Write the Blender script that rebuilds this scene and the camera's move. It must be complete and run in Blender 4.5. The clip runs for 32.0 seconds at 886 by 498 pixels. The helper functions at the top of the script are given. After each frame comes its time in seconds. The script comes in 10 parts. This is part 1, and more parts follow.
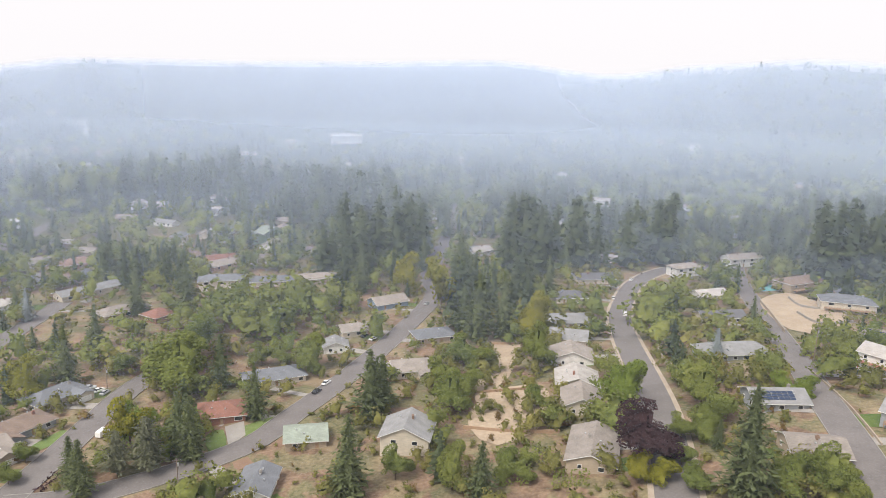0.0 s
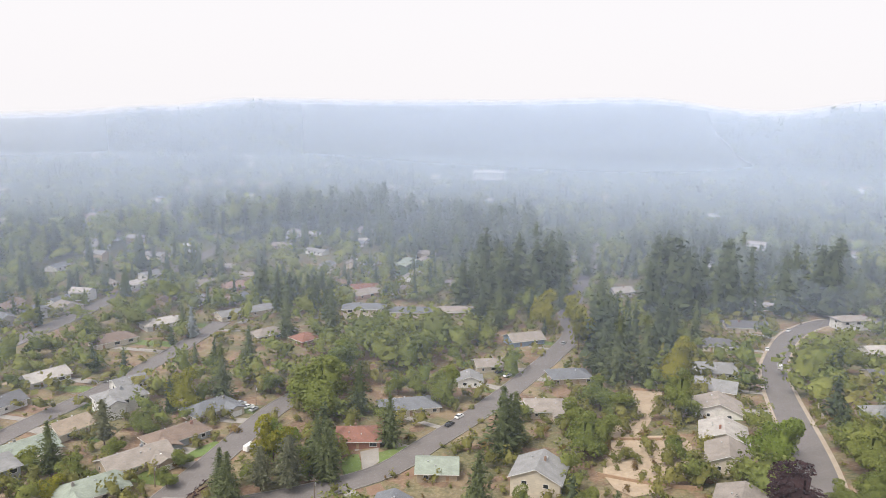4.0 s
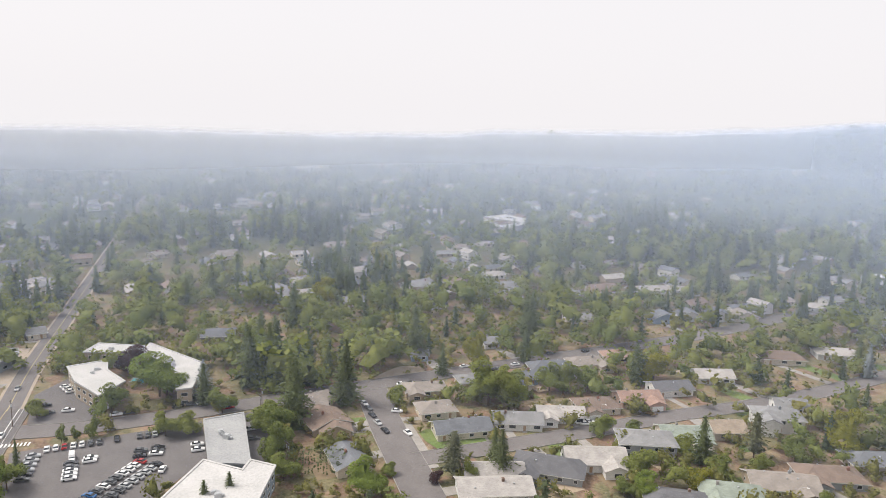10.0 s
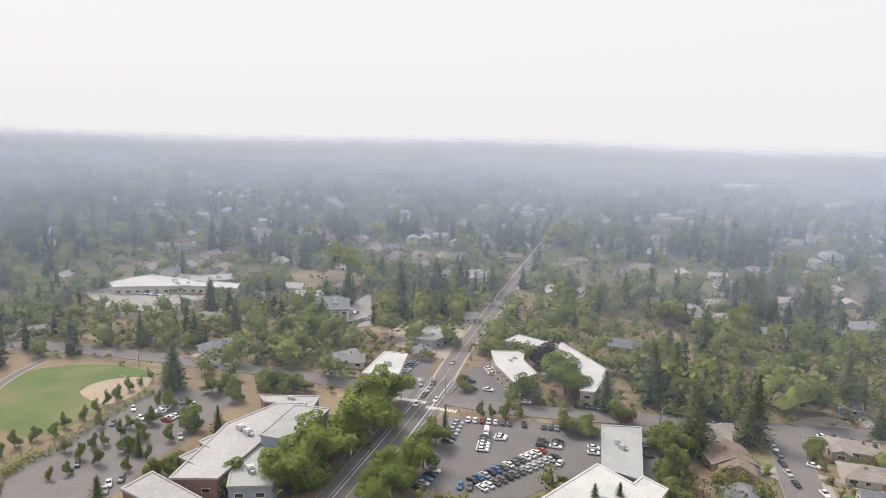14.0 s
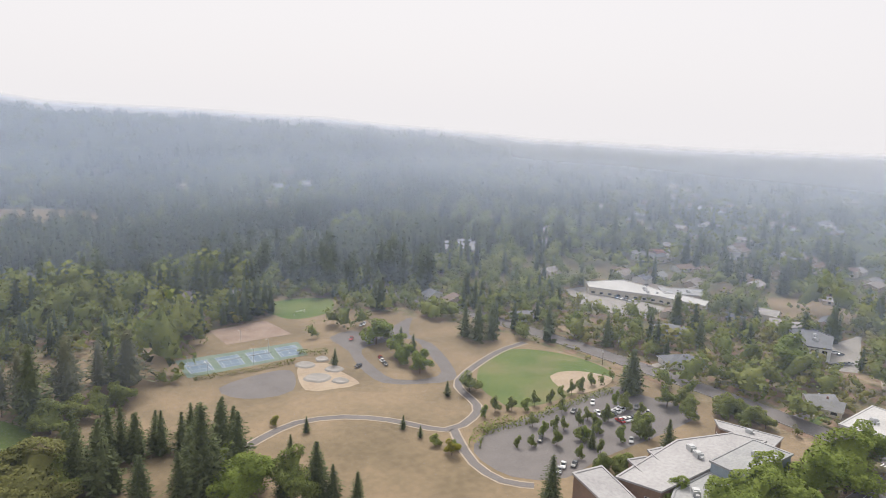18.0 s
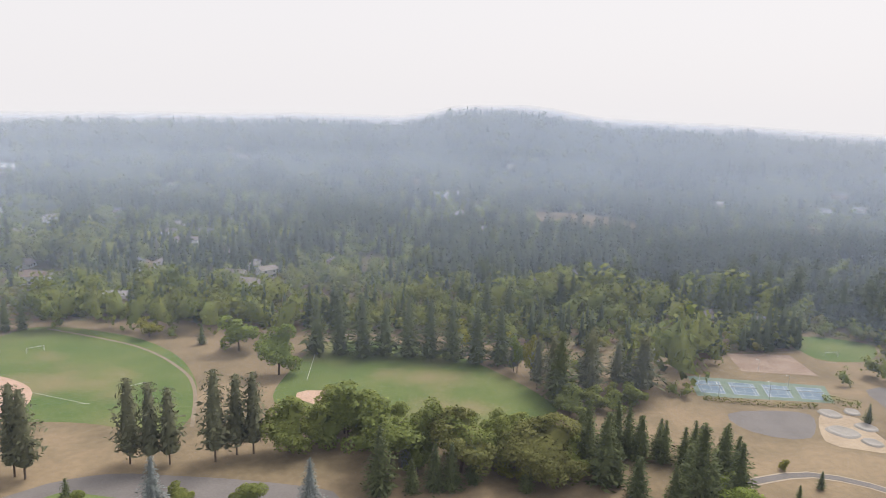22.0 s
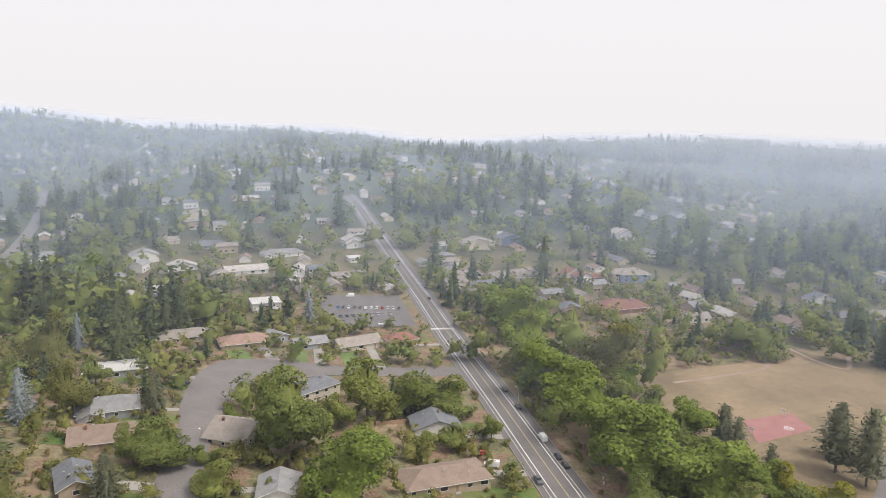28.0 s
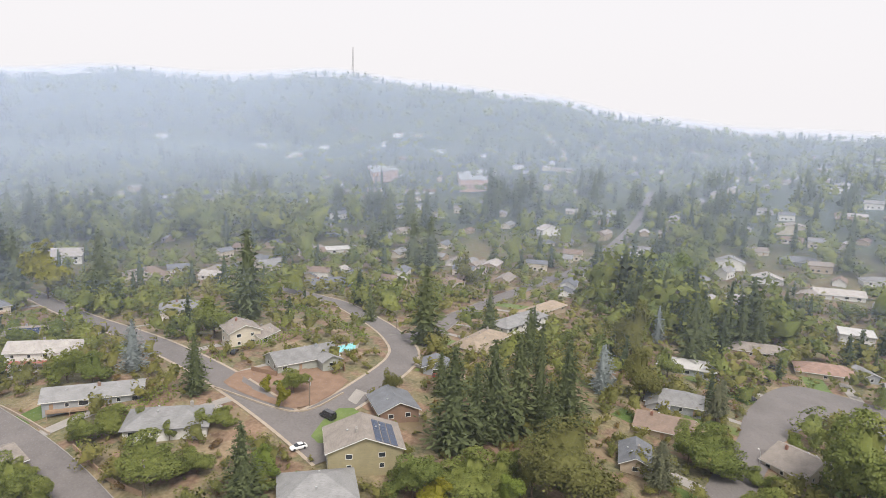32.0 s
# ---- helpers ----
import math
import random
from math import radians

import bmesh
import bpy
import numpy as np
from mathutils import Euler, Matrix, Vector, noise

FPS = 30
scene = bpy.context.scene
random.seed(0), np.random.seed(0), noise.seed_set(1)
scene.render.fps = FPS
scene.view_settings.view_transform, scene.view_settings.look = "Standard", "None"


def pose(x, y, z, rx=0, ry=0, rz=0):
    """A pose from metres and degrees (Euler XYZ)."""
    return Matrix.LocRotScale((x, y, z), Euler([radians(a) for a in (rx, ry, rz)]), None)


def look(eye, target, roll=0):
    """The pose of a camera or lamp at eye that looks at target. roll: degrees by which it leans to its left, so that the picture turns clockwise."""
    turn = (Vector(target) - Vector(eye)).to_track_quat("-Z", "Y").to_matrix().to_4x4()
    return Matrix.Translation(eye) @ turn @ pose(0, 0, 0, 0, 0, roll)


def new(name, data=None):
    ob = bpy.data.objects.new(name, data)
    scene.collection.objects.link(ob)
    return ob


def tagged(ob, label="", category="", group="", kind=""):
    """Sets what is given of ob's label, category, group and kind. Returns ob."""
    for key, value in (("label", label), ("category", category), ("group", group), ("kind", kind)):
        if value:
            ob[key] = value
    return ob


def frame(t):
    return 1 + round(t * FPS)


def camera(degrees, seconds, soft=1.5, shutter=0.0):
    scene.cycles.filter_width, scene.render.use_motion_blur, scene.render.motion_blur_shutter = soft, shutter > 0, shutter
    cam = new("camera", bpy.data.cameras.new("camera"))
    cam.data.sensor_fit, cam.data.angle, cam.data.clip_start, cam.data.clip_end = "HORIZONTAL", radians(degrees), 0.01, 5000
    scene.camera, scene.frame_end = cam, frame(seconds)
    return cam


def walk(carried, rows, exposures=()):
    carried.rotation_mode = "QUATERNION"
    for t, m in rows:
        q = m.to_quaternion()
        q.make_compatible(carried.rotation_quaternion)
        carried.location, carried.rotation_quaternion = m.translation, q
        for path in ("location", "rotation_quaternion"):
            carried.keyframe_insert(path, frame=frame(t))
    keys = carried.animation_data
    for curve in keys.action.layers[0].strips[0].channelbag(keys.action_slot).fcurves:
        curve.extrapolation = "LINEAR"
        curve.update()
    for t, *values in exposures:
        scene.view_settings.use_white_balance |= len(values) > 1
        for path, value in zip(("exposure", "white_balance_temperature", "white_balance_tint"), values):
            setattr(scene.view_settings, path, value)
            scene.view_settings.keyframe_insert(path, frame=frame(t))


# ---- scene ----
LENS = 64.0
cam = camera(LENS, 32.0, soft=0.7)
EYE = (0.0, 0.0, 115.0)


def gaze(yaw, pitch, roll):
    """The camera's pose at its fixed place: heading, tilt and lean in degrees."""
    return pose(*EYE, 0, 0, yaw) @ pose(0, 0, 0, 90 + pitch, 0, 0) @ pose(0, 0, 0, 0, 0, roll)


walk(cam, [
    (0.0, gaze(-0.00, -13.05, 1.50)),
    (0.5, gaze(0.12, -12.49, 1.47)),
    (1.0, gaze(0.24, -11.74, 1.45)),
    (1.5, gaze(0.67, -11.09, 1.45)),
    (2.0, gaze(1.71, -10.45, 1.41)),
    (2.5, gaze(2.54, -10.20, 1.42)),
    (4.5, gaze(15.69, -10.47, 1.50)),
    (5.0, gaze(19.89, -10.49, 1.64)),
    (5.5, gaze(24.08, -10.64, 1.61)),
    (6.0, gaze(28.16, -10.63, 1.62)),
    (6.5, gaze(32.22, -10.66, 1.66)),
    (7.0, gaze(36.58, -10.60, 1.67)),
    (8.0, gaze(46.03, -10.56, 1.76)),
    (8.5, gaze(50.63, -10.55, 1.76)),
    (9.0, gaze(55.20, -10.58, 1.73)),
    (9.5, gaze(59.65, -10.58, 1.77)),
    (10.0, gaze(63.89, -10.56, 1.70)),
    (10.5, gaze(67.72, -10.49, 1.75)),
    (11.0, gaze(72.01, -10.48, 1.79)),
    (11.5, gaze(76.40, -10.42, 1.80)),
    (12.0, gaze(80.57, -10.37, 1.90)),
    (12.5, gaze(84.64, -10.43, 1.87)),
    (13.0, gaze(88.50, -10.42, 1.92)),
    (13.5, gaze(92.77, -10.41, 1.82)),
    (15.5, gaze(111.13, -10.47, 1.86)),
    (16.0, gaze(116.25, -10.50, 1.93)),
    (16.5, gaze(121.21, -10.52, 1.98)),
    (17.0, gaze(125.80, -10.46, 1.98)),
    (17.5, gaze(130.14, -10.50, 1.92)),
    (18.0, gaze(134.70, -10.55, 1.86)),
    (18.5, gaze(138.62, -10.55, 1.96)),
    (19.0, gaze(143.03, -10.53, 1.89)),
    (19.5, gaze(147.75, -10.53, 1.82)),
    (20.0, gaze(152.98, -10.53, 1.81)),
    (20.5, gaze(158.62, -10.48, 1.85)),
    (21.0, gaze(164.63, -10.53, 1.81)),
    (21.5, gaze(170.54, -10.51, 1.81)),
    (22.0, gaze(176.28, -10.53, 1.80)),
    (22.5, gaze(181.83, -10.49, 1.77)),
    (23.0, gaze(187.62, -10.56, 1.70)),
    (23.5, gaze(193.36, -10.57, 1.72)),
    (24.0, gaze(199.15, -10.50, 1.63)),
    (24.5, gaze(205.28, -10.49, 1.69)),
    (26.5, gaze(229.76, -10.49, 1.70)),
    (27.0, gaze(236.08, -10.45, 1.70)),
    (27.5, gaze(242.79, -10.39, 1.64)),
    (28.0, gaze(249.32, -10.41, 1.71)),
    (28.5, gaze(255.65, -10.37, 1.70)),
    (29.0, gaze(261.65, -10.31, 1.73)),
    (29.5, gaze(267.55, -10.26, 1.71)),
    (30.0, gaze(273.52, -10.26, 1.75)),
    (30.5, gaze(279.50, -10.27, 1.74)),
    (31.0, gaze(285.19, -10.20, 1.69)),
    (31.5, gaze(290.99, -10.13, 1.71)),
    (32.0, gaze(295.09, -11.15, 1.70)),
], exposures=[(0.0, 0.64), (2.5, 0.62), (6.0, 0.56), (9.0, 0.53), (13.0, 0.50), (19.0, 0.45), (23.0, 0.45), (28.0, 0.50), (32.0, 0.54)])

scene.cycles.transparent_max_bounces = 32

# ---- world, sun ----
SUN_YAW, SUN_HIGH = 140.0, 54.0
world = bpy.data.worlds.new("smoky_sky")
scene.world = world
world.use_nodes = True
wn, wl = world.node_tree.nodes, world.node_tree.links
wn.clear()
w_out = wn.new("ShaderNodeOutputWorld")
w_bg = wn.new("ShaderNodeBackground")
w_sky = wn.new("ShaderNodeTexSky")
w_sky.sky_type = "NISHITA"
w_sky.sun_disc = False
w_sky.sun_elevation = radians(SUN_HIGH)
w_sky.sun_rotation = radians(-SUN_YAW)
w_sky.dust_density = 6.0
w_mul = wn.new("ShaderNodeMix")
w_mul.data_type = "RGBA"
w_mul.inputs["Factor"].default_value = 0.94
w_mul.inputs["B"].default_value = (6.75, 6.55, 6.68, 1)
wl.new(w_sky.outputs["Color"], w_mul.inputs["A"])
wl.new(w_mul.outputs["Result"], w_bg.inputs["Color"])
w_bg.inputs["Strength"].default_value = 0.1
wl.new(w_bg.outputs["Background"], w_out.inputs["Surface"])

sun_data = bpy.data.lights.new("sun", "SUN")
sun_data.energy = 2.4
sun_data.angle = radians(25)
sun_data.color = (1.0, 0.93, 0.84)
sun = new("sun", sun_data)
a_sun = radians(SUN_YAW)
sun_way = Vector((-math.sin(a_sun) * math.cos(radians(SUN_HIGH)), math.cos(a_sun) * math.cos(radians(SUN_HIGH)), math.sin(radians(SUN_HIGH))))
sun.matrix_world = look(sun_way * 500, (0, 0, 0))

# ---- materials ----
MATS = {}


def nodes_of(name, rough=0.85):
    m = bpy.data.materials.new(name)
    m.use_nodes = True
    nt = m.node_tree
    b = nt.nodes["Principled BSDF"]
    b.inputs["Roughness"].default_value = rough
    MATS[name] = m
    return m, nt, b


def mixed(nt, fac, a, b):
    """A colour mix; fac, a and b are sockets or values."""
    n = nt.nodes.new("ShaderNodeMix")
    n.data_type = "RGBA"
    for key, v in (("Factor", fac), ("A", a), ("B", b)):
        if hasattr(v, "links"):
            nt.links.new(v, n.inputs[key])
        elif key == "Factor":
            n.inputs[key].default_value = v
        else:
            n.inputs[key].default_value = (*v, 1)
    return n.outputs["Result"]


def noised(nt, scale, detail=3.0, lo=0.35, hi=0.65, world_space=True, stretch=None):
    n = nt.nodes.new("ShaderNodeTexNoise")
    n.inputs["Scale"].default_value = scale
    n.inputs["Detail"].default_value = detail
    if world_space:
        g = nt.nodes.new("ShaderNodeNewGeometry")
        src = g.outputs["Position"]
    else:
        g = nt.nodes.new("ShaderNodeTexCoord")
        src = g.outputs["Object"]
    if stretch:
        mp = nt.nodes.new("ShaderNodeMapping")
        mp.inputs["Scale"].default_value = stretch
        nt.links.new(src, mp.inputs["Vector"])
        src = mp.outputs["Vector"]
    nt.links.new(src, n.inputs["Vector"])
    r = nt.nodes.new("ShaderNodeMapRange")
    r.inputs["From Min"].default_value, r.inputs["From Max"].default_value = lo, hi
    nt.links.new(n.outputs["Fac"], r.inputs["Value"])
    return r.outputs["Result"]


def bumped(nt, b, height, strength, distance):
    n = nt.nodes.new("ShaderNodeBump")
    n.inputs["Strength"].default_value = strength
    n.inputs["Distance"].default_value = distance
    nt.links.new(height, n.inputs["Height"])
    nt.links.new(n.outputs["Normal"], b.inputs["Normal"])


def plain(name, a, b, scale=0.6, rough=0.85, fine=6.0, metallic=0.0, bump=0.0):
    """A surface of two near colours: patches at one scale, grain at another."""
    m, nt, p = nodes_of(name, rough)
    big = noised(nt, scale)
    small = noised(nt, fine, 2.0)
    mid = tuple(0.5 * (u + v) for u, v in zip(a, b))
    c = mixed(nt, big, a, b)
    c = mixed(nt, 0.35, c, mixed(nt, small, tuple(0.75 * u for u in mid), tuple(min(1, 1.25 * u) for u in mid)))
    nt.links.new(c, p.inputs["Base Color"])
    p.inputs["Metallic"].default_value = metallic
    if bump:
        bumped(nt, p, small, bump, 0.05)
    return m


def leafy(name, a, b, far=False):
    """Foliage between two greens, from tree to tree (or clump to clump) and within a crown."""
    m, nt, p = nodes_of(name, 0.75)
    if far:
        src = noised(nt, 0.055, 2.0, 0.36, 0.64)
    else:
        src = nt.nodes.new("ShaderNodeObjectInfo").outputs["Random"]
    inner = noised(nt, 0.8, 3.0, 0.3, 0.7)
    c = mixed(nt, src, a, b)
    c = mixed(nt, inner, mixed(nt, 0.4, c, tuple(0.70 * u for u in a)), mixed(nt, 0.25, c, tuple(min(1, 1.4 * u) for u in b)))
    each = nt.nodes.new("ShaderNodeNewGeometry").outputs["Random Per Island"]
    c = mixed(nt, each, mixed(nt, 0.22, c, tuple(0.42 * u for u in a)), mixed(nt, 0.24, c, tuple(min(1, 1.75 * u) for u in b)))
    nt.links.new(c, p.inputs["Base Color"])
    p.inputs["Specular IOR Level"].default_value = 0.25
    thin = nt.nodes.new("ShaderNodeBsdfTranslucent")
    nt.links.new(c, thin.inputs["Color"])
    both = nt.nodes.new("ShaderNodeMixShader")
    both.inputs["Fac"].default_value = 0.40
    nt.links.new(p.outputs["BSDF"], both.inputs[1])
    nt.links.new(thin.outputs["BSDF"], both.inputs[2])
    nt.links.new(both.outputs["Shader"], nt.nodes["Material Output"].inputs["Surface"])
    return m


LEAVES = {
    "fir": ((0.118, 0.148, 0.070), (0.162, 0.188, 0.078)),
    "pine": ((0.150, 0.165, 0.105), (0.190, 0.195, 0.115)),
    "spruce": ((0.25, 0.29, 0.29), (0.32, 0.355, 0.35)),
    "dec": ((0.136, 0.186, 0.054), (0.262, 0.284, 0.074)),
    "lime": ((0.168, 0.230, 0.047), (0.240, 0.295, 0.059)),
    "yel": ((0.225, 0.235, 0.030), (0.300, 0.280, 0.036)),
    "olive": ((0.160, 0.180, 0.055), (0.210, 0.205, 0.066)),
    "willow": ((0.165, 0.168, 0.054), (0.185, 0.185, 0.060)),
    "purple": ((0.055, 0.030, 0.036), (0.080, 0.044, 0.046)),
}
for k, (a, b) in LEAVES.items():
    leafy("leaves_" + k, a, b)
leafy("leaves_far_fir", (0.070, 0.096, 0.052), (0.112, 0.136, 0.062), True)
leafy("leaves_far_dec", (0.122, 0.170, 0.052), (0.262, 0.280, 0.074), True)
leafy("leaves_shrub", (0.128, 0.150, 0.046), (0.270, 0.248, 0.074), True)
leafy("leaves_russet", (0.150, 0.085, 0.045), (0.230, 0.170, 0.060), True)
plain("bark", (0.10, 0.075, 0.055), (0.16, 0.12, 0.09), 2.0, 0.95)
plain("asphalt", (0.146, 0.133, 0.130), (0.188, 0.172, 0.166), 0.12, 0.9, 1.5)
plain("asphalt_dark", (0.128, 0.119, 0.119), (0.160, 0.149, 0.147), 0.12, 0.9, 1.5)
plain("concrete", (0.27, 0.253, 0.232), (0.35, 0.328, 0.302), 0.3, 0.9)
plain("kerb_stone", (0.26, 0.25, 0.23), (0.34, 0.32, 0.30), 0.3, 0.9)
plain("gravel", (0.33, 0.27, 0.21), (0.42, 0.36, 0.29), 0.3, 0.95)
plain("road_white", (0.72, 0.72, 0.70), (0.80, 0.80, 0.78), 1.0, 0.7)
plain("dirt_track", (0.20, 0.160, 0.112), (0.27, 0.218, 0.156), 0.3, 0.95)
plain("chalk_worn", (0.36, 0.36, 0.28), (0.55, 0.54, 0.46), 0.4, 0.9)
plain("road_yellow", (0.46, 0.37, 0.15), (0.54, 0.44, 0.20), 1.0, 0.7)
plain("turf_dry", (0.142, 0.110, 0.064), (0.290, 0.216, 0.134), 0.03, 0.95, 0.35)
plain("lawn", (0.105, 0.165, 0.042), (0.165, 0.205, 0.068), 0.08, 0.95, 0.6)
plain("infield_dirt", (0.44, 0.30, 0.225), (0.50, 0.35, 0.27), 0.12, 0.95, 1.0)
plain("sand_dirt", (0.34, 0.265, 0.19), (0.43, 0.345, 0.25), 0.1, 0.95, 0.8)
plain("bark_mulch", (0.20, 0.125, 0.085), (0.27, 0.18, 0.125), 0.3, 0.95)
plain("court_red", (0.275, 0.125, 0.122), (0.335, 0.165, 0.155), 0.2, 0.85)
plain("court_blue", (0.13, 0.19, 0.26), (0.18, 0.24, 0.30), 0.2, 0.85)
plain("court_old", (0.24, 0.17, 0.13), (0.33, 0.25, 0.20), 0.12, 0.9, 0.7)
plain("court_green", (0.13, 0.19, 0.15), (0.19, 0.24, 0.19), 0.2, 0.85)
plain("pool_water", (0.20, 0.55, 0.58), (0.26, 0.62, 0.64), 0.5, 0.12)
plain("timber", (0.30, 0.20, 0.13), (0.38, 0.27, 0.18), 1.0, 0.8)
plain("steel", (0.45, 0.46, 0.47), (0.55, 0.56, 0.57), 1.0, 0.45, metallic=0.6)
plain("pole_wood", (0.17, 0.13, 0.10), (0.24, 0.19, 0.15), 2.0, 0.9)
plain("white_paint", (0.74, 0.74, 0.72), (0.82, 0.82, 0.80), 0.8, 0.55)
plain("rubber", (0.02, 0.02, 0.02), (0.03, 0.03, 0.03), 3.0, 0.8)
plain("membrane_white", (0.43, 0.425, 0.415), (0.54, 0.53, 0.52), 0.12, 0.7, 1.2)
plain("metal_roof", (0.30, 0.292, 0.295), (0.38, 0.372, 0.374), 0.1, 0.55, 0.8)
plain("membrane_grey", (0.29, 0.295, 0.30), (0.36, 0.365, 0.365), 0.12, 0.8, 1.2)
plain("solar", (0.020, 0.035, 0.075), (0.03, 0.05, 0.10), 2.0, 0.15)
plain("red_paint", (0.45, 0.05, 0.05), (0.52, 0.08, 0.07), 1.0, 0.6)

ROOFS = {"grey": (0.255, 0.255, 0.258), "taupe": (0.285, 0.252, 0.225), "pale": (0.42, 0.395, 0.372), "slate": (0.17, 0.18, 0.20), "dark": (0.13, 0.13, 0.14),
         "brown": (0.235, 0.175, 0.14), "sage": (0.28, 0.32, 0.27), "rust": (0.25, 0.12, 0.09), "rose": (0.34, 0.225, 0.18), "tan": (0.34, 0.275, 0.21)}
WALLS = {"white": (0.74, 0.73, 0.71), "cream": (0.62, 0.56, 0.46), "tan": (0.44, 0.36, 0.27), "brick": (0.30, 0.15, 0.11), "blue": (0.28, 0.36, 0.48), "bluewall": (0.30, 0.36, 0.42),
         "slatewall": (0.34, 0.36, 0.38), "rosewall": (0.52, 0.36, 0.29), "greenwall": (0.30, 0.40, 0.26), "sagewall": (0.40, 0.42, 0.38), "olive": (0.33, 0.29, 0.17), "brown": (0.26, 0.17, 0.12), "pink": (0.60, 0.35, 0.33)}


def shingled(name, c):
    """Roofing: courses across the slope, blotched with age."""
    m, nt, p = nodes_of(name, 0.9)
    lo, hi = tuple(0.84 * u for u in c), tuple(min(1, 1.12 * u) for u in c)
    rnd = nt.nodes.new("ShaderNodeObjectInfo").outputs["Random"]
    col = mixed(nt, noised(nt, 0.35), lo, hi)
    col = mixed(nt, noised(nt, 4.0, 2.0, 0.4, 0.6, False, (0.25, 1.0, 3.0)), mixed(nt, 0.25, col, (0.05, 0.05, 0.05)), col)
    col = mixed(nt, 0.18, col, mixed(nt, rnd, tuple(0.6 * u for u in c), tuple(min(1, 1.5 * u) for u in c)))
    nt.links.new(col, p.inputs["Base Color"])
    return m


def sided(name, c):
    """Painted lap siding with dirt."""
    m, nt, p = nodes_of(name, 0.7)
    lo = tuple(0.86 * u for u in c)
    lap = noised(nt, 3.0, 1.0, 0.4, 0.6, False, (0.15, 0.15, 2.2))
    col = mixed(nt, noised(nt, 0.5), lo, c)
    col = mixed(nt, lap, mixed(nt, 0.12, col, (0.1, 0.1, 0.1)), col)
    nt.links.new(col, p.inputs["Base Color"])
    return m


for k, c in ROOFS.items():
    shingled("roof_" + k, c)
for k, c in WALLS.items():
    sided("wall_" + k, c)
CARS = {"white": (0.80, 0.80, 0.80), "black": (0.015, 0.015, 0.018), "silver": (0.42, 0.43, 0.44), "grey": (0.10, 0.105, 0.11), "red": (0.35, 0.02, 0.02), "blue": (0.03, 0.12, 0.30)}
for k, c in CARS.items():
    m, nt, p = nodes_of("car_" + k, 0.25)
    p.inputs["Base Color"].default_value = (*c, 1)
    p.inputs["Coat Weight"].default_value = 0.6
m, nt, p = nodes_of("glass_dark", 0.06)
p.inputs["Base Color"].default_value = (0.03, 0.035, 0.04, 1)
p.inputs["Specular IOR Level"].default_value = 0.7


def ground_material():
    """Dry summer ground: straw lawns, green plots, bare soil; turning dark green past 450 m."""
    m, nt, p = nodes_of("ground_soil", 0.95)
    plots = noised(nt, 0.045, 3.0, 0.34, 0.54)
    wear = noised(nt, 0.16, 4.0, 0.38, 0.62)
    grain = noised(nt, 0.9, 3.0)
    straw = mixed(nt, wear, (0.235, 0.172, 0.105), (0.36, 0.265, 0.17))
    green = mixed(nt, wear, (0.080, 0.096, 0.038), (0.155, 0.150, 0.064))
    c = mixed(nt, plots, straw, green)
    beds = noised(nt, 0.11, 4.0, 0.50, 0.57)
    c = mixed(nt, beds, c, mixed(nt, wear, (0.140, 0.082, 0.054), (0.255, 0.156, 0.105)))
    c = mixed(nt, 0.32, c, mixed(nt, grain, (0.085, 0.068, 0.042), (0.36, 0.285, 0.19)))
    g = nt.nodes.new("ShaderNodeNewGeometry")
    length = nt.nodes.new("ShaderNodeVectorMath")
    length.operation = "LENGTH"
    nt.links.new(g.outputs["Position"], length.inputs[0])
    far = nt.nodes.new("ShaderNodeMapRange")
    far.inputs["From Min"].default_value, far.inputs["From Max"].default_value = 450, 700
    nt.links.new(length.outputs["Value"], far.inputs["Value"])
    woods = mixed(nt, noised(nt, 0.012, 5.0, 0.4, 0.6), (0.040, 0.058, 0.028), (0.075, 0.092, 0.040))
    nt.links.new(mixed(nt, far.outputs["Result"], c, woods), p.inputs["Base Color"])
    bumped(nt, p, grain, 0.3, 0.15)
    return m


ground_material()


def turf_material():
    """Mown sports turf, watered unevenly: deep green, pale green and straw patches."""
    m, nt, p = nodes_of("turf_green", 0.95)
    c = mixed(nt, noised(nt, 0.035, 3.0), (0.066, 0.130, 0.022), (0.145, 0.178, 0.050))
    c = mixed(nt, noised(nt, 0.022, 5.0, 0.52, 0.70), c, (0.25, 0.200, 0.105))
    c = mixed(nt, 0.3, c, mixed(nt, noised(nt, 0.7, 3.0), (0.05, 0.085, 0.018), (0.17, 0.18, 0.062)))
    nt.links.new(c, p.inputs["Base Color"])


turf_material()

# ---- ground ----
RIDGE = [(-180, -0.34), (-172.8, -0.34), (-163.9, -0.59), (-152.7, -0.84), (-148.0, -1.18), (-139.8, -0.85), (-129.8, -0.75), (-123.0, -1.0), (-110.2, -1.77), (-101.1, -1.02), (-88.2, -0.93), (-80.1, -0.22), (-71.9, 1.13), (-63.0, 1.86), (-55.8, 2.58), (-47.4, 1.98), (-40.2, 2.23), (-33.6, 1.67), (-26.4, 2.06), (-19.8, 1.63), (-12.6, 0.75), (-3.6, 1.61), (8.5, 1.21), (17.4, 1.0), (26.6, 0.92), (32.6, 0.18), (41.3, -0.51), (47.5, -0.92), (59.9, -1.12), (63.7, -1.54), (76.3, -1.74), (88.1, -1.61), (113.5, -1.99), (126.9, -1.8), (131.5, -1.46), (137.2, -1.15), (145.4, -0.6), (156.8, -0.23), (162.9, -0.09), (170.2, 0.77), (174.5, 0.67), (180, -0.34)]


def ease(a, b, v):
    v = min(1.0, max(0.0, (v - a) / (b - a)))
    return v * v * (3 - 2 * v)


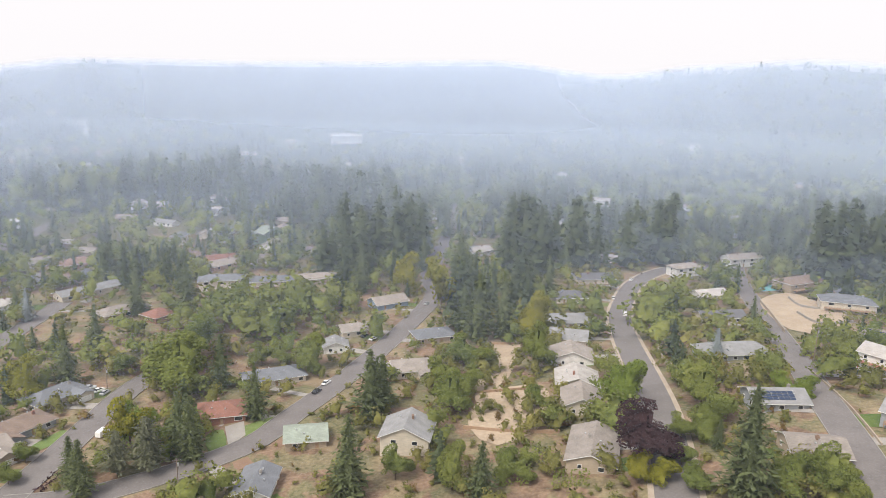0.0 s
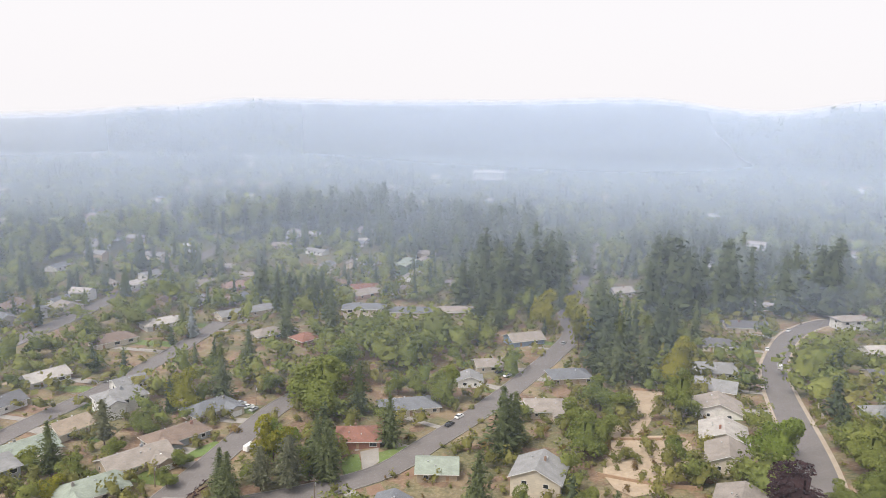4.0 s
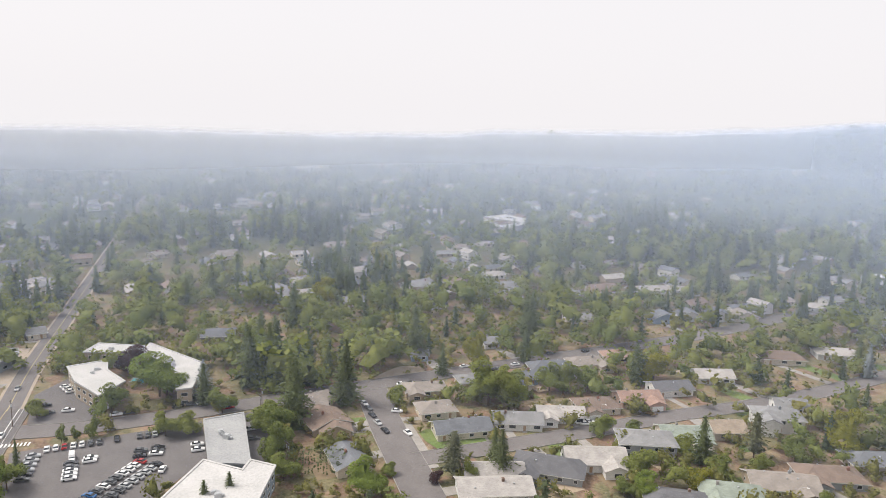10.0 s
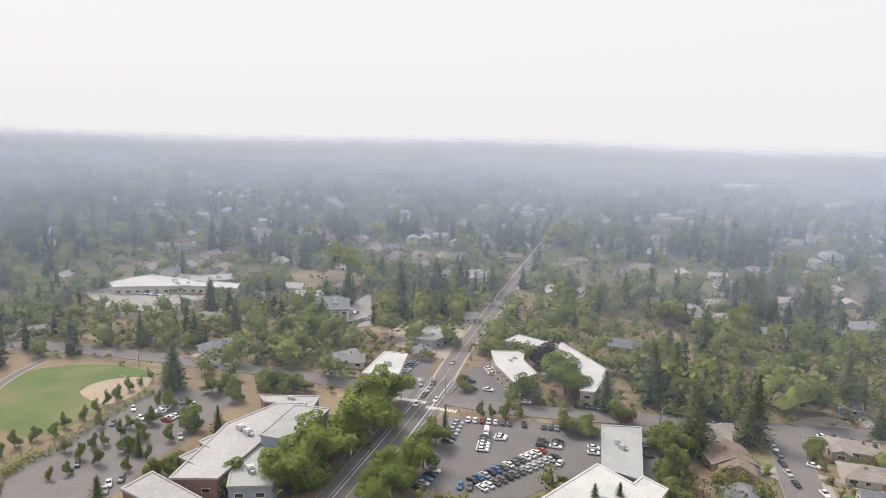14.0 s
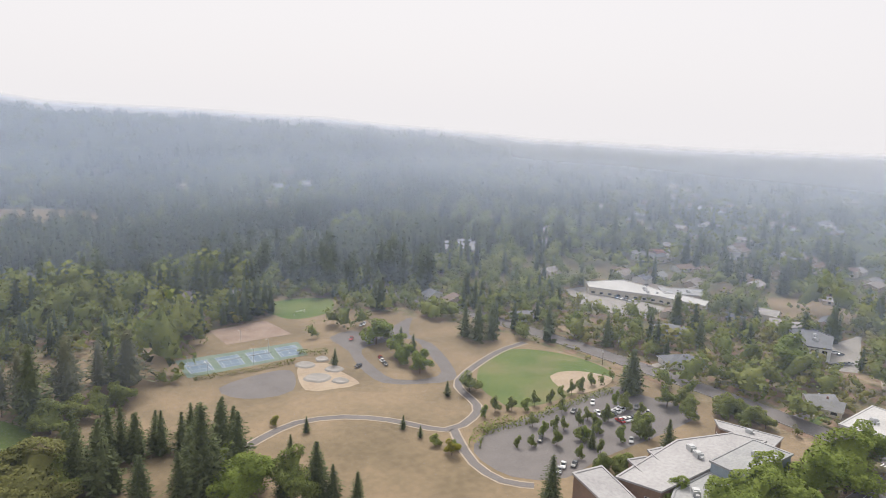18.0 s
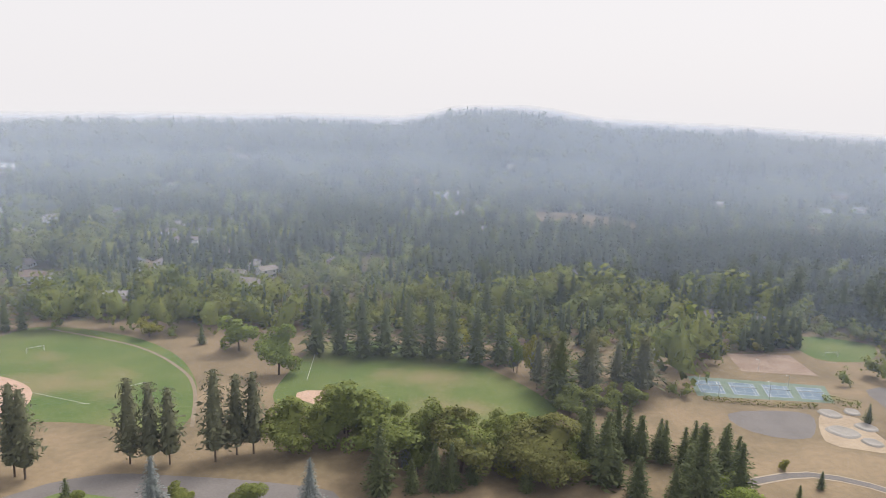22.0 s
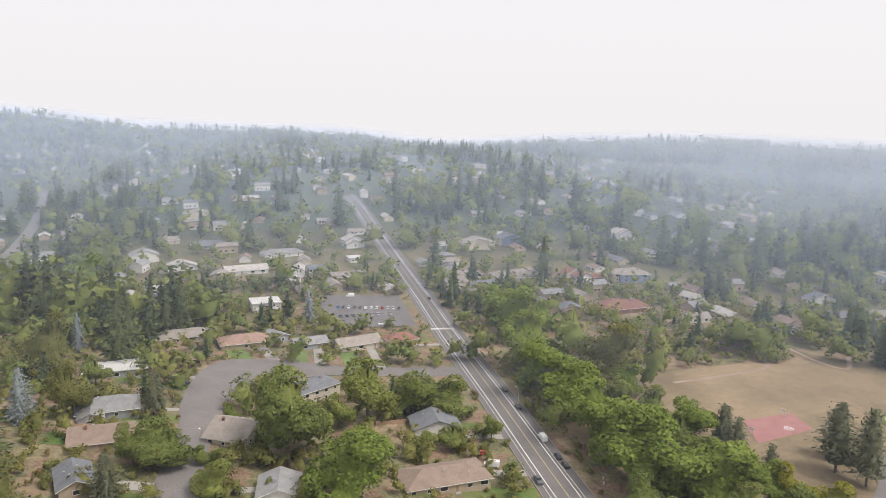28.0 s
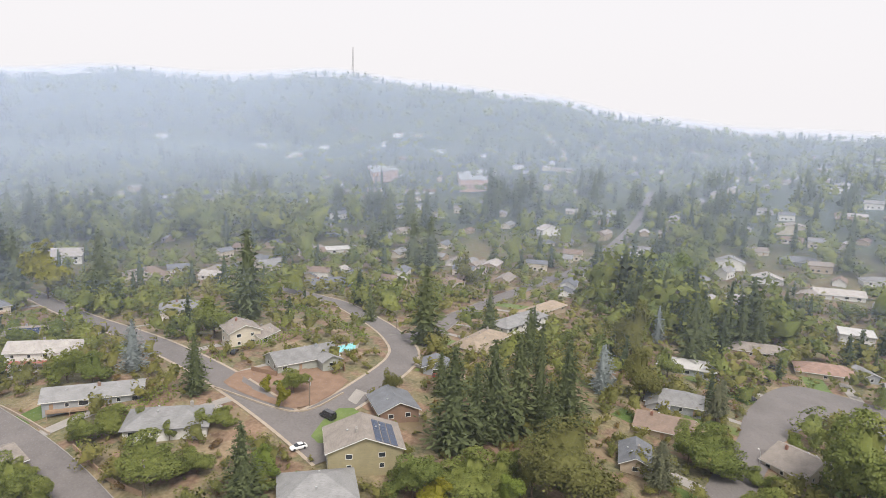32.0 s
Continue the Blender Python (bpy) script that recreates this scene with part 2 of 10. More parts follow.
def ridge_angle(az):
    for (a, u), (b, v) in zip(RIDGE, RIDGE[1:]):
        if a <= az <= b:
            return u + (v - u) * ease(a, b, az)
    return 0.0


def height(x, y):
    """The lie of the land: a hill with houses to the north-east, another farther east, else nearly level."""
    r = math.hypot(x, y)
    z = 30 * math.exp(-((x - 170) ** 2 + (y - 140) ** 2) / (2 * 110 ** 2)) * ease(40, 160, r) * ease(-150, -40, y)
    z += 55 * math.exp(-((x - 1100) ** 2 + (y + 330) ** 2) / (2 * 380 ** 2)) * ease(450, 900, r)
    if r > 950:
        crest = 103 + 1750 * math.tan(radians(ridge_angle(math.degrees(math.atan2(-x, y)))))
        z += max(0.0, crest - z) * ease(950, 1730, r)
    return z


def sunk(x, y):
    """How near a far place comes once the rising land meets the line of sight to it."""
    k = 1.0
    while k > 0.4 and height(k * x, k * y) > EYE[2] * (1 - k):
        k -= 0.004
    return k


def mesh_of(name, verts, faces, mats, smooth=False, index=None):
    me = bpy.data.meshes.new(name)
    me.from_pydata([tuple(v) for v in verts], [], faces)
    for m in mats:
        me.materials.append(MATS[m] if isinstance(m, str) else m)
    if index is not None:
        me.polygons.foreach_set("material_index", index)
    if smooth:
        me.polygons.foreach_set("use_smooth", [True] * len(me.polygons))
    me.update()
    return me


def quick_mesh(name, verts, loops, size, mat, normals=None):
    """A large mesh of equal faces from arrays."""
    me = bpy.data.meshes.new(name)
    n = len(loops)
    me.vertices.add(len(verts))
    me.vertices.foreach_set("co", np.asarray(verts, dtype=np.float32).ravel())
    me.loops.add(n * size)
    me.loops.foreach_set("vertex_index", np.asarray(loops, dtype=np.int32).ravel())
    me.polygons.add(n)
    me.polygons.foreach_set("loop_start", np.arange(0, n * size, size, dtype=np.int32))
    me.update(calc_edges=True)
    me.materials.append(MATS[mat])
    if normals is not None:
        me.polygons.foreach_set("use_smooth", [True] * n)
        me.normals_split_custom_set_from_vertices(normals)
    return me


def part(name, bm, material, parent, label=""):
    me = bpy.data.meshes.new(name)
    bm.to_mesh(me)
    bm.free()
    me.materials.append(MATS[material])
    ob = new(name, me)
    ob.parent = parent
    if label:
        tagged(ob, label)
    return ob


def child(name, me, parent, loc=(0, 0, 0), rz=0.0, scale=(1, 1, 1)):
    ob = new(name, me)
    ob.parent = parent
    ob.matrix_basis = Matrix.LocRotScale(loc, Euler((0, 0, radians(rz))), scale)
    return ob


def anchor(name, x, y, z, rz=0.0, scale=(1, 1, 1)):
    ob = new(name)
    ob.matrix_basis = Matrix.LocRotScale((x, y, z), Euler((0, 0, radians(rz))), scale)
    return ob


def box(bm, x0, y0, z0, x1, y1, z1, m=Matrix()):
    v = [bm.verts.new(m @ Vector(c)) for c in ((x0, y0, z0), (x1, y0, z0), (x1, y1, z0), (x0, y1, z0), (x0, y0, z1), (x1, y0, z1), (x1, y1, z1), (x0, y1, z1))]
    for f in ((3, 2, 1, 0), (4, 5, 6, 7), (0, 1, 5, 4), (1, 2, 6, 5), (2, 3, 7, 6), (3, 0, 4, 7)):
        bm.faces.new([v[i] for i in f])
    return v


RINGS = [0, 20, 40, 60, 80] + list(range(95, 520, 11)) + list(range(520, 1730, 30)) + [1738, 1760]
SPOKES = 240
gv, gf = [(0, 0, height(0, 0))], []
for r in RINGS[1:]:
    for k in range(SPOKES):
        a = 2 * math.pi * k / SPOKES
        x, y = r * math.sin(a), r * math.cos(a)
        z = height(x, y)
        gv.append((x, y, z))
for k in range(SPOKES):
    gf.append((0, 1 + (k + 1) % SPOKES, 1 + k))
for i in range(len(RINGS) - 2):
    p0, p1 = 1 + i * SPOKES, 1 + (i + 1) * SPOKES
    for k in range(SPOKES):
        gf.append((p0 + k, p0 + (k + 1) % SPOKES, p1 + (k + 1) % SPOKES, p1 + k))
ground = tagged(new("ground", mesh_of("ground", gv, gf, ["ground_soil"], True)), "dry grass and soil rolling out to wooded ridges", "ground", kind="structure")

# ---- the far ridges: a backdrop ring far off, distance haze painted into its glow ----
FAR_HAZE_TONES = [(-180, 0.24, 0.46, 0.3), (-140, 0.25, 0.48, 0.4), (-105, 0.25, 0.44, 0.1), (-70, 0.25, 0.40, 0.0), (-45, 0.25, 0.41, 0.0), (-30, 0.28, 0.46, 0.0), (0, 0.30, 0.50, 0.0),
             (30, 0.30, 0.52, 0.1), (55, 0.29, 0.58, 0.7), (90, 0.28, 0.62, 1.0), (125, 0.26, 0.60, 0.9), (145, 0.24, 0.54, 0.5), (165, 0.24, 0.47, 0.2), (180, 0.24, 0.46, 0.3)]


def far_haze_tone(az):
    for p, q in zip(FAR_HAZE_TONES, FAR_HAZE_TONES[1:]):
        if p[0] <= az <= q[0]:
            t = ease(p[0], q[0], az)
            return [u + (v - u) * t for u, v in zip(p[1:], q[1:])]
    return FAR_HAZE_TONES[0][1:]


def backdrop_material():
    m = bpy.data.materials.new("painted_distance")
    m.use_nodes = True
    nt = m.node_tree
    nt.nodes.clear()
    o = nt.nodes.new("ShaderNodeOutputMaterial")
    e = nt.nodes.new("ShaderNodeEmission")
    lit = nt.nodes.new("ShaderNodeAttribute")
    lit.attribute_name = "haze_glow"
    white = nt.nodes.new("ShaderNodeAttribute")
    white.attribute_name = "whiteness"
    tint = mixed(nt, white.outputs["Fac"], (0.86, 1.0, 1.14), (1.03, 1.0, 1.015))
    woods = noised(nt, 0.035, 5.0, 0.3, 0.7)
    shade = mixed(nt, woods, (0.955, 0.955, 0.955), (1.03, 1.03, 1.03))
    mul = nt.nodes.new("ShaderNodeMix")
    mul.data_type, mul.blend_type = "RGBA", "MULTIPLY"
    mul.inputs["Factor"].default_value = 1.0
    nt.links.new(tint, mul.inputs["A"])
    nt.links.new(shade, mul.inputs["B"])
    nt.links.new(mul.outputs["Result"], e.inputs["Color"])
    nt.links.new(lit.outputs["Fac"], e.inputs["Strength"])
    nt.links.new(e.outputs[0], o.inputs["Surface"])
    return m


SHEETS = ((100, 190, 0.035), (230, 480, 0.11), (380, 760, 0.24), (600, 1060, 0.28), (850, 1400, 0.28), (1080, 1560, 0.26), (1300, 1640, 0.22))


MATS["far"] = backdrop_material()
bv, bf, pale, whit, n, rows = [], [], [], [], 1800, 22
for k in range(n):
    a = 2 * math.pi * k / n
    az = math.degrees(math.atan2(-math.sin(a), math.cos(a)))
    base, top, w = far_haze_tone(az)
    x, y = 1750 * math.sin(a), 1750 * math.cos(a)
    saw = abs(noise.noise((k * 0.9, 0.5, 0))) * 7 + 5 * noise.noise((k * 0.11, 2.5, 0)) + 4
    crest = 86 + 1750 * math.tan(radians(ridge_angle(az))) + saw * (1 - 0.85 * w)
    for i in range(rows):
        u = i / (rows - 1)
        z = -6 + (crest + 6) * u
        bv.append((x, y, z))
        # Smoke haze painted as emission, paler and whiter towards the crest.
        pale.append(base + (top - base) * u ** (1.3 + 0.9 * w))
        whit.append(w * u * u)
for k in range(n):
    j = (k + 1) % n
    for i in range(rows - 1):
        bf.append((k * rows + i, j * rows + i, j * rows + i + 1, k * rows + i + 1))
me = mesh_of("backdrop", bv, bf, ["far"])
me.attributes.new("haze_glow", "FLOAT", "POINT").data.foreach_set("value", pale)
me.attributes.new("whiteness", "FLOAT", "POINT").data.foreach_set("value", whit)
tagged(new("backdrop_ridges", me), "pale blue wooded ridges with wildfire smoke haze painted on", "backdrop", kind="structure")

# ---- smoke in the air, imitated by thin tinted sheets that scatter light, thickening with distance ----


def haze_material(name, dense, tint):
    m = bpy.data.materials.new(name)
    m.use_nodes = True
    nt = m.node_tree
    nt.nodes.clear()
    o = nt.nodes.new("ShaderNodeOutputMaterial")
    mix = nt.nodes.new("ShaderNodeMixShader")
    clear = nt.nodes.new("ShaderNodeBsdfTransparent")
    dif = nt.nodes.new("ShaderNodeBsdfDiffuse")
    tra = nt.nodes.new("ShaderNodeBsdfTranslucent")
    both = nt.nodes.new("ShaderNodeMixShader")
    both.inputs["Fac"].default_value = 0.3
    # Sheet colour whitened where the haze meets the bright sky.
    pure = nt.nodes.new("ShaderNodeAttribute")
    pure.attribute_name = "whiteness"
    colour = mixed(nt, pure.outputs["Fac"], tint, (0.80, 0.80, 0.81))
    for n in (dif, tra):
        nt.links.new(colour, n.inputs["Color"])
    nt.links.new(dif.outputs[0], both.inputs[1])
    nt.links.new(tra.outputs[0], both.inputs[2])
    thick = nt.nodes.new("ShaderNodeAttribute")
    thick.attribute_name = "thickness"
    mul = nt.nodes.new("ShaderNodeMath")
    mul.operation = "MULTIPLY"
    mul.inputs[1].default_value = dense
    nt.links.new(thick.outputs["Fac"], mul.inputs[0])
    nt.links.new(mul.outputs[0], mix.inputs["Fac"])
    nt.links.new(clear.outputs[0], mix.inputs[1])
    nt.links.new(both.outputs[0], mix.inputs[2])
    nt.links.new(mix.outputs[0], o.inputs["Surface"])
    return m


def along(table, az):
    for p, q in zip(table, table[1:]):
        if p[0] <= az <= q[0]:
            return p[1] + (q[1] - p[1]) * ease(p[0], q[0], az)
    return table[0][1]


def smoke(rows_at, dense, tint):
    """One tinted sheet all round, standing in for smoke. rows_at(az): the (radius, height, thickness, whiteness) from
    its foot up.
    """
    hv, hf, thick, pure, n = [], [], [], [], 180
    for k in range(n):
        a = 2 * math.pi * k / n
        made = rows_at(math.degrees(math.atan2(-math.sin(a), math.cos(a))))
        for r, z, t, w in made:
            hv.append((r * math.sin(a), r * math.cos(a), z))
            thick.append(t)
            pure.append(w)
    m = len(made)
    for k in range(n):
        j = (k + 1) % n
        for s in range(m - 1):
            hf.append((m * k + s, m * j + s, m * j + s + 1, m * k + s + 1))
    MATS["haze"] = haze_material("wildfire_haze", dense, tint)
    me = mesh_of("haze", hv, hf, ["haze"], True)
    # Normals tipped upwards so the added sheets look evenly bright.
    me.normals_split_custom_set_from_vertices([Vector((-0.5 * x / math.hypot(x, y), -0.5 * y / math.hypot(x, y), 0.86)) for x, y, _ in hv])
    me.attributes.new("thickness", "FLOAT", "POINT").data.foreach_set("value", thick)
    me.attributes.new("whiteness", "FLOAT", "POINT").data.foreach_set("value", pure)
    tagged(new("backdrop_haze", me), "pale blue-grey tinted sheet standing in for wildfire smoke", "haze", kind="structure")


def level(r, up):
    return EYE[2] + r * math.tan(radians(up))


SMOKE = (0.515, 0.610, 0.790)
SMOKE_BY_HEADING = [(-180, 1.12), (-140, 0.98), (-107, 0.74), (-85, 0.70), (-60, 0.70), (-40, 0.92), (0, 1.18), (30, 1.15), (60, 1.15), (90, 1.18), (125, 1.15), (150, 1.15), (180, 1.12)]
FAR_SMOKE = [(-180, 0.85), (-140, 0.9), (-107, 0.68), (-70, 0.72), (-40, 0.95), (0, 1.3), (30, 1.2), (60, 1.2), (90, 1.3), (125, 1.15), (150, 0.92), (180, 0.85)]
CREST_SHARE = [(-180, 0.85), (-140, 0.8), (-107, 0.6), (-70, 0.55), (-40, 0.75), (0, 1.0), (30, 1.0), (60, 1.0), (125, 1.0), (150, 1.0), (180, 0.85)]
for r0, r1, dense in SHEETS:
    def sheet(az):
        a, up, share, w = radians(-az), ridge_angle(az), along(CREST_SHARE, az), far_haze_tone(az)[2]
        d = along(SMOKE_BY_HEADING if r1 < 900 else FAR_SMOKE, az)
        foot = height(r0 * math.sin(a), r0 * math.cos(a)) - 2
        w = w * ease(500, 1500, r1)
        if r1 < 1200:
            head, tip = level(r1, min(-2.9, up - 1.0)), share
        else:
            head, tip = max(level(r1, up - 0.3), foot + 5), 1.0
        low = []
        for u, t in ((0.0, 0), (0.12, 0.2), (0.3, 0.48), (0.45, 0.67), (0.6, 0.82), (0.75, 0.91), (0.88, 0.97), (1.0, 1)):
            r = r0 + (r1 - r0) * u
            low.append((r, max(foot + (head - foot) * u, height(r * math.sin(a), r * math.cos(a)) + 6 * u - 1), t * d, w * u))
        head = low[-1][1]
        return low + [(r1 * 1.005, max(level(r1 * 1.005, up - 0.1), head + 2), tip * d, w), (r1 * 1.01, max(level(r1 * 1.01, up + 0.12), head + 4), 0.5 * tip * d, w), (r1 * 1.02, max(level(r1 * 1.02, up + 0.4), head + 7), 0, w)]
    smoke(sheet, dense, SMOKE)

# ---- roads, lots and fields ----


def curve_points(pts, closed=False, step=8.0):
    """A smooth line through plan points."""
    n = len(pts)
    res = []
    for i in range(n if closed else n - 1):
        g = (lambda k: pts[k % n]) if closed else (lambda k: pts[min(max(k, 0), n - 1)])
        p0, p1, p2, p3 = g(i - 1), g(i), g(i + 1), g(i + 2)
        m = max(2, int(math.dist(p1, p2) / step))
        for s in range(m):
            t = s / m
            res.append(tuple(0.5 * (2 * p1[c] + (p2[c] - p0[c]) * t + (2 * p0[c] - 5 * p1[c] + 4 * p2[c] - p3[c]) * t * t + (3 * p1[c] - p0[c] - 3 * p2[c] + p3[c]) * t ** 3) for c in (0, 1)))
    if not closed:
        res.append(tuple(pts[-1]))
    return res


ROAD_LINES = []
CLEAR = []
HEDGE_LINES = []


def offset_line(line, d):
    res = []
    for i, p in enumerate(line):
        a, b = line[max(i - 1, 0)], line[min(i + 1, len(line) - 1)]
        l = math.dist(a, b) or 1
        res.append((p[0] - (b[1] - a[1]) / l * d, p[1] + (b[0] - a[0]) / l * d))
    return res


def strip(name, line, d0, d1, lift, mat, thick=0.0):
    """A band between two offsets of a line, laid over the land; with thickness it is a solid kerb."""
    a, b = offset_line(line, d0), offset_line(line, d1)
    v, f = [], []
    for p, q in zip(a, b):
        zp, zq = height(*p), height(*q)
        v += [(*p, zp + lift), (*q, zq + lift)]
        if thick:
            v += [(*p, zp + lift - thick), (*q, zq + lift - thick)]
    k = 4 if thick else 2
    for i in range(len(line) - 1):
        s, t = i * k, (i + 1) * k
        f.append((s, t, t + 1, s + 1))
        if thick:
            f.append((s + 1, t + 1, t + 3, s + 3))
            f.append((s + 2, t + 2, t, s))
    return mesh_of(name, v, f, [mat])


def road(name, pts, width, label, mat="asphalt", kerb=True, shoulder=0.0, lift=0.22):
    line = curve_points(pts, step=6.0)
    ROAD_LINES.append((line, width / 2 + shoulder))
    ob = tagged(new(name, strip(name, line, width / 2, -width / 2, lift, mat)), label, "road", kind="structure")
    if shoulder:
        for s in (1, -1):
            d = sorted((s * width / 2, s * (width / 2 + shoulder)), reverse=True)
            child("shoulder", strip("shoulder", line, d[0], d[1], lift - 0.05, "gravel"), ob)
    elif kerb:
        for s in (1, -1):
            d = sorted((s * width / 2, s * (width / 2 + 0.2)), reverse=True)
            child("kerb", strip("kerb", line, d[0], d[1], lift + 0.13, "kerb_stone", 0.3), ob)
    return ob, line


def dashes(ob, line, d, width, mat, dash=0.0, gap=0.0, lift=0.27, start=0.0, stop=1e9):
    run, piece, s = [], 0, 0.0
    pts = []
    for a, b in zip(line, line[1:]):
        l = math.dist(a, b)
        for k in range(int(l) + 1):
            t = k / (int(l) + 1)
            if start <= s + t * l <= stop:
                pts.append((s + t * l, (a[0] + (b[0] - a[0]) * t, a[1] + (b[1] - a[1]) * t)))
        s += l
    if not dash:
        if len(pts) > 2:
            child("lane_line", strip("lane_line", [p for _, p in pts], d + width / 2, d - width / 2, lift, mat), ob)
        return
    for s, p in pts:
        on = (s % (dash + gap)) < dash
        if on:
            run.append(p)
        if not on and len(run) > 1:
            child("lane_line", strip("lane_line", run, d + width / 2, d - width / 2, lift, mat), ob)
        if not on:
            run = []


def patch(name, pts, mat, lift, label, category, closed_curve=True, clear=True, kind="structure", flat=False):
    """A flat area of ground cover with a smooth or straight outline, draped on the land."""
    line = curve_points(pts, True, 6.0) if closed_curve else list(pts)
    if clear:
        CLEAR.append(line)
    bm = bmesh.new()
    vs = [bm.verts.new((p[0], p[1], 0)) for p in line]
    f = bm.faces.new(vs)
    if f.normal.z < 0:
        f.normal_flip()
    f.normal_update()
    if f.normal.z < 0:
        bmesh.ops.reverse_faces(bm, faces=[f])
    bmesh.ops.triangulate(bm, faces=bm.faces[:])
    for v in bm.verts:
        v.co.z = lift if flat else height(v.co.x, v.co.y) + lift
    me = bpy.data.meshes.new(name)
    bm.to_mesh(me)
    bm.free()
    me.materials.append(MATS[mat])
    return tagged(new(name, me), label, category, kind=kind)


def inside(poly, x, y):
    c, j = False, len(poly) - 1
    for i in range(len(poly)):
        (xi, yi), (xj, yj) = poly[i], poly[j]
        if (yi > y) != (yj > y) and x < (xj - xi) * (y - yi) / (yj - yi) + xi:
            c = not c
        j = i
    return c


MAIN = "grey asphalt main road with white and yellow lines"
main_road, main_line = road("road_main", [(-300, -36), (-287, -38), (-194, -52), (0, -84), (174, -110), (255, -122.5), (345, -135), (450, -151), (583, -167), (713, -176), (770, -176)], 16.5, MAIN, "asphalt_dark", lift=0.24)
dashes(main_road, main_line, 4.3, 0.28, "road_white", lift=0.36)
dashes(main_road, main_line, 5.9, 0.14, "road_white", lift=0.36)
dashes(main_road, main_line, -3.7, 0.28, "road_white", lift=0.36)
dashes(main_road, main_line, -5.0, 0.14, "road_white", lift=0.36)
dashes(main_road, main_line, 0.0, 0.24, "road_yellow", lift=0.36)
west_road, west_line = road("road_west_end", [(-1100, 70), (-652, 10), (-443, -18), (-350, -31), (-298, -36)], 8.5, "narrower grey asphalt road running into the trees", "asphalt", kerb=False, shoulder=1.2, lift=0.22)
dashes(west_road, west_line, 0.0, 0.22, "road_yellow")
RES = "worn grey asphalt residential street"
road("road_cross", [(-285, -420), (-300, -330), (-304, -234), (-294, -120), (-280, -45), (-272, 4), (-274, 100), (-275, 190), (-277, 304), (-292, 420), (-310, 560)], 11.0, "grey asphalt cross street with lane lines", lift=0.20)
road("road_west", [(-90, 66), (-140, 78), (-182, 85), (-234, 93), (-274, 101)], 13.0, RES)
road("road_orchard", [(-204, 92), (-200, 149), (-198, 204), (-194, 243), (-193, 290), (-196, 350)], 9.5, RES)
road("road_maple", [(-128, 76), (-122, 130), (-119, 161), (-117, 197), (-116, 243), (-112, 262)], 10.0, RES)
road("road_north", [(-119, 170), (-95, 176), (-62, 200), (-50, 224), (-32, 270), (-12, 339), (-4, 382), (-8, 430), (6, 560), (16, 700)], 10.0, RES)
road("road_row", [(48, 110), (59, 156), (70, 211), (85, 318), (99, 370), (118, 415), (147, 450), (185, 462)], 10.5, RES, shoulder=1.5)
road("road_slope", [(86, 95), (105, 152), (121, 210), (140, 268), (159, 328), (184, 423), (200, 470)], 9.5, RES)
road("road_upper", [(285, 460), (250, 355), (218, 275), (190, 215), (175, 182), (160, 145), (147, 112), (140, 95)], 10.0, RES, shoulder=1.0)
road("road_bend", [(147, 112), (175, 109), (212, 114), (238, 131), (275, 168), (313, 211), (340, 271)], 10.0, RES, shoulder=1.0)
road("road_far_east", [(238, 131), (260, 127), (320, 140), (388, 144), (455, 138), (529, 125), (724, 122), (900, 140)], 9.0, RES)
road("road_court", [(150, 6), (194, 3), (237, -3), (285, -10), (303, -30), (299, -60), (291, -110), (289, -128)], 12.0, RES, kerb=False)

patch("park_grass", [(-268, -62), (-150, -72), (0, -93), (150, -116), (236, -140), (262, -190), (262, -262), (236, -330), (205, -380), (140, -386), (60, -372), (-30, -364), (-90, -345), (-130, -330), (-215, -345), (-262, -318), (-290, -250), (-286, -150)], "turf_dry", 0.06, "sunburnt straw-coloured park grass", "grass", False, True, flat=True)
patch("field_green_west", [(-224.9, -198.5), (-247.8, -214.3), (-272.5, -216.3), (-286.6, -190.2), (-278.1, -161.1), (-244.8, -160.7), (-216.5, -166.6), (-215.3, -180.3)], "turf_green", 0.1, "mown green outfield of a small ball field", "grass", True, True)
patch("infield_west", [(-254.9, -180.9), (-269.2, -177.9), (-275.3, -160.6), (-255.8, -157.4), (-244.7, -163.3)], "sand_dirt", 0.14, "bare sandy infield", "infield", True, True)
patch("field_green_east", [(192.4, -266.7), (201.8, -320.8), (189.3, -369.7), (142.1, -359.6), (107.9, -333.3), (86.4, -297.1), (77.1, -259.4), (83.6, -244.2), (114.4, -252.4), (156.8, -254.9)], "turf_green", 0.1, "green ball field turf worn in places", "grass", True, True)
patch("infield_east", [(191.2, -266.8), (189.3, -297.9), (172.0, -300.2), (150.4, -286.6), (142.2, -267.1), (146.5, -254.2), (160.2, -256.6)], "infield_dirt", 0.14, "pinkish dirt infield of the ball diamond", "infield", True, True)
patch("infield_grass", [(189.2, -265.0), (181.5, -286.5), (162.4, -280.9), (162.7, -260.3)], "turf_green", 0.18, "square of green grass inside the diamond", "grass", False, True)
patch("pitchers_mound", [(179.1, -270.5), (178.5, -274.6), (174.6, -273.1), (175.2, -268.9)], "sand_dirt", 0.3, "low sandy pitching mound", "mound", True, True)
patch("field_green_middle", [(48.7, -273.6), (45.2, -321.2), (37.5, -348.9), (11.5, -352.4), (-25.0, -336.7), (-48.1, -307.0), (-63.2, -278.1), (-63.2, -261.8), (-14.1, -242.9), (17.3, -251.0)], "turf_green", 0.1, "green ball field behind the trees", "grass", True, True)
patch("infield_middle", [(40.7, -278.7), (37.3, -285.4), (20.1, -283.5), (4.3, -275.3), (11.6, -262.0), (30.4, -269.7)], "infield_dirt", 0.14, "pinkish dirt infield beside the trees", "infield", True, True)
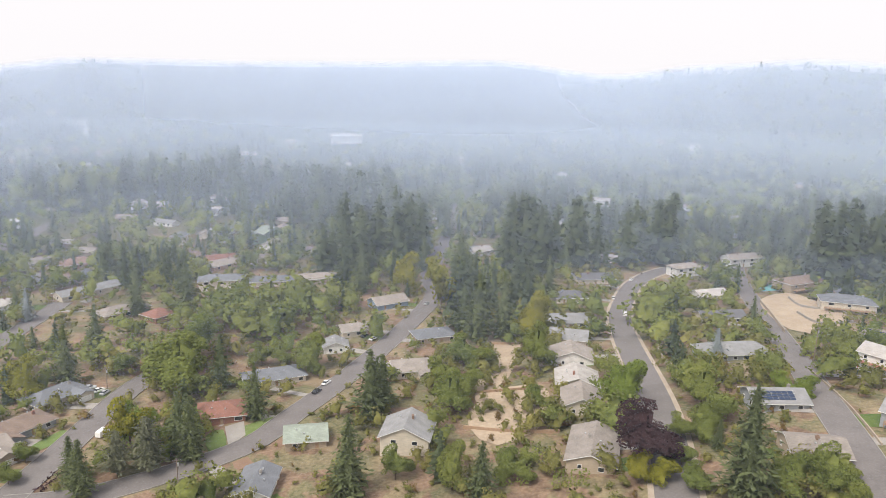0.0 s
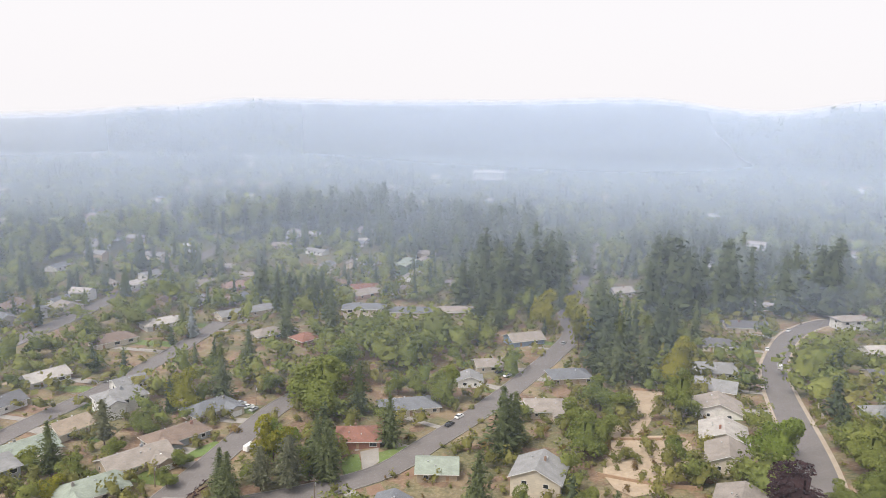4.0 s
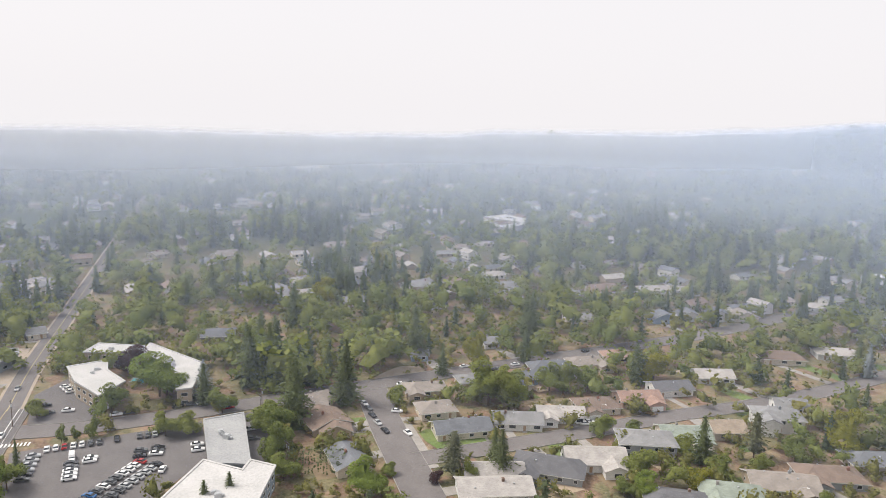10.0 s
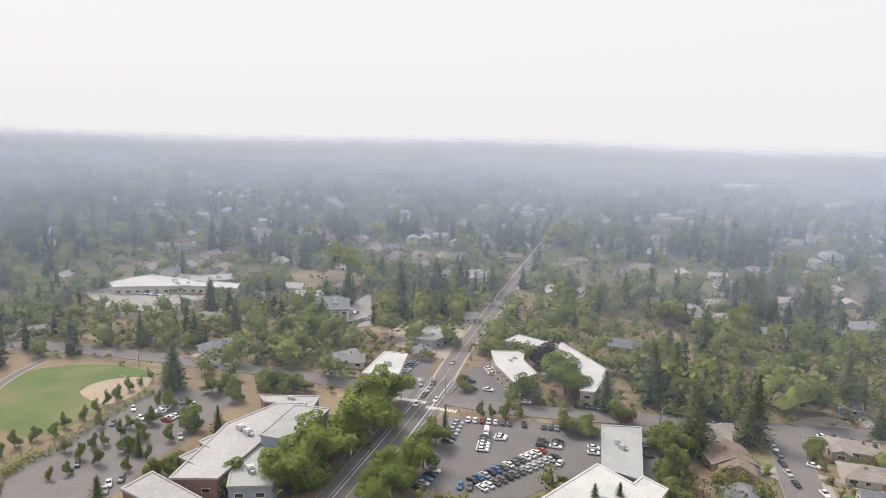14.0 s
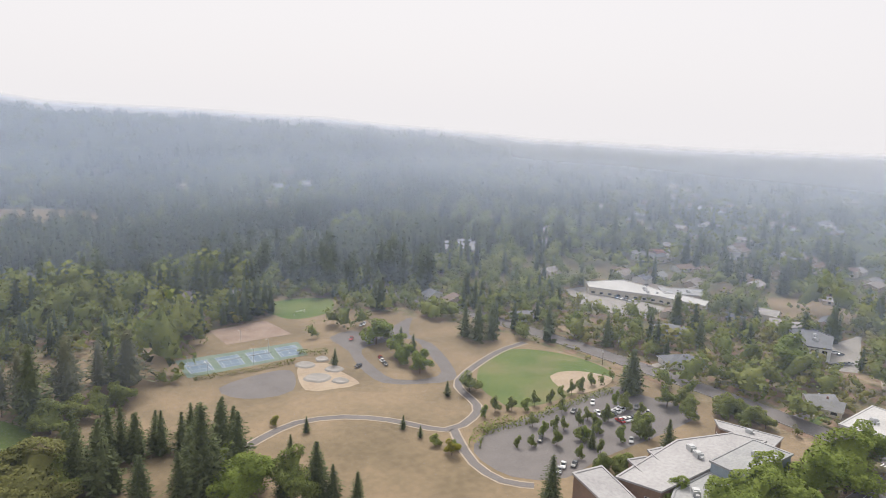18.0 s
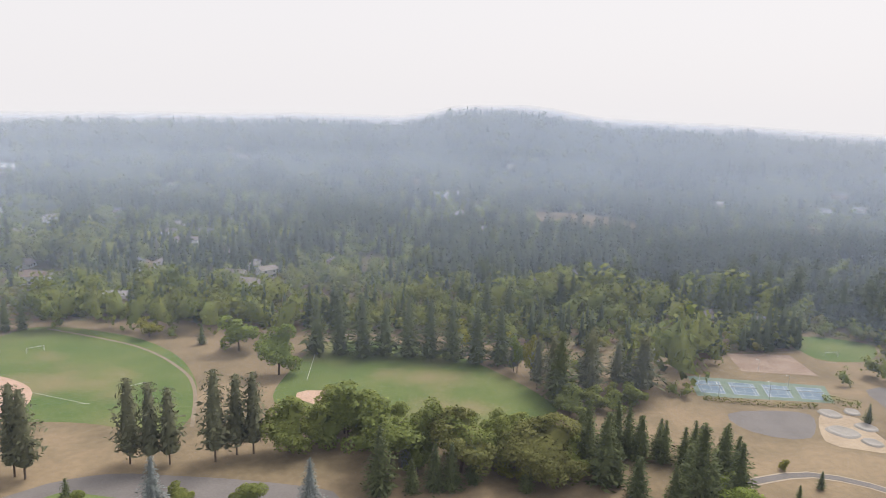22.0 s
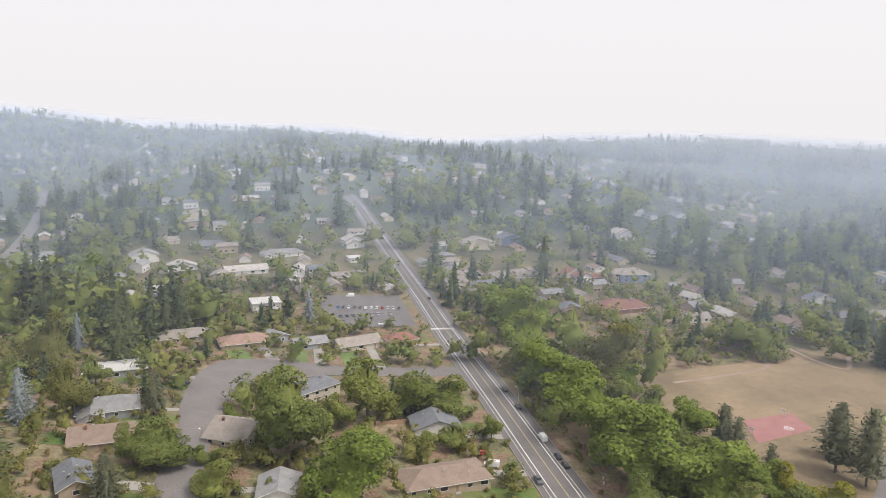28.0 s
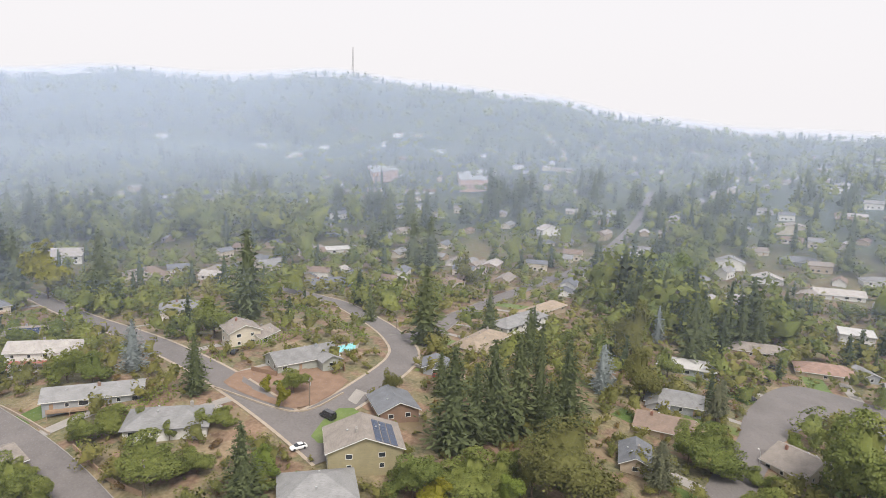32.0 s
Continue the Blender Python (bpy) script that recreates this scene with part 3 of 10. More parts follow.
patch("lower_dirt", [(-135.1, -263.5), (-151.0, -267.0), (-169.6, -263.0), (-157.4, -241.6), (-142.7, -242.6), (-134.2, -251.6)], "asphalt", 0.1, "grey gravel pad in dry grass", "pad", True, True)
patch("upper_court_pad", [(-169.6, -339.2), (-202.0, -337.5), (-199.8, -307.9), (-165.3, -313.0)], "court_old", 0.1, "faded brown old court surface", "pad", False, True)
patch("far_field", [(-218.6, -366.2), (-240.3, -367.8), (-258.2, -354.3), (-239.9, -329.9), (-213.4, -332.0)], "turf_green", 0.1, "pale green far corner of the park", "grass", True, True)
patch("park_meadow", [(262.7, -306.5), (255.9, -321.8), (209.6, -344.3), (205.4, -285.4), (190.3, -236.1), (188.2, -215.8)], "turf_dry", 0.09, "trodden bare meadow", "grass", True, True)
patch("tennis_pad", [(-135.8, -306.3), (-195.0, -294.9), (-187.6, -274.9), (-130.5, -282.2)], "court_green", 0.12, "green tennis court surround", "court", False, True)
patch("skate_bowl", [(-174.9, -264.1), (-187.9, -259.5), (-186.1, -248.0), (-183.4, -229.7), (-170.0, -232.1), (-161.3, -238.8)], "sand_dirt", 0.12, "sandy pale skate park slab", "skate park", True, True)
patch("basketball_court", [(206.4, -207.9), (206.4, -233.1), (191.4, -228.7), (188.2, -198.1)], "court_red", 0.14, "faded red basketball court", "court", False, True)
patch("park_lot", [(-211.4, -290.2), (-206.3, -268.4), (-195.9, -245.8), (-191.3, -223.8), (-203.8, -211.8), (-218.1, -206.2), (-230.6, -219.7), (-245.8, -248.9), (-247.5, -268.1), (-270.6, -291.5), (-256.1, -287.2), (-233.0, -278.9), (-228.4, -292.7)], "asphalt", 0.11, "grey asphalt park drive and lot", "lot", True, True)
patch("park_island", [(-212.0, -264.2), (-202.7, -245.8), (-197.9, -223.9), (-209.9, -214.8), (-220.6, -216.9), (-232.1, -236.5), (-243.2, -261.1), (-230.0, -266.0)], "turf_dry", 0.16, "dry grass island in the drive", "grass", True, True)
patch("centre_lot", [(-173.4, -153.2), (-190.3, -160.8), (-216.9, -158.8), (-267.0, -154.1), (-267.0, -141.3), (-268.9, -117.0), (-248.0, -114.9), (-203.4, -120.4), (-182.6, -120.8), (-170.0, -133.0)], "asphalt", 0.11, "asphalt parking lot with planted strips", "lot", True, True)
patch("south_lot", [(140.0, -185.3), (120.1, -196.1), (106.8, -208.2), (89.6, -214.6), (69.2, -213.3), (45.3, -210.3), (18.5, -203.5), (21.0, -195.1), (53.7, -186.6), (81.1, -180.9), (110.7, -176.9)], "asphalt", 0.11, "grey asphalt turnaround lot", "lot", True, True)
patch("lot_island", [(104.6, -194.2), (100.3, -202.9), (85.9, -200.7), (63.5, -195.6), (48.1, -191.5), (84.4, -184.5)], "lawn", 0.2, "watered green lawn island", "grass", True, True)
patch("store_lot", [(-260.3, -31.5), (-262.8, 30.1), (-232.2, 28.4), (-198.5, -3.2), (-195.2, -33.5), (-229.9, -31.6)], "asphalt_dark", 0.12, "dark asphalt store parking lot", "lot", False, True)
patch("store_apron", [(-264.4, 46.0), (-264.3, 52.1), (-211.4, 47.7), (-207.5, 38.8)], "asphalt_dark", 0.12, "asphalt service drive", "lot", False, True)
patch("motel_lot", [(-282.6, -28.3), (-313.1, -27.6), (-329.1, -15.4), (-316.8, -12.1), (-294.1, -2.4), (-280.0, -5.7), (-276.2, -19.5)], "asphalt_dark", 0.12, "asphalt lot beside flats", "lot", False, True)
patch("shop_lot", [(-322.0, -56.4), (-323.7, -44.7), (-293.2, -41.6), (-281.1, -50.5), (-285.5, -58.4)], "asphalt_dark", 0.12, "asphalt shop lot", "lot", False, True)
patch("shop_yard", [(-369.3, -75.3), (-383.1, -59.2), (-378.4, -33.6), (-323.5, -36.6), (-334.1, -51.6), (-342.6, -67.1)], "gravel", 0.1, "bare gravel yard", "yard", False, True)
patch("school_lot", [(-399.7, -277.0), (-420.5, -271.8), (-411.1, -203.3), (-377.6, -202.2), (-369.0, -238.3)], "concrete", 0.1, "pale asphalt school yard", "lot", False, True)
patch("school_field", [(-479.8, -174.9), (-509.8, -157.0), (-496.4, -112.9), (-467.7, -104.6), (-452.3, -136.0), (-457.1, -166.9)], "turf_dry", 0.1, "dry school field", "grass", True, True)
patch("church_lot", [(-394.7, -112.6), (-447.4, -103.7), (-373.7, -85.4), (-367.8, -96.1)], "concrete", 0.1, "pale asphalt lot", "lot", False, True)
patch("hill_lot", [(445.0, -79.6), (431.5, -132.7), (363.5, -123.0), (366.3, -98.3), (383.3, -76.5)], "asphalt_dark", 0.35, "asphalt lot with rows of cars", "lot", False, True)
patch("court_turn", [(272.8, 0.8), (321.4, -17.7), (305.0, -66.1), (292.5, -53.4), (278.2, -23.6), (241.1, -9.0), (216.8, 0.4)], "asphalt", 0.3, "wide asphalt court at the street end", "street", True, True)
patch("yard_bare_north", [(12.3, 225.5), (23.1, 239.9), (37.9, 236.3), (33.7, 206.0), (17.8, 193.3), (9.8, 207.2)], "sand_dirt", 0.25, "bare tan garden earth", "soil", True, False)
patch("yard_bare_far", [(23.5, 310.9), (36.6, 310.9), (29.3, 262.4), (16.1, 223.7), (13.0, 241.7)], "sand_dirt", 0.22, "bare tan garden earth", "soil", True, False)
patch("yard_terrace", [(175.1, 374.4), (202.9, 396.7), (209.6, 366.2), (208.6, 348.0), (177.0, 306.1), (161.0, 310.1)], "sand_dirt", 0.3, "terraced bare earth behind low walls", "soil", True, True)
patch("yard_corner", [(159.5, 148.6), (176.5, 146.0), (183.1, 121.6), (174.9, 115.1), (155.2, 118.5)], "bark_mulch", 0.3, "mulched planting bed on a corner plot", "soil", True, True)
patch("green_corner", [(145.4, 105.5), (162.5, 107.9), (163.5, 100.8), (146.1, 98.8)], "lawn", 0.3, "small bright green lawn", "lawn", True, True)
patch("bare_corner", [(-277.2, 100.5), (-290.9, 122.4), (-282.5, 131.4), (-269.0, 104.8)], "gravel", 0.1, "bare tan verge", "soil", True, False)
patch("fir_floor", [(162.1, 73.1), (182.4, 62.6), (193.6, 47.0), (172.5, 49.1), (154.6, 64.7)], "bark_mulch", 0.25, "reddish needle litter under firs", "soil", True, False)
patch("front_lawn", [(-223.0, 101.4), (-221.9, 109.9), (-206.4, 111.0), (-207.2, 102.6)], "lawn", 0.2, "watered green front lawn", "lawn", True, True)
patch("front_lawn", [(-202.3, 120.2), (-205.0, 141.4), (-199.4, 138.8), (-197.7, 119.8)], "lawn", 0.2, "watered green front lawn", "lawn", True, True)
patch("front_lawn", [(-206.3, 128.3), (-204.9, 140.4), (-201.4, 139.9), (-202.7, 127.8)], "lawn", 0.2, "watered green front lawn", "lawn", True, True)
patch("front_lawn", [(-214.0, 114.7), (-209.4, 121.8), (-202.7, 118.5), (-205.7, 109.9)], "lawn", 0.2, "watered green front lawn", "lawn", True, True)
patch("front_lawn", [(-75.2, 209.8), (-70.9, 213.9), (-65.7, 199.7), (-70.3, 197.7)], "lawn", 0.2, "watered green front lawn", "lawn", True, True)
patch("front_lawn", [(-65.0, 216.0), (-53.7, 224.5), (-50.9, 220.4), (-60.9, 207.8)], "lawn", 0.2, "watered green front lawn", "lawn", True, True)
patch("front_lawn", [(-128.0, 202.5), (-124.0, 213.9), (-120.0, 209.2), (-124.0, 200.0)], "lawn", 0.2, "watered green front lawn", "lawn", True, True)
patch("driveway", [(-71.0, 215.9), (-65.8, 220.1), (-62.4, 209.9), (-65.4, 201.6)], "concrete", 0.21, "pale concrete driveway", "driveway", False, True)
patch("driveway", [(-203.4, 143.5), (-200.9, 147.1), (-198.7, 136.9)], "concrete", 0.21, "pale concrete driveway", "driveway", False, True)
patch("driveway", [(-231.5, 96.2), (-232.3, 102.2), (-196.1, 97.2), (-196.6, 89.3)], "concrete", 0.21, "pale concrete driveway", "driveway", False, True)
patch("driveway", [(-39.1, 257.3), (-32.5, 275.7), (-29.5, 269.6), (-35.0, 251.2)], "concrete", 0.21, "pale concrete driveway", "driveway", False, True)
patch("driveway", [(176.8, 111.1), (176.4, 106.8), (166.9, 103.0), (168.7, 109.0)], "concrete", 0.21, "pale concrete driveway", "driveway", False, True)
patch("driveway", [(139.7, 142.0), (147.6, 139.9), (146.6, 136.9), (138.0, 136.2)], "concrete", 0.21, "pale concrete driveway", "driveway", False, True)
road("path_low", [(-112.6, -206.7), (-124.1, -210.7), (-140.7, -213.6), (-157.0, -206.3), (-168.4, -192.7), (-178.6, -172.3), (-194.4, -173.2), (-204.9, -180.5), (-213.6, -199.3), (-228.4, -208.6), (-262.6, -218.6), (-285.1, -219.5)], 3.2, "narrow paved park path", "asphalt", False, 0.7, 0.16)
road("path_lot", [(-181.1, -170.5), (-175.4, -161.9), (-167.4, -147.6), (-165.5, -133.7), (-170.8, -124.6)], 3.0, "narrow paved park path", "asphalt", False, 0.7, 0.16)
road("path_meadow", [(249.1, -207.9), (250.0, -238.3), (253.1, -266.0), (264.2, -275.1)], 2.4, "narrow paved park path", "court_old", False, 0.0, 0.16)
road("path_meadow_far", [(280.2, -303.3), (254.4, -299.2), (239.8, -303.8), (254.2, -321.4)], 2.2, "narrow paved park path", "court_old", False, 0.0, 0.16)
road("path_field", [(135.3, -193.7), (144.4, -205.1), (152.9, -219.0), (169.2, -236.1)], 4.0, "narrow paved park path", "asphalt", False, 0.0, 0.16)
road("path_east", [(74.3, -249.5), (83.4, -285.6), (97.0, -310.7), (127.7, -341.3), (181.3, -367.6)], 1.6, "narrow beaten dirt path round the field", "dirt_track", False, 0.0, 0.16)

# ---- trees ----


def leaf_cards(centres, outs, size, rng, spread=0.9, along=None, aspect=1.0):
    """Small four-cornered leaf clumps at the centres, facing roughly outwards. Returns vertices, faces and soft outward normals."""
    n = len(centres)
    soft = outs + rng.normal(0, 0.30, (n, 3))
    soft /= np.linalg.norm(soft, axis=1)[:, None]
    nrm = outs + rng.normal(0, spread, (n, 3))
    nrm /= np.linalg.norm(nrm, axis=1)[:, None]
    if along is None:
        u = np.cross(nrm, rng.normal(0, 1, (n, 3)))
    else:
        u = along + rng.normal(0, 0.35, (n, 3))
    u /= np.linalg.norm(u, axis=1)[:, None]
    w = np.cross(nrm, u)
    w /= np.linalg.norm(w, axis=1)[:, None] + 1e-9
    s = (size * rng.uniform(0.6, 1.35, n))[:, None]
    e = s * aspect * rng.uniform(0.6, 1.0, n)[:, None]
    dome = nrm * s * 0.2
    v = np.stack([centres - u * s, centres - w * e + dome, centres + u * s, centres + w * e + dome], 1).reshape(-1, 3)
    return v, np.arange(4 * n).reshape(n, 4), np.repeat(soft, 4, 0)


def conifer_cards(rng, levels, arms, per, radius, power=0.85, ragged=0.25, bare=0.08):
    """Drooping boughs in whorls, uneven round the trunk, with gaps between them."""
    c, o = [], []
    lean, second = rng.uniform(0, 6.28, 2)
    for i in range(levels):
        z = bare + (0.985 - bare) * (i + rng.uniform(-0.45, 0.45)) / levels
        z = min(max(z, bare), 0.99)
        r = radius * (1 - z) ** power * rng.uniform(1 - ragged, 1 + ragged * 0.5) + 0.008
        if z < bare + 0.15:
            r *= 0.55 + 0.45 * (z - bare) / 0.15
        k = max(3, int(arms * (0.40 + 0.60 * r / radius)))
        base = rng.uniform(0, 6.28)
        for j in range(k):
            if rng.random() < 0.10:
                continue
            a = base + 6.28 * j / k + rng.uniform(-0.4, 0.4)
            reach = r * rng.uniform(0.62, 1.15) * (1 + 0.14 * math.sin(a + lean + 4 * z) + 0.10 * math.sin(2 * a + second + 9 * z))
            sag = rng.uniform(0.35, 0.85)
            for q in range(per):
                t = (q + rng.uniform(0.4, 0.9)) / per
                c.append((math.cos(a) * reach * t, math.sin(a) * reach * t, z + 0.012 - sag * 0.10 * reach * t * t / radius + rng.uniform(-0.006, 0.006)))
                o.append((math.cos(a) * 0.70 * t, math.sin(a) * 0.70 * t, 0.75))
    return np.array(c), np.array(o)


def woven(rings, lift):
    """A closed skin over rings of points, with soft outward normals. rings: levels x around x 3."""
    m, n = rings.shape[:2]
    faces = [(i * n + k, i * n + (k + 1) % n, (i + 1) * n + (k + 1) % n, (i + 1) * n + k) for i in range(m - 1) for k in range(n)]
    axis = np.zeros_like(rings)
    axis[:, :, 2] = 0.42 + 0.5 * (rings[:, :, 2] - 0.42) * lift
    out = (rings - axis).reshape(-1, 3)
    out /= np.linalg.norm(out, axis=1)[:, None] + 1e-6
    out[:, 2] += 0.5
    out /= np.linalg.norm(out, axis=1)[:, None]
    return rings.reshape(-1, 3), np.array(faces), out


def lobed_core(ps, rs, stretch, low, size):
    """The leafy mass inside a crown: one skin round all its lobes."""
    n, m = size
    mid = np.array((0, 0, 0.45))
    el = np.linspace(-1.45, 1.5, m)
    az = np.linspace(0, 2 * math.pi, n, endpoint=False)
    d = np.stack([np.cos(el)[:, None] * np.cos(az)[None], np.cos(el)[:, None] * np.sin(az)[None], np.repeat(np.sin(el)[:, None], n, 1)], 2).reshape(-1, 3)
    c = (ps - mid) / stretch
    along = d @ c.T
    inside_sq = rs[None] ** 2 - ((c ** 2).sum(1)[None] - along ** 2)
    reach = np.where(inside_sq > 0, along + np.sqrt(np.maximum(inside_sq, 0)), 0).max(1)
    pts = mid + d * np.maximum(reach, 0.12)[:, None] * 0.74 * stretch
    pts[:, 2] = np.maximum(pts[:, 2], low)
    return woven(pts.reshape(m, n, 3), 1.0)


def cone_core(rng, radius, power, bare, size):
    """The dark mass of boughs inside a conifer."""
    n, m = size
    rings = []
    for i in range(m):
        z = bare + (0.97 - bare) * i / (m - 1)
        r = 0.44 * radius * (1 - z) ** power * (1.0 if i % 2 else 0.82)
        a = np.linspace(0, 2 * math.pi, n, endpoint=False) + 0.4 * i
        q = r * rng.uniform(0.78, 1.12, n)
        rings.append(np.stack([np.cos(a) * q, np.sin(a) * q, z - 0.1 * q], 1))
    return woven(np.array(rings), 1.6)


def joined(a, b):
    return np.concatenate([a[0], b[0]]), np.concatenate([a[1], b[1] + len(a[0])]), np.concatenate([a[2], b[2]])


def broadleaf_cards(rng, lobes, count, radius, low=0.10, droop=0.0, core=(20, 14)):
    """A crown of leaf tufts over boughs of uneven size and reach, with hollows between them."""
    stretch = np.array((radius / 0.42, radius / 0.42, 0.95))
    mid = np.array((0, 0, 0.42))
    lean, second = rng.uniform(0, 6.28, 2)
    ps, rs = [np.array((0, 0, 0.48))], [0.24]
    for i in range(1, lobes):
        a, t = i * 2.4 + rng.uniform(-0.6, 0.6), low + 0.06 + (0.86 - low) * ((i * 0.618) % 1.0) + rng.uniform(-0.05, 0.05)
        side = 1 + 0.13 * math.sin(a + lean + 3 * t) + 0.09 * math.sin(2 * a + second - 4 * t)
        w = radius * 0.78 * math.sqrt(max(0.02, 1 - ((t - 0.38) / 0.60) ** 2)) * side * rng.uniform(0.80, 1.06)
        ps.append(np.array((math.cos(a) * w, math.sin(a) * w, t)))
        rs.append(rng.uniform(0.6, 1.35) * (0.42 / math.sqrt(lobes) + 0.025))
    ps, rs = np.array(ps), np.array(rs)
    which = rng.choice(lobes, count * 6, p=rs ** 2 / (rs ** 2).sum())
    d = rng.normal(0, 1, (count * 6, 3))
    d[:, 2] += 0.35
    d /= np.linalg.norm(d, axis=1)[:, None]
    pts = ps[which] + d * (rs[which] * rng.uniform(0.70, 1.12, count * 6))[:, None] * stretch
    deep = np.linalg.norm((pts[:, None, :] - ps[None]) / stretch, axis=2) / rs[None]
    deep[np.arange(count * 6), which] = 9
    keep = (deep.min(1) > 0.78) & (pts[:, 2] > low * 0.8)
    pts, d = pts[keep][:count], d[keep][:count]
    if droop:
        pts[:, 2] -= droop * rng.uniform(0, 1, len(d)) ** 2 * pts[:, 2]
    out = pts - mid
    out /= np.linalg.norm(out, axis=1)[:, None] + 1e-6
    return pts, d * 0.75 + out * 0.35 + np.array((0, 0, 0.40)), lobed_core(ps, rs, stretch, low, core)


def trunk_mesh(h, r, limbs, rng):
    """A tapered trunk with limbs, for a tree one unit high."""
    v, f = [], []

    def tube(a, b, ra, rb, n=7):
        s = len(v)
        a, b = Vector(a), Vector(b)
        q = (b - a).to_track_quat("Z", "Y")
        for p, rad in ((a, ra), (b, rb)):
            for k in range(n):
                v.append(p + q @ Vector((rad * math.cos(6.283 * k / n), rad * math.sin(6.283 * k / n), 0)))
        for k in range(n):
            f.append((s + k, s + (k + 1) % n, s + n + (k + 1) % n, s + n + k))
    tube((0, 0, -0.03), (0.004, 0.0, h * 0.5), r, r * 0.7)
    tube((0.004, 0.0, h * 0.5), (0, 0.004, h), r * 0.7, r * 0.15)
    for i in range(limbs):
        a, z = rng.uniform(0, 6.28), h * rng.uniform(0.4, 0.85)
        tube((0, 0, z), (0.2 * math.cos(a), 0.2 * math.sin(a), z + 0.2), r * 0.45, r * 0.12, 5)
    return mesh_of("trunk", v, f, ["bark"], True)


TREE_KINDS = {}
CROWN_WIDTH = {}
SHAPES = {"fir": ("c", dict(levels=42, arms=14, per=6, radius=0.21, power=0.8, ragged=0.38, bare=0.04), 0.024), "pine": ("c", dict(levels=30, arms=11, per=5, radius=0.26, power=0.42, ragged=0.42, bare=0.17), 0.030),
          "spruce": ("c", dict(levels=34, arms=13, per=5, radius=0.25, power=0.75, ragged=0.12, bare=0.04), 0.024),
          "dec": ("b", dict(lobes=44, count=3300, radius=0.42), 0.028), "lime": ("b", dict(lobes=44, count=3300, radius=0.40, low=0.09), 0.027), "yel": ("b", dict(lobes=44, count=3300, radius=0.45), 0.029),
          "olive": ("b", dict(lobes=44, count=3300, radius=0.42), 0.028), "willow": ("b", dict(lobes=44, count=3300, radius=0.42, low=0.05, droop=0.22), 0.025), "purple": ("b", dict(lobes=44, count=3300, radius=0.44), 0.028)}
LABELS = {"fir": "tall dark green fir with drooping boughs", "pine": "tall open pine with a ragged grey-green crown", "spruce": "dense blue-grey spruce with a conical crown",
          "dec": "leafy green deciduous tree with a rounded crown", "lime": "bright green broadleaf tree with a full crown", "yel": "yellow-green broadleaf tree turning early",
          "olive": "olive-brown broadleaf tree dried by summer", "willow": "drooping olive-green weeping willow", "purple": "dark purple-leaved maple with a round crown"}
tree_rng = np.random.default_rng(7)
for kind, (form, args, size) in SHAPES.items():
    for level in (0, 1, 2):
        made = TREE_KINDS[kind, level] = []
        for k in range(3 if kind in ("fir", "dec", "lime", "pine") else 2):
            a = dict(args)
            if form == "c":
                a.update(levels=(44, 32, 22)[level], arms=int(args["arms"] * (1.1, 0.9, 0.7)[level]), per=(5, 4, 3)[level])
                c, o = conifer_cards(tree_rng, **a)
                s = size * (1.15, 1.5, 2.1)[level] * (1.2 - 0.75 * c[:, 2])
                way = np.stack([c[:, 0], c[:, 1], np.full(len(c), -0.12 * args["radius"])], 1) / args["radius"] + 0.02
                skin = cone_core(tree_rng, args["radius"], args["power"], a["bare"], ((12, 22), (10, 16), (8, 12))[level])
                v, f, nn = joined(skin, leaf_cards(c, o, s, tree_rng, 0.45, way, 0.42))
            else:
                a.update(count=(7000, 3800, 950)[level], core=((24, 16), (18, 12), (12, 9))[level])
                c, o, skin = broadleaf_cards(tree_rng, **a)
                v, f, nn = joined(skin, leaf_cards(c, o, size * (0.50, 0.64, 1.22)[level], tree_rng, 0.8))
            crown = quick_mesh("crown", v, f, 4, "leaves_" + kind, nn)
            trunk = trunk_mesh(0.93 if form == "c" else 0.80 if kind == "pine" else 0.62, 0.012 if form == "c" else 0.020, 0 if form == "c" else 6, tree_rng)
            made.append((crown, trunk))
    CROWN_WIDTH[kind] = 2.0 * args["radius"] * (1.0 if form == "c" else 0.98)
TREE_NAMES = {"fir": "fir", "pine": "pine", "spruce": "spruce", "dec": "deciduous_tree", "lime": "broadleaf_tree", "yel": "yellowing_tree", "olive": "dry_tree", "willow": "willow", "purple": "purple_maple"}
TREES = []
FAR_DEC = []


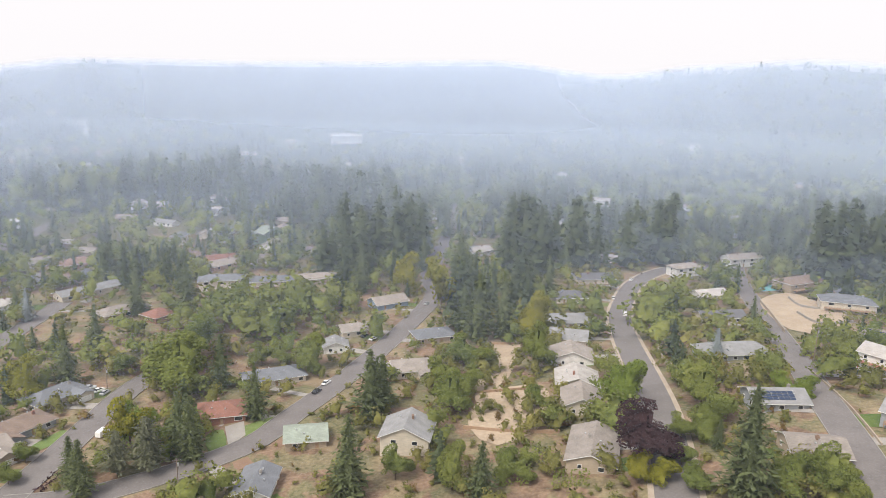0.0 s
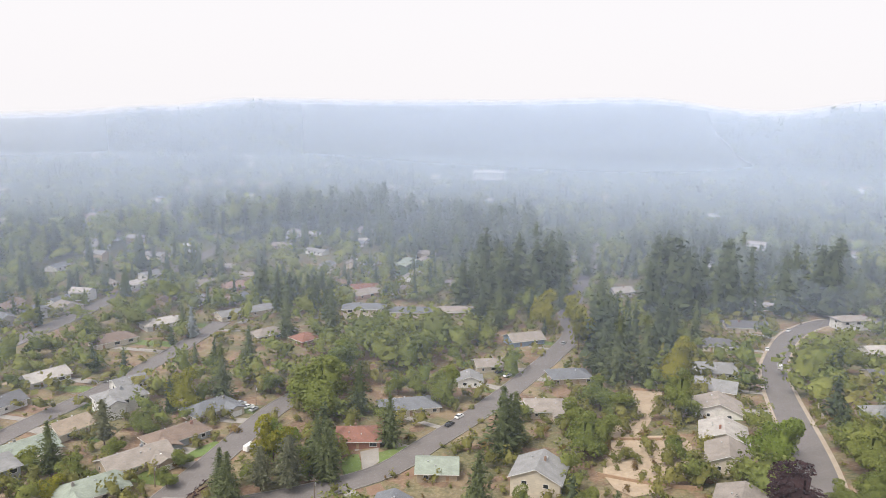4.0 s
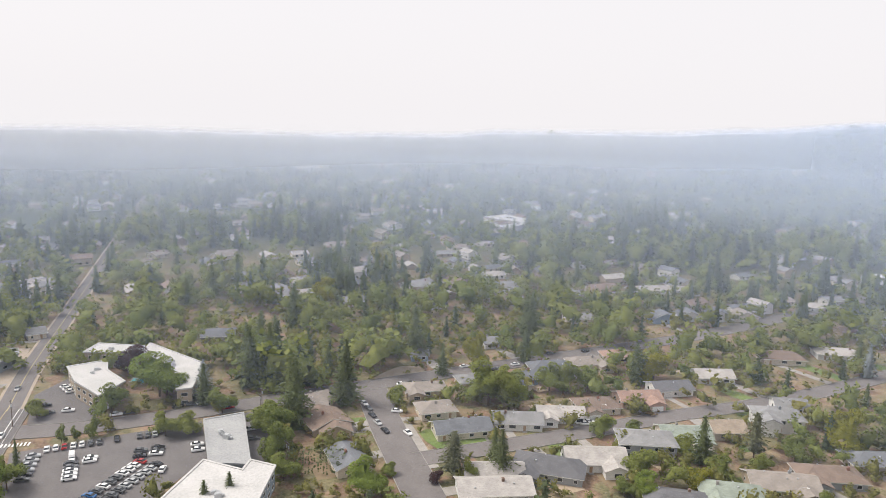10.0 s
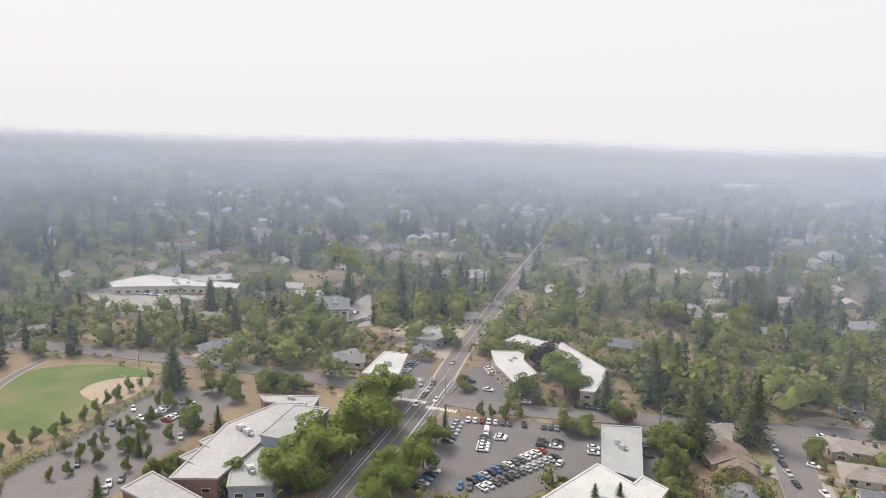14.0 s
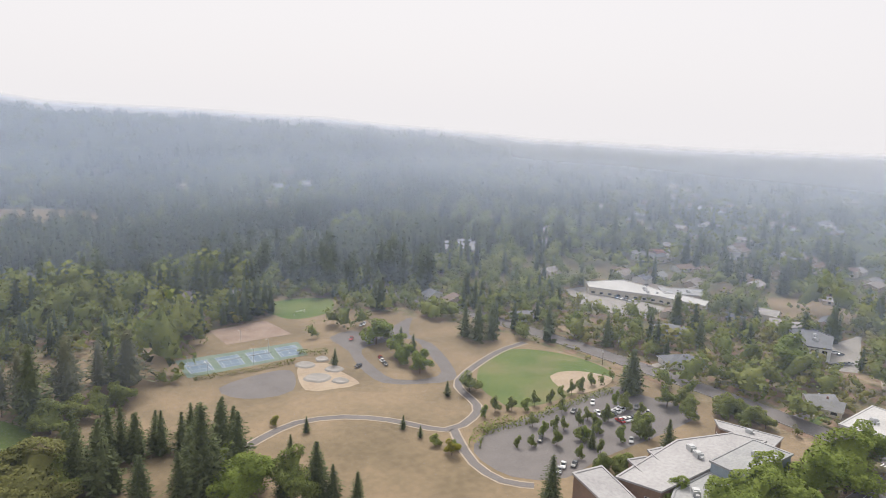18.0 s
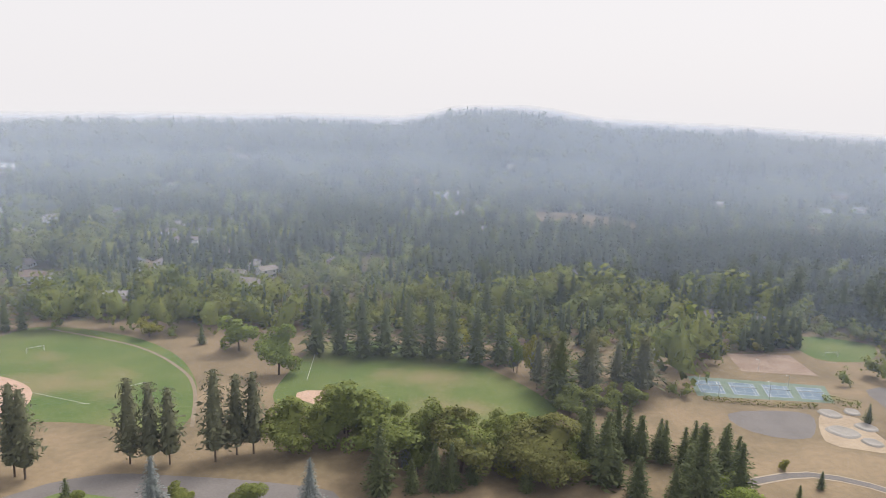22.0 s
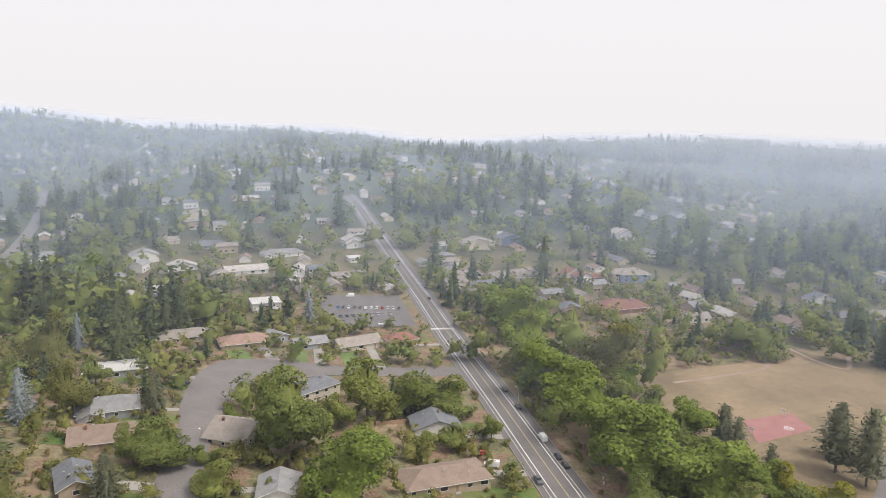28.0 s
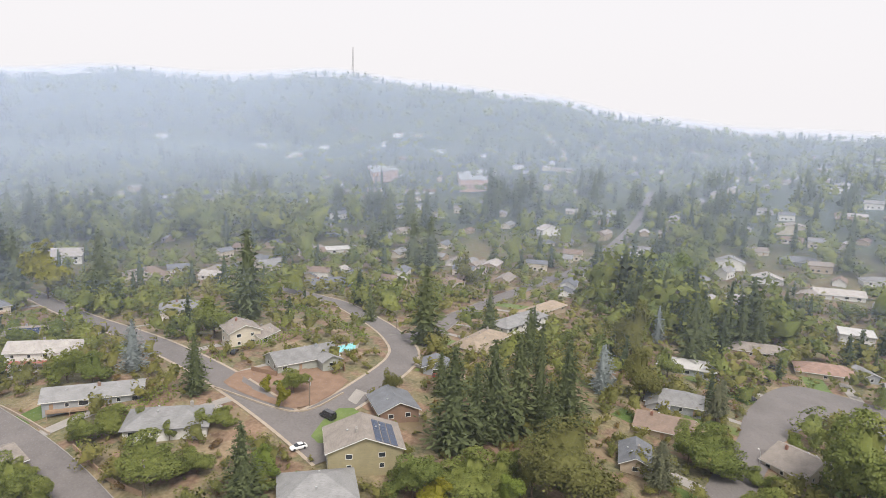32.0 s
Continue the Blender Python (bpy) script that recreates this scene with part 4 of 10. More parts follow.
def tree(kind, x, y, high, wide):
    far = math.hypot(x, y)
    leafy_kind = SHAPES[kind][0] == "b"
    if leafy_kind and HOUSES:
        # a crown stops short of the eaves beside it
        gap = min(math.dist((x, y), q[:2]) for q in HOUSES)
        if gap < 5.5 + wide / 2:
            wide = max(3.2, 2 * (gap - 5.5))
            high = min(high, 1.7 * wide)
    if leafy_kind and wide > 1.45 * high and wide > 9:
        # a broad clump is two trees side by side
        for q in (-0.26, 0.26):
            tree(kind, x - y / far * q * wide, y + x / far * q * wide, high * (1.12 + 0.3 * q), 0.62 * wide)
        return
    if leafy_kind and wide > 1.05 * high:
        high = min(0.95 * wide, 1.3 * high)
    if kind == "dec" and far > 300:
        TREES.append((x, y))
        FAR_DEC.append((x, y, high, wide / 0.80))
        return
    forms = TREE_KINDS[kind, 0 if far < 215 else 1 if far < 330 else 2]
    crown, trunk = forms[len(TREES) % len(forms)]
    s = wide / CROWN_WIDTH[kind] * (1.45 if kind == "fir" else 1.3 if kind == "pine" else 1.22)
    s = min(max(s, {"fir": 0.80, "pine": 0.95, "spruce": 0.8}.get(kind, 0.45) * high), 1.5 * high)
    ob = anchor(TREE_NAMES[kind], x, y, height(x, y), (len(TREES) * 137.5) % 360, (s, s, high))
    child("trunk", trunk, ob)
    child("crown", crown, ob)
    size = "young " if high < 7 else ""
    tagged(ob, size + LABELS[kind], TREE_NAMES[kind].replace("_", " "), group=TREE_NAMES[kind].replace("_", " ") + " group")
    TREES.append((x, y))
    return ob


# ---- houses ----
HOUSES = []


def window_meshes(w, h):
    """A frame round an opening, its pane, and the two in one skin for the far houses."""
    t = 0.09

    def loop(g, y):
        return [(-w / 2 - g, y, -g), (w / 2 + g, y, -g), (w / 2 + g, y, h + g), (-w / 2 - g, y, h + g)]
    v = loop(t, 0.05) + loop(t, -0.08) + loop(0, -0.08) + loop(0, -0.02)
    f = [(s * 4 + k, s * 4 + (k + 1) % 4, s * 4 + 4 + (k + 1) % 4, s * 4 + 4 + k) for s in range(3) for k in range(4)]
    fr = mesh_of("window", v, f, ["white_paint"])
    WHOLE[fr.name] = mesh_of("window", v, f + [(12, 13, 14, 15)], ["white_paint", "glass_dark"], index=[0] * 12 + [1])
    bm = bmesh.new()
    box(bm, -w / 2, -0.02, 0, w / 2, 0.04, h)
    pn = bpy.data.meshes.new("pane")
    bm.to_mesh(pn)
    bm.free()
    pn.materials.append(MATS["glass_dark"])
    return fr, pn


def glaze(ob, fr, pn, loc, rz, near):
    """One window on a wall; near the eye its pane is a mesh of its own."""
    if near:
        o = child("window", fr, ob, loc, rz)
        child("pane", pn, o)
    else:
        child("window", WHOLE[fr.name], ob, loc, rz)


WHOLE = {}
WINDOWS = [window_meshes(1.5, 1.2), window_meshes(2.4, 1.3), window_meshes(1.0, 1.1)]


def simple_mesh(name, boxes, mat):
    bm = bmesh.new()
    for b in boxes:
        box(bm, *b)
    me = bpy.data.meshes.new(name)
    bm.to_mesh(me)
    bm.free()
    me.materials.append(MATS[mat])
    return me


DOOR = simple_mesh("door", [(-0.5, -0.06, 0, 0.5, 0.05, 2.05), (-0.4, -0.09, 0.2, 0.4, 0.0, 0.9), (-0.4, -0.09, 1.1, 0.4, 0.0, 1.9)], "timber")
GARAGE = simple_mesh("garage_door", [(-2.4, -0.05, 0, 2.4, 0.06, 2.2)] + [(-2.3, -0.08, 0.08 + 0.54 * k, 2.3, 0.0, 0.54 + 0.54 * k) for k in range(4)], "white_paint")
CHIMNEYS = [simple_mesh("chimney", [(-0.42, -0.32, -1.2, 0.42, 0.32, 0.8), (-0.48, -0.38, 0.7, 0.48, 0.38, 0.85), (-0.2, -0.2, 0.85, 0.2, 0.2, 1.1)], m) for m in ("wall_brown", "concrete", "wall_slatewall", "wall_brick", "concrete")]
VENT = simple_mesh("roof_vent", [(-0.18, -0.18, -0.2, 0.18, 0.18, 0.32), (-0.25, -0.25, 0.3, 0.25, 0.25, 0.38)], "steel")
STEP = simple_mesh("step", [(-0.9, -1.2, -0.4, 0.9, 0, 0.15)], "concrete")


def roof_mesh(kind, l, d, rise, over, thick=0.22):
    """A pitched roof with eaves: gable or hip, closed below by a soffit."""
    X, Y = l / 2 + over, d / 2 + over
    if kind == "flat":
        b = [(-X, -Y), (X, -Y), (X, Y), (-X, Y)]
        v = [(*p, z) for z in (0, 0.35) for p in b] + [(p[0] * 0.985, p[1] * 0.97, 0.35) for p in b] + [(p[0] * 0.985, p[1] * 0.97, 0.22) for p in b]
        f = [(3, 2, 1, 0)]
        for k in range(4):
            j = (k + 1) % 4
            f += [(k, j, 4 + j, 4 + k), (4 + k, 4 + j, 8 + j, 8 + k), (8 + k, 8 + j, 12 + j, 12 + k)]
        f.append((12, 13, 14, 15))
        return v, f
    e = X if kind == "gable" else max(X - Y, 0.4)
    drop = -over * rise / (d / 2)
    top = rise
    v = [(-X, -Y, drop), (X, -Y, drop), (X, Y, drop), (-X, Y, drop), (-e, 0, top), (e, 0, top)]
    v += [(a, b, c + thick) for a, b, c in v]
    f = [(3, 2, 5, 4), (1, 0, 4, 5), (6, 7, 11, 10), (8, 9, 10, 11), (0, 1, 7, 6), (2, 3, 9, 8)]
    if kind == "gable":
        f += [(1, 5, 11, 7), (5, 2, 8, 11), (3, 4, 10, 9), (4, 0, 6, 10)]
    else:
        f += [(1, 2, 8, 7), (3, 0, 6, 9), (2, 1, 5), (0, 3, 4), (7, 8, 11), (9, 6, 10)]
    return v, f


ROOF_WORDS = {"grey": "grey", "taupe": "weathered taupe", "pale": "pale off-white", "slate": "slate-grey", "dark": "charcoal", "brown": "brown", "sage": "sage-green", "rust": "rust-brown", "rose": "rose-brown", "tan": "tan"}
WALL_WORDS = {"white": "white", "cream": "cream", "tan": "tan", "brick": "brick", "blue": "blue", "bluewall": "blue-grey", "slatewall": "grey", "rosewall": "rose", "greenwall": "green", "sagewall": "sage", "olive": "olive", "brown": "brown", "pink": "pink"}


PANEL = simple_mesh("solar_panel", [(-0.8, -0.5, 0.05, 0.8, 0.5, 0.11)], "solar")


def solar(ob, side, l, d, rise, hw, cols, rows, at=0.0):
    """Solar panels in rows on one slope of a pitched roof."""
    tilt = math.atan2(rise, d / 2)
    for a in range(cols):
        for b in range(rows):
            u = 0.25 + 0.62 * (b + 0.5) / rows
            o = child("solar_panel", PANEL, ob)
            o.matrix_basis = Matrix.LocRotScale((at + (a - (cols - 1) / 2) * 1.75, side * u * d / 2, hw + rise * (1 - u) + 0.26), Euler((-side * tilt, 0, 0)), (1, (d / 2 * 0.62 / rows) * 0.92, 1))


def deck(ob, l, d, z, mat):
    """A raised timber deck with posts and a railing along the front."""
    child("deck_floor", simple_mesh("deck_floor", [(-l / 2, -d / 2 - 2.6, z - 0.2, l / 2, -d / 2, z)], "timber"), ob)
    for k in range(5):
        px = -l / 2 + 0.15 + (l - 0.3) * k / 4
        child("deck_post", simple_mesh("deck_post", [(px - 0.08, -d / 2 - 2.55, -3, px + 0.08, -d / 2 - 2.4, z + 1.0)], mat), ob)
    for h in (0.35, 0.65, 1.0):
        child("rail", simple_mesh("rail", [(-l / 2, -d / 2 - 2.53, z + h - 0.05, l / 2, -d / 2 - 2.43, z + h + 0.04)], mat), ob)


def house(x, y, yaw, l, d, storeys, kind, roof, wall, extra=""):
    i = len(HOUSES)
    rng = random.Random(i)
    HOUSES.append((x, y, max(l, d) / 2))
    z = height(x, y)
    far = math.hypot(x, y) > 330
    near = math.hypot(x, y) < 270
    ob = anchor("house", x, y, z, yaw)
    form = {"gable": "gabled", "hip": "hipped", "flat": "flat"}[kind]
    tagged(ob, f"{'two-storey' if storeys > 1 else 'single-storey'} {WALL_WORDS[wall]} house with a {ROOF_WORDS[roof]} {form} roof", "house", group="houses of the suburb")
    hw = 2.75 * storeys + 0.4
    rise = 0 if kind == "flat" else min(d / 2 * rng.uniform(0.36, 0.48), 3.6)
    X, Y = l / 2, d / 2
    v = [(-X, -Y, -3), (X, -Y, -3), (X, Y, -3), (-X, Y, -3), (-X, -Y, hw), (X, -Y, hw), (X, Y, hw), (-X, Y, hw)]
    f = [(0, 1, 5, 4), (2, 3, 7, 6)]
    if kind == "gable":
        v += [(-X, 0, hw + rise), (X, 0, hw + rise)]
        f += [(1, 2, 6, 9, 5), (3, 0, 4, 8, 7)]
    else:
        f += [(1, 2, 6, 5), (3, 0, 4, 7)]
    child("wall", mesh_of("wall", v, f, ["wall_" + wall]), ob)
    rv, rf = roof_mesh(kind, l, d, rise, 0.75)
    trim = ["roof_dark" if wall == "white" else "white_paint"] if i % 3 == 0 else ["white_paint"]
    edge = range(4, 10) if kind == "gable" else range(4, 8) if kind == "hip" else ()
    me = mesh_of("roof", rv, rf, ["membrane_white" if kind == "flat" and roof == "pale" else "roof_" + roof] + trim, index=[1 if k in edge else 0 for k in range(len(rf))])
    child("roof", me, ob, (0, 0, hw + (0.02 if kind != "flat" else 0)))
    wing = None
    if not far and kind != "flat" and l > 15 and rng.random() < 0.6:
        # a cross wing under its own lower roof
        wl_, wd = d * 0.55, d * 0.62
        s = 1 if rng.random() < 0.5 else -1
        cx = s * (X - wd / 2 - 0.6)
        cy = -Y - 1.2
        wv = [(-wd / 2, -wl_ / 2, -3), (wd / 2, -wl_ / 2, -3), (wd / 2, wl_ / 2, -3), (-wd / 2, wl_ / 2, -3)]
        wv += [(a, b, hw - 0.15) for a, b, _ in wv]
        wr = rise * 0.6
        wv += [(0, -wl_ / 2, hw - 0.15 + wr)]
        child("wall", mesh_of("wall", wv, [(0, 1, 5, 8, 4), (1, 2, 6, 5), (3, 0, 4, 7)], ["wall_" + wall]), ob, (cx, cy, 0))
        rv, rf = roof_mesh("gable", wl_ + 5, wd, wr, 0.55)
        child("roof", mesh_of("roof", rv, rf, ["roof_" + roof]), ob, (cx, cy + 2.4, hw - 0.13), 90)
        wing = (cx, wd, wl_)
    # windows: each of the long sides, then the ends
    for side in (-1, 1):
        for st in range(storeys):
            n = max(2, int(l / (6.5 if far else 4.4)))
            door_at = rng.randrange(n) if st == 0 else -1
            for k in range(n):
                px = -X + l * (k + 0.5) / n + rng.uniform(-0.3, 0.3)
                if wing and side < 0 and abs(px - wing[0]) < wing[1] / 2 + 0.9:
                    continue
                if k == door_at and side < 0:
                    child("door", DOOR, ob, (px, side * Y, 0.2), 0)
                    child("step", STEP, ob, (px, side * Y - 0.06, 0.02), 0)
                    continue
                fr, pn = WINDOWS[rng.randrange(3)]
                glaze(ob, fr, pn, (px, side * Y, 1.1 + 2.75 * st), 0 if side < 0 else 180, near)
    if wing:
        fr, pn = WINDOWS[1]
        if rng.random() < 0.5:
            child("garage_door", GARAGE, ob, (wing[0], -Y - 1.2 - wing[2] / 2, 0.05), 0, (min(1, wing[1] / 5.6), 1, 1))
        else:
            glaze(ob, fr, pn, (wing[0], -Y - 1.2 - wing[2] / 2, 1.0), 0, near)
    for side in (-1, 1):
        for st in range(storeys):
            for py in ((-d * 0.22, d * 0.22) if d > 9 and not far else (0,)):
                fr, pn = WINDOWS[rng.choice((0, 2))]
                glaze(ob, fr, pn, (side * X, py, 1.15 + 2.75 * st), 90 * side, near)
    if "solar" in extra:
        solar(ob, 1 if "back" in extra else -1, l, d, rise, hw, 7, 3, -l * 0.1)
    if "deck" in extra:
        deck(ob, l * 0.9, d, 2.6 if storeys > 1 else 0.6, "red_paint" if "red" in extra else "white_paint" if "white" in extra else "timber")
    if kind != "flat":
        if rng.random() < 0.7:
            child("chimney", CHIMNEYS[i % 5], ob, (rng.uniform(-0.3, 0.3) * l, rng.choice((-1, 1)) * d * 0.1, hw + rise * 0.95))
        if not far:
            for _ in range(rng.randrange(1, 4)):
                u = rng.uniform(0.2, 0.6)
                child("roof_vent", VENT, ob, (rng.uniform(-0.3, 0.3) * l, rng.choice((-1, 1)) * u * Y, hw + rise * (1 - u) + 0.22))
    return ob


house(-9.3, 198.0, 83, 13.0, 14.5, 2, "gable", "grey", "cream")
house(43.6, 181.2, 74, 20.0, 13.0, 1, "gable", "taupe", "tan")
house(46.9, 216.2, 82, 14.0, 12.5, 1, "gable", "taupe", "cream")
house(49.0, 236.4, 83, 14.0, 14.4, 1, "gable", "pale", "cream")
house(52.3, 266.2, 84, 13.0, 16.3, 1, "gable", "taupe", "white")
house(56.2, 294.8, 346, 15.6, 12.0, 1, "gable", "grey", "cream")
house(60.2, 322.3, 8, 16.4, 12.0, 1, "gable", "grey", "white")
house(69.4, 370.9, 7, 17.2, 12.0, 1, "hip", "dark", "cream")
house(91.1, 414.7, 10, 23.5, 12.0, 1, "gable", "dark", "cream")
house(-41.7, 204.4, 11, 12.5, 11.0, 1, "gable", "sage", "tan")
house(-74.2, 223.8, 17, 14.9, 12.0, 1, "hip", "rust", "brick")
house(-49.8, 176.1, 90, 14.0, 9.4, 1, "gable", "slate", "white")
house(-64.0, 254.8, 27, 22.4, 11.0, 1, "hip", "slate", "cream")
house(-45.5, 289.2, 102, 9.0, 10.3, 1, "gable", "grey", "white")
house(-39.7, 311.8, 25, 14.9, 10.0, 1, "gable", "taupe", "cream")
house(-28.3, 356.8, 34, 18.3, 11.0, 1, "gable", "taupe", "blue")
house(-10.0, 261.4, 15, 16.5, 12.0, 1, "hip", "taupe", "cream")
house(-3.5, 302.5, 21, 17.6, 11.0, 1, "hip", "slate", "tan")
house(154.6, 438.0, 22, 21.5, 10.0, 2, "hip", "taupe", "white")
house(148.7, 380.0, 20, 18.3, 10.0, 1, "gable", "pale", "white")
house(204.0, 469.7, 21, 29.0, 10.0, 2, "gable", "taupe", "white")
house(213.9, 408.7, 25, 32.0, 13.0, 2, "hip", "brown", "tan", "deck")
house(214.0, 359.8, 342, 25.7, 12.0, 2, "hip", "slate", "cream", "deck")
house(114.3, 261.9, 9, 27.1, 12.0, 1, "hip", "grey", "slatewall")
house(103.4, 203.5, 1, 16.5, 11.0, 1, "gable", "grey", "slatewall", "solar")
house(97.4, 168.3, 354, 13.9, 12.0, 1, "gable", "taupe", "tan")
house(135.1, 328.9, 11, 22.3, 10.0, 1, "gable", "dark", "cream")
house(-123.8, 383.6, 15, 24.4, 10.0, 2, "hip", "slate", "cream")
house(-98.9, 393.9, 14, 25.7, 10.0, 1, "hip", "slate", "cream")
house(-73.9, 401.9, 22, 27.2, 10.0, 1, "hip", "taupe", "tan")
house(-142.8, 441.7, 28, 17.5, 10.0, 1, "gable", "rust", "tan")
house(-119.6, 444.9, 25, 15.0, 10.0, 1, "gable", "taupe", "cream")
house(-14.2, 555.3, 32, 15.6, 12.0, 2, "gable", "taupe", "cream")
house(25.2, 483.4, 32, 15.3, 12.0, 1, "gable", "pale", "white")
house(-65.2, 570.0, 36, 10.5, 11.0, 1, "gable", "grey", "cream")
house(-214.9, 139.1, 63, 17.9, 11.0, 1, "gable", "grey", "white")
house(-216.7, 119.7, 77, 10.9, 11.0, 1, "gable", "slate", "white")
house(-213.6, 157.7, 64, 17.7, 10.0, 1, "gable", "pale", "white")
house(-215.0, 176.2, 75, 16.6, 11.0, 1, "hip", "brown", "cream")
house(-214.7, 197.4, 73, 17.3, 11.0, 1, "gable", "rose", "rosewall")
house(-218.4, 218.3, 75, 16.8, 11.0, 1, "gable", "dark", "white")
house(-222.5, 247.9, 66, 16.6, 11.0, 1, "gable", "pale", "white")
house(-178.2, 146.8, 66, 20.0, 13.0, 1, "gable", "pale", "white")
house(-177.7, 168.8, 60, 19.1, 12.0, 2, "hip", "grey", "slatewall")
house(-178.7, 129.0, 49, 22.6, 13.0, 1, "hip", "dark", "slatewall")
house(-144.2, 152.0, 53, 19.3, 13.0, 1, "hip", "dark", "slatewall")
house(-141.3, 171.5, 53, 19.2, 12.0, 1, "hip", "sage", "cream")
house(-140.0, 191.5, 58, 20.5, 12.0, 1, "gable", "taupe", "tan")
house(-137.5, 210.8, 59, 20.2, 11.0, 1, "hip", "brown", "slatewall")
house(-138.3, 235.7, 61, 18.7, 11.0, 1, "hip", "slate", "cream")
house(-178.1, 208.0, 69, 12.5, 11.0, 1, "gable", "tan", "cream")
house(-180.5, 189.7, 64, 17.5, 11.0, 1, "gable", "sage", "cream")
house(-174.5, 231.5, 56, 17.2, 11.0, 2, "hip", "grey", "white")
house(-184.8, 251.4, 58, 12.5, 9.0, 1, "gable", "grey", "white")
house(-228.5, 300.6, 59, 19.9, 11.0, 1, "hip", "brown", "cream")
house(-222.4, 333.9, 57, 21.2, 11.0, 1, "hip", "pale", "white")
house(-225.3, 421.5, 52, 19.9, 11.0, 1, "hip", "rose", "rosewall")
house(-249.7, 421.0, 55, 22.6, 11.0, 1, "hip", "taupe", "cream")
house(-137.6, 328.4, 59, 11.8, 11.0, 1, "hip", "rust", "brick")
house(-157.8, 334.0, 54, 23.1, 11.0, 1, "hip", "taupe", "tan")
house(-137.4, 430.3, 55, 22.3, 11.0, 1, "hip", "taupe", "rosewall")
house(-136.5, 500.0, 129, 10.0, 10.9, 2, "gable", "sage", "greenwall")
house(-128.7, 515.6, 146, 11.0, 21.7, 2, "gable", "sage", "greenwall")
house(-297.1, 331.3, 150, 10.0, 15.2, 1, "gable", "slate", "white")
house(-303.8, 313.8, 153, 10.0, 14.1, 1, "gable", "slate", "white")
house(-305.3, 295.2, 160, 10.0, 15.3, 1, "gable", "slate", "blue")
house(-291.3, 344.5, 158, 10.0, 16.0, 1, "gable", "taupe", "cream")
house(-372.4, 301.7, 64, 17.2, 11.0, 1, "gable", "brown", "cream")
house(-261.0, 223.0, 72, 11.7, 10.0, 1, "hip", "rose", "tan")
house(-257.8, 204.9, 74, 19.8, 10.0, 1, "hip", "taupe", "cream")
house(-258.7, 184.2, 73, 20.1, 11.0, 1, "hip", "slate", "cream")
house(-323.0, 246.5, 70, 15.2, 10.0, 1, "gable", "grey", "cream")
house(-407.1, 248.6, 79, 15.7, 11.0, 1, "gable", "grey", "cream")
house(-373.7, 226.8, 83, 14.9, 11.0, 1, "hip", "brown", "tan")
house(-167.7, 529.4, 56, 22.0, 11.0, 1, "gable", "grey", "white")
house(-290.0, 407.5, 67, 16.4, 10.0, 1, "gable", "pale", "white")
house(-296.3, 438.4, 73, 20.2, 10.0, 1, "gable", "grey", "white")
house(-364.1, 329.2, 74, 16.8, 10.0, 1, "gable", "brown", "tan")
house(-355.0, 355.3, 66, 26.3, 10.0, 1, "gable", "pale", "white")
house(-327.6, 525.9, 67, 16.4, 10.0, 2, "flat", "pale", "white")
house(-331.5, 700.1, 70, 24.4, 10.0, 1, "flat", "pale", "white")
house(-398.4, 509.6, 71, 18.1, 10.0, 1, "gable", "grey", "white")
house(-190.5, 365.6, 54, 32.0, 10.0, 1, "gable", "grey", "cream")
house(-216.6, 115.8, 79, 20.4, 11.0, 1, "gable", "slate", "cream")
house(-182.1, 109.8, 68, 18.4, 12.0, 1, "gable", "pale", "white")
house(-173.9, 105.2, 71, 22.4, 12.0, 1, "gable", "pale", "white")
house(-235.0, 73.1, 169, 13.0, 10.6, 1, "gable", "brown", "tan")
house(-256.9, 69.8, 84, 12.3, 11.0, 1, "gable", "taupe", "tan")
house(-209.1, 69.8, 178, 15.0, 11.3, 1, "gable", "slate", "cream")
house(-236.0, 114.4, 81, 13.9, 11.0, 1, "hip", "taupe", "cream")
house(-256.9, 119.3, 76, 17.0, 10.0, 1, "hip", "taupe", "tan")
house(-257.7, 142.9, 81, 13.9, 10.0, 1, "hip", "grey", "cream")
house(-249.1, 157.7, 71, 15.0, 10.0, 1, "hip", "slate", "cream")
house(-252.2, 166.0, 83, 8.4, 9.0, 1, "gable", "slate", "blue")
house(-361.9, 51.1, 78, 16.0, 11.0, 1, "gable", "slate", "slatewall")
house(-297.9, 134.8, 72, 8.0, 9.0, 1, "gable", "grey", "blue")
house(-302.2, 176.0, 85, 8.2, 9.0, 1, "gable", "grey", "white")
house(-462.2, 120.0, 88, 11.3, 11.0, 1, "gable", "pale", "white")
house(-426.4, 191.5, 83, 17.3, 11.0, 1, "hip", "grey", "cream")
house(-459.2, 84.5, 93, 9.8, 11.0, 1, "gable", "grey", "white")
house(-431.1, 97.1, 86, 12.0, 11.0, 1, "gable", "grey", "cream")
house(-403.2, 137.2, 87, 11.7, 11.0, 1, "gable", "grey", "cream")
house(-380.5, 183.0, 79, 10.4, 11.0, 1, "gable", "slate", "white")
house(-380.5, 234.7, 79, 15.4, 11.0, 1, "gable", "taupe", "cream")
house(-403.1, 248.1, 84, 12.7, 11.0, 1, "gable", "grey", "white")
house(-573.5, 89.7, 91, 14.0, 11.0, 1, "gable", "taupe", "cream")
house(-602.1, 57.6, 88, 11.3, 11.0, 1, "gable", "taupe", "cream")
house(-525.7, 140.2, 95, 12.6, 11.0, 1, "gable", "grey", "cream")
house(-471.6, 287.3, 184, 13.0, 19.2, 2, "gable", "pale", "white")
house(-545.1, 280.8, 86, 15.9, 11.0, 1, "gable", "taupe", "cream")
house(-377.0, 307.0, 84, 21.0, 11.0, 1, "gable", "brown", "cream")
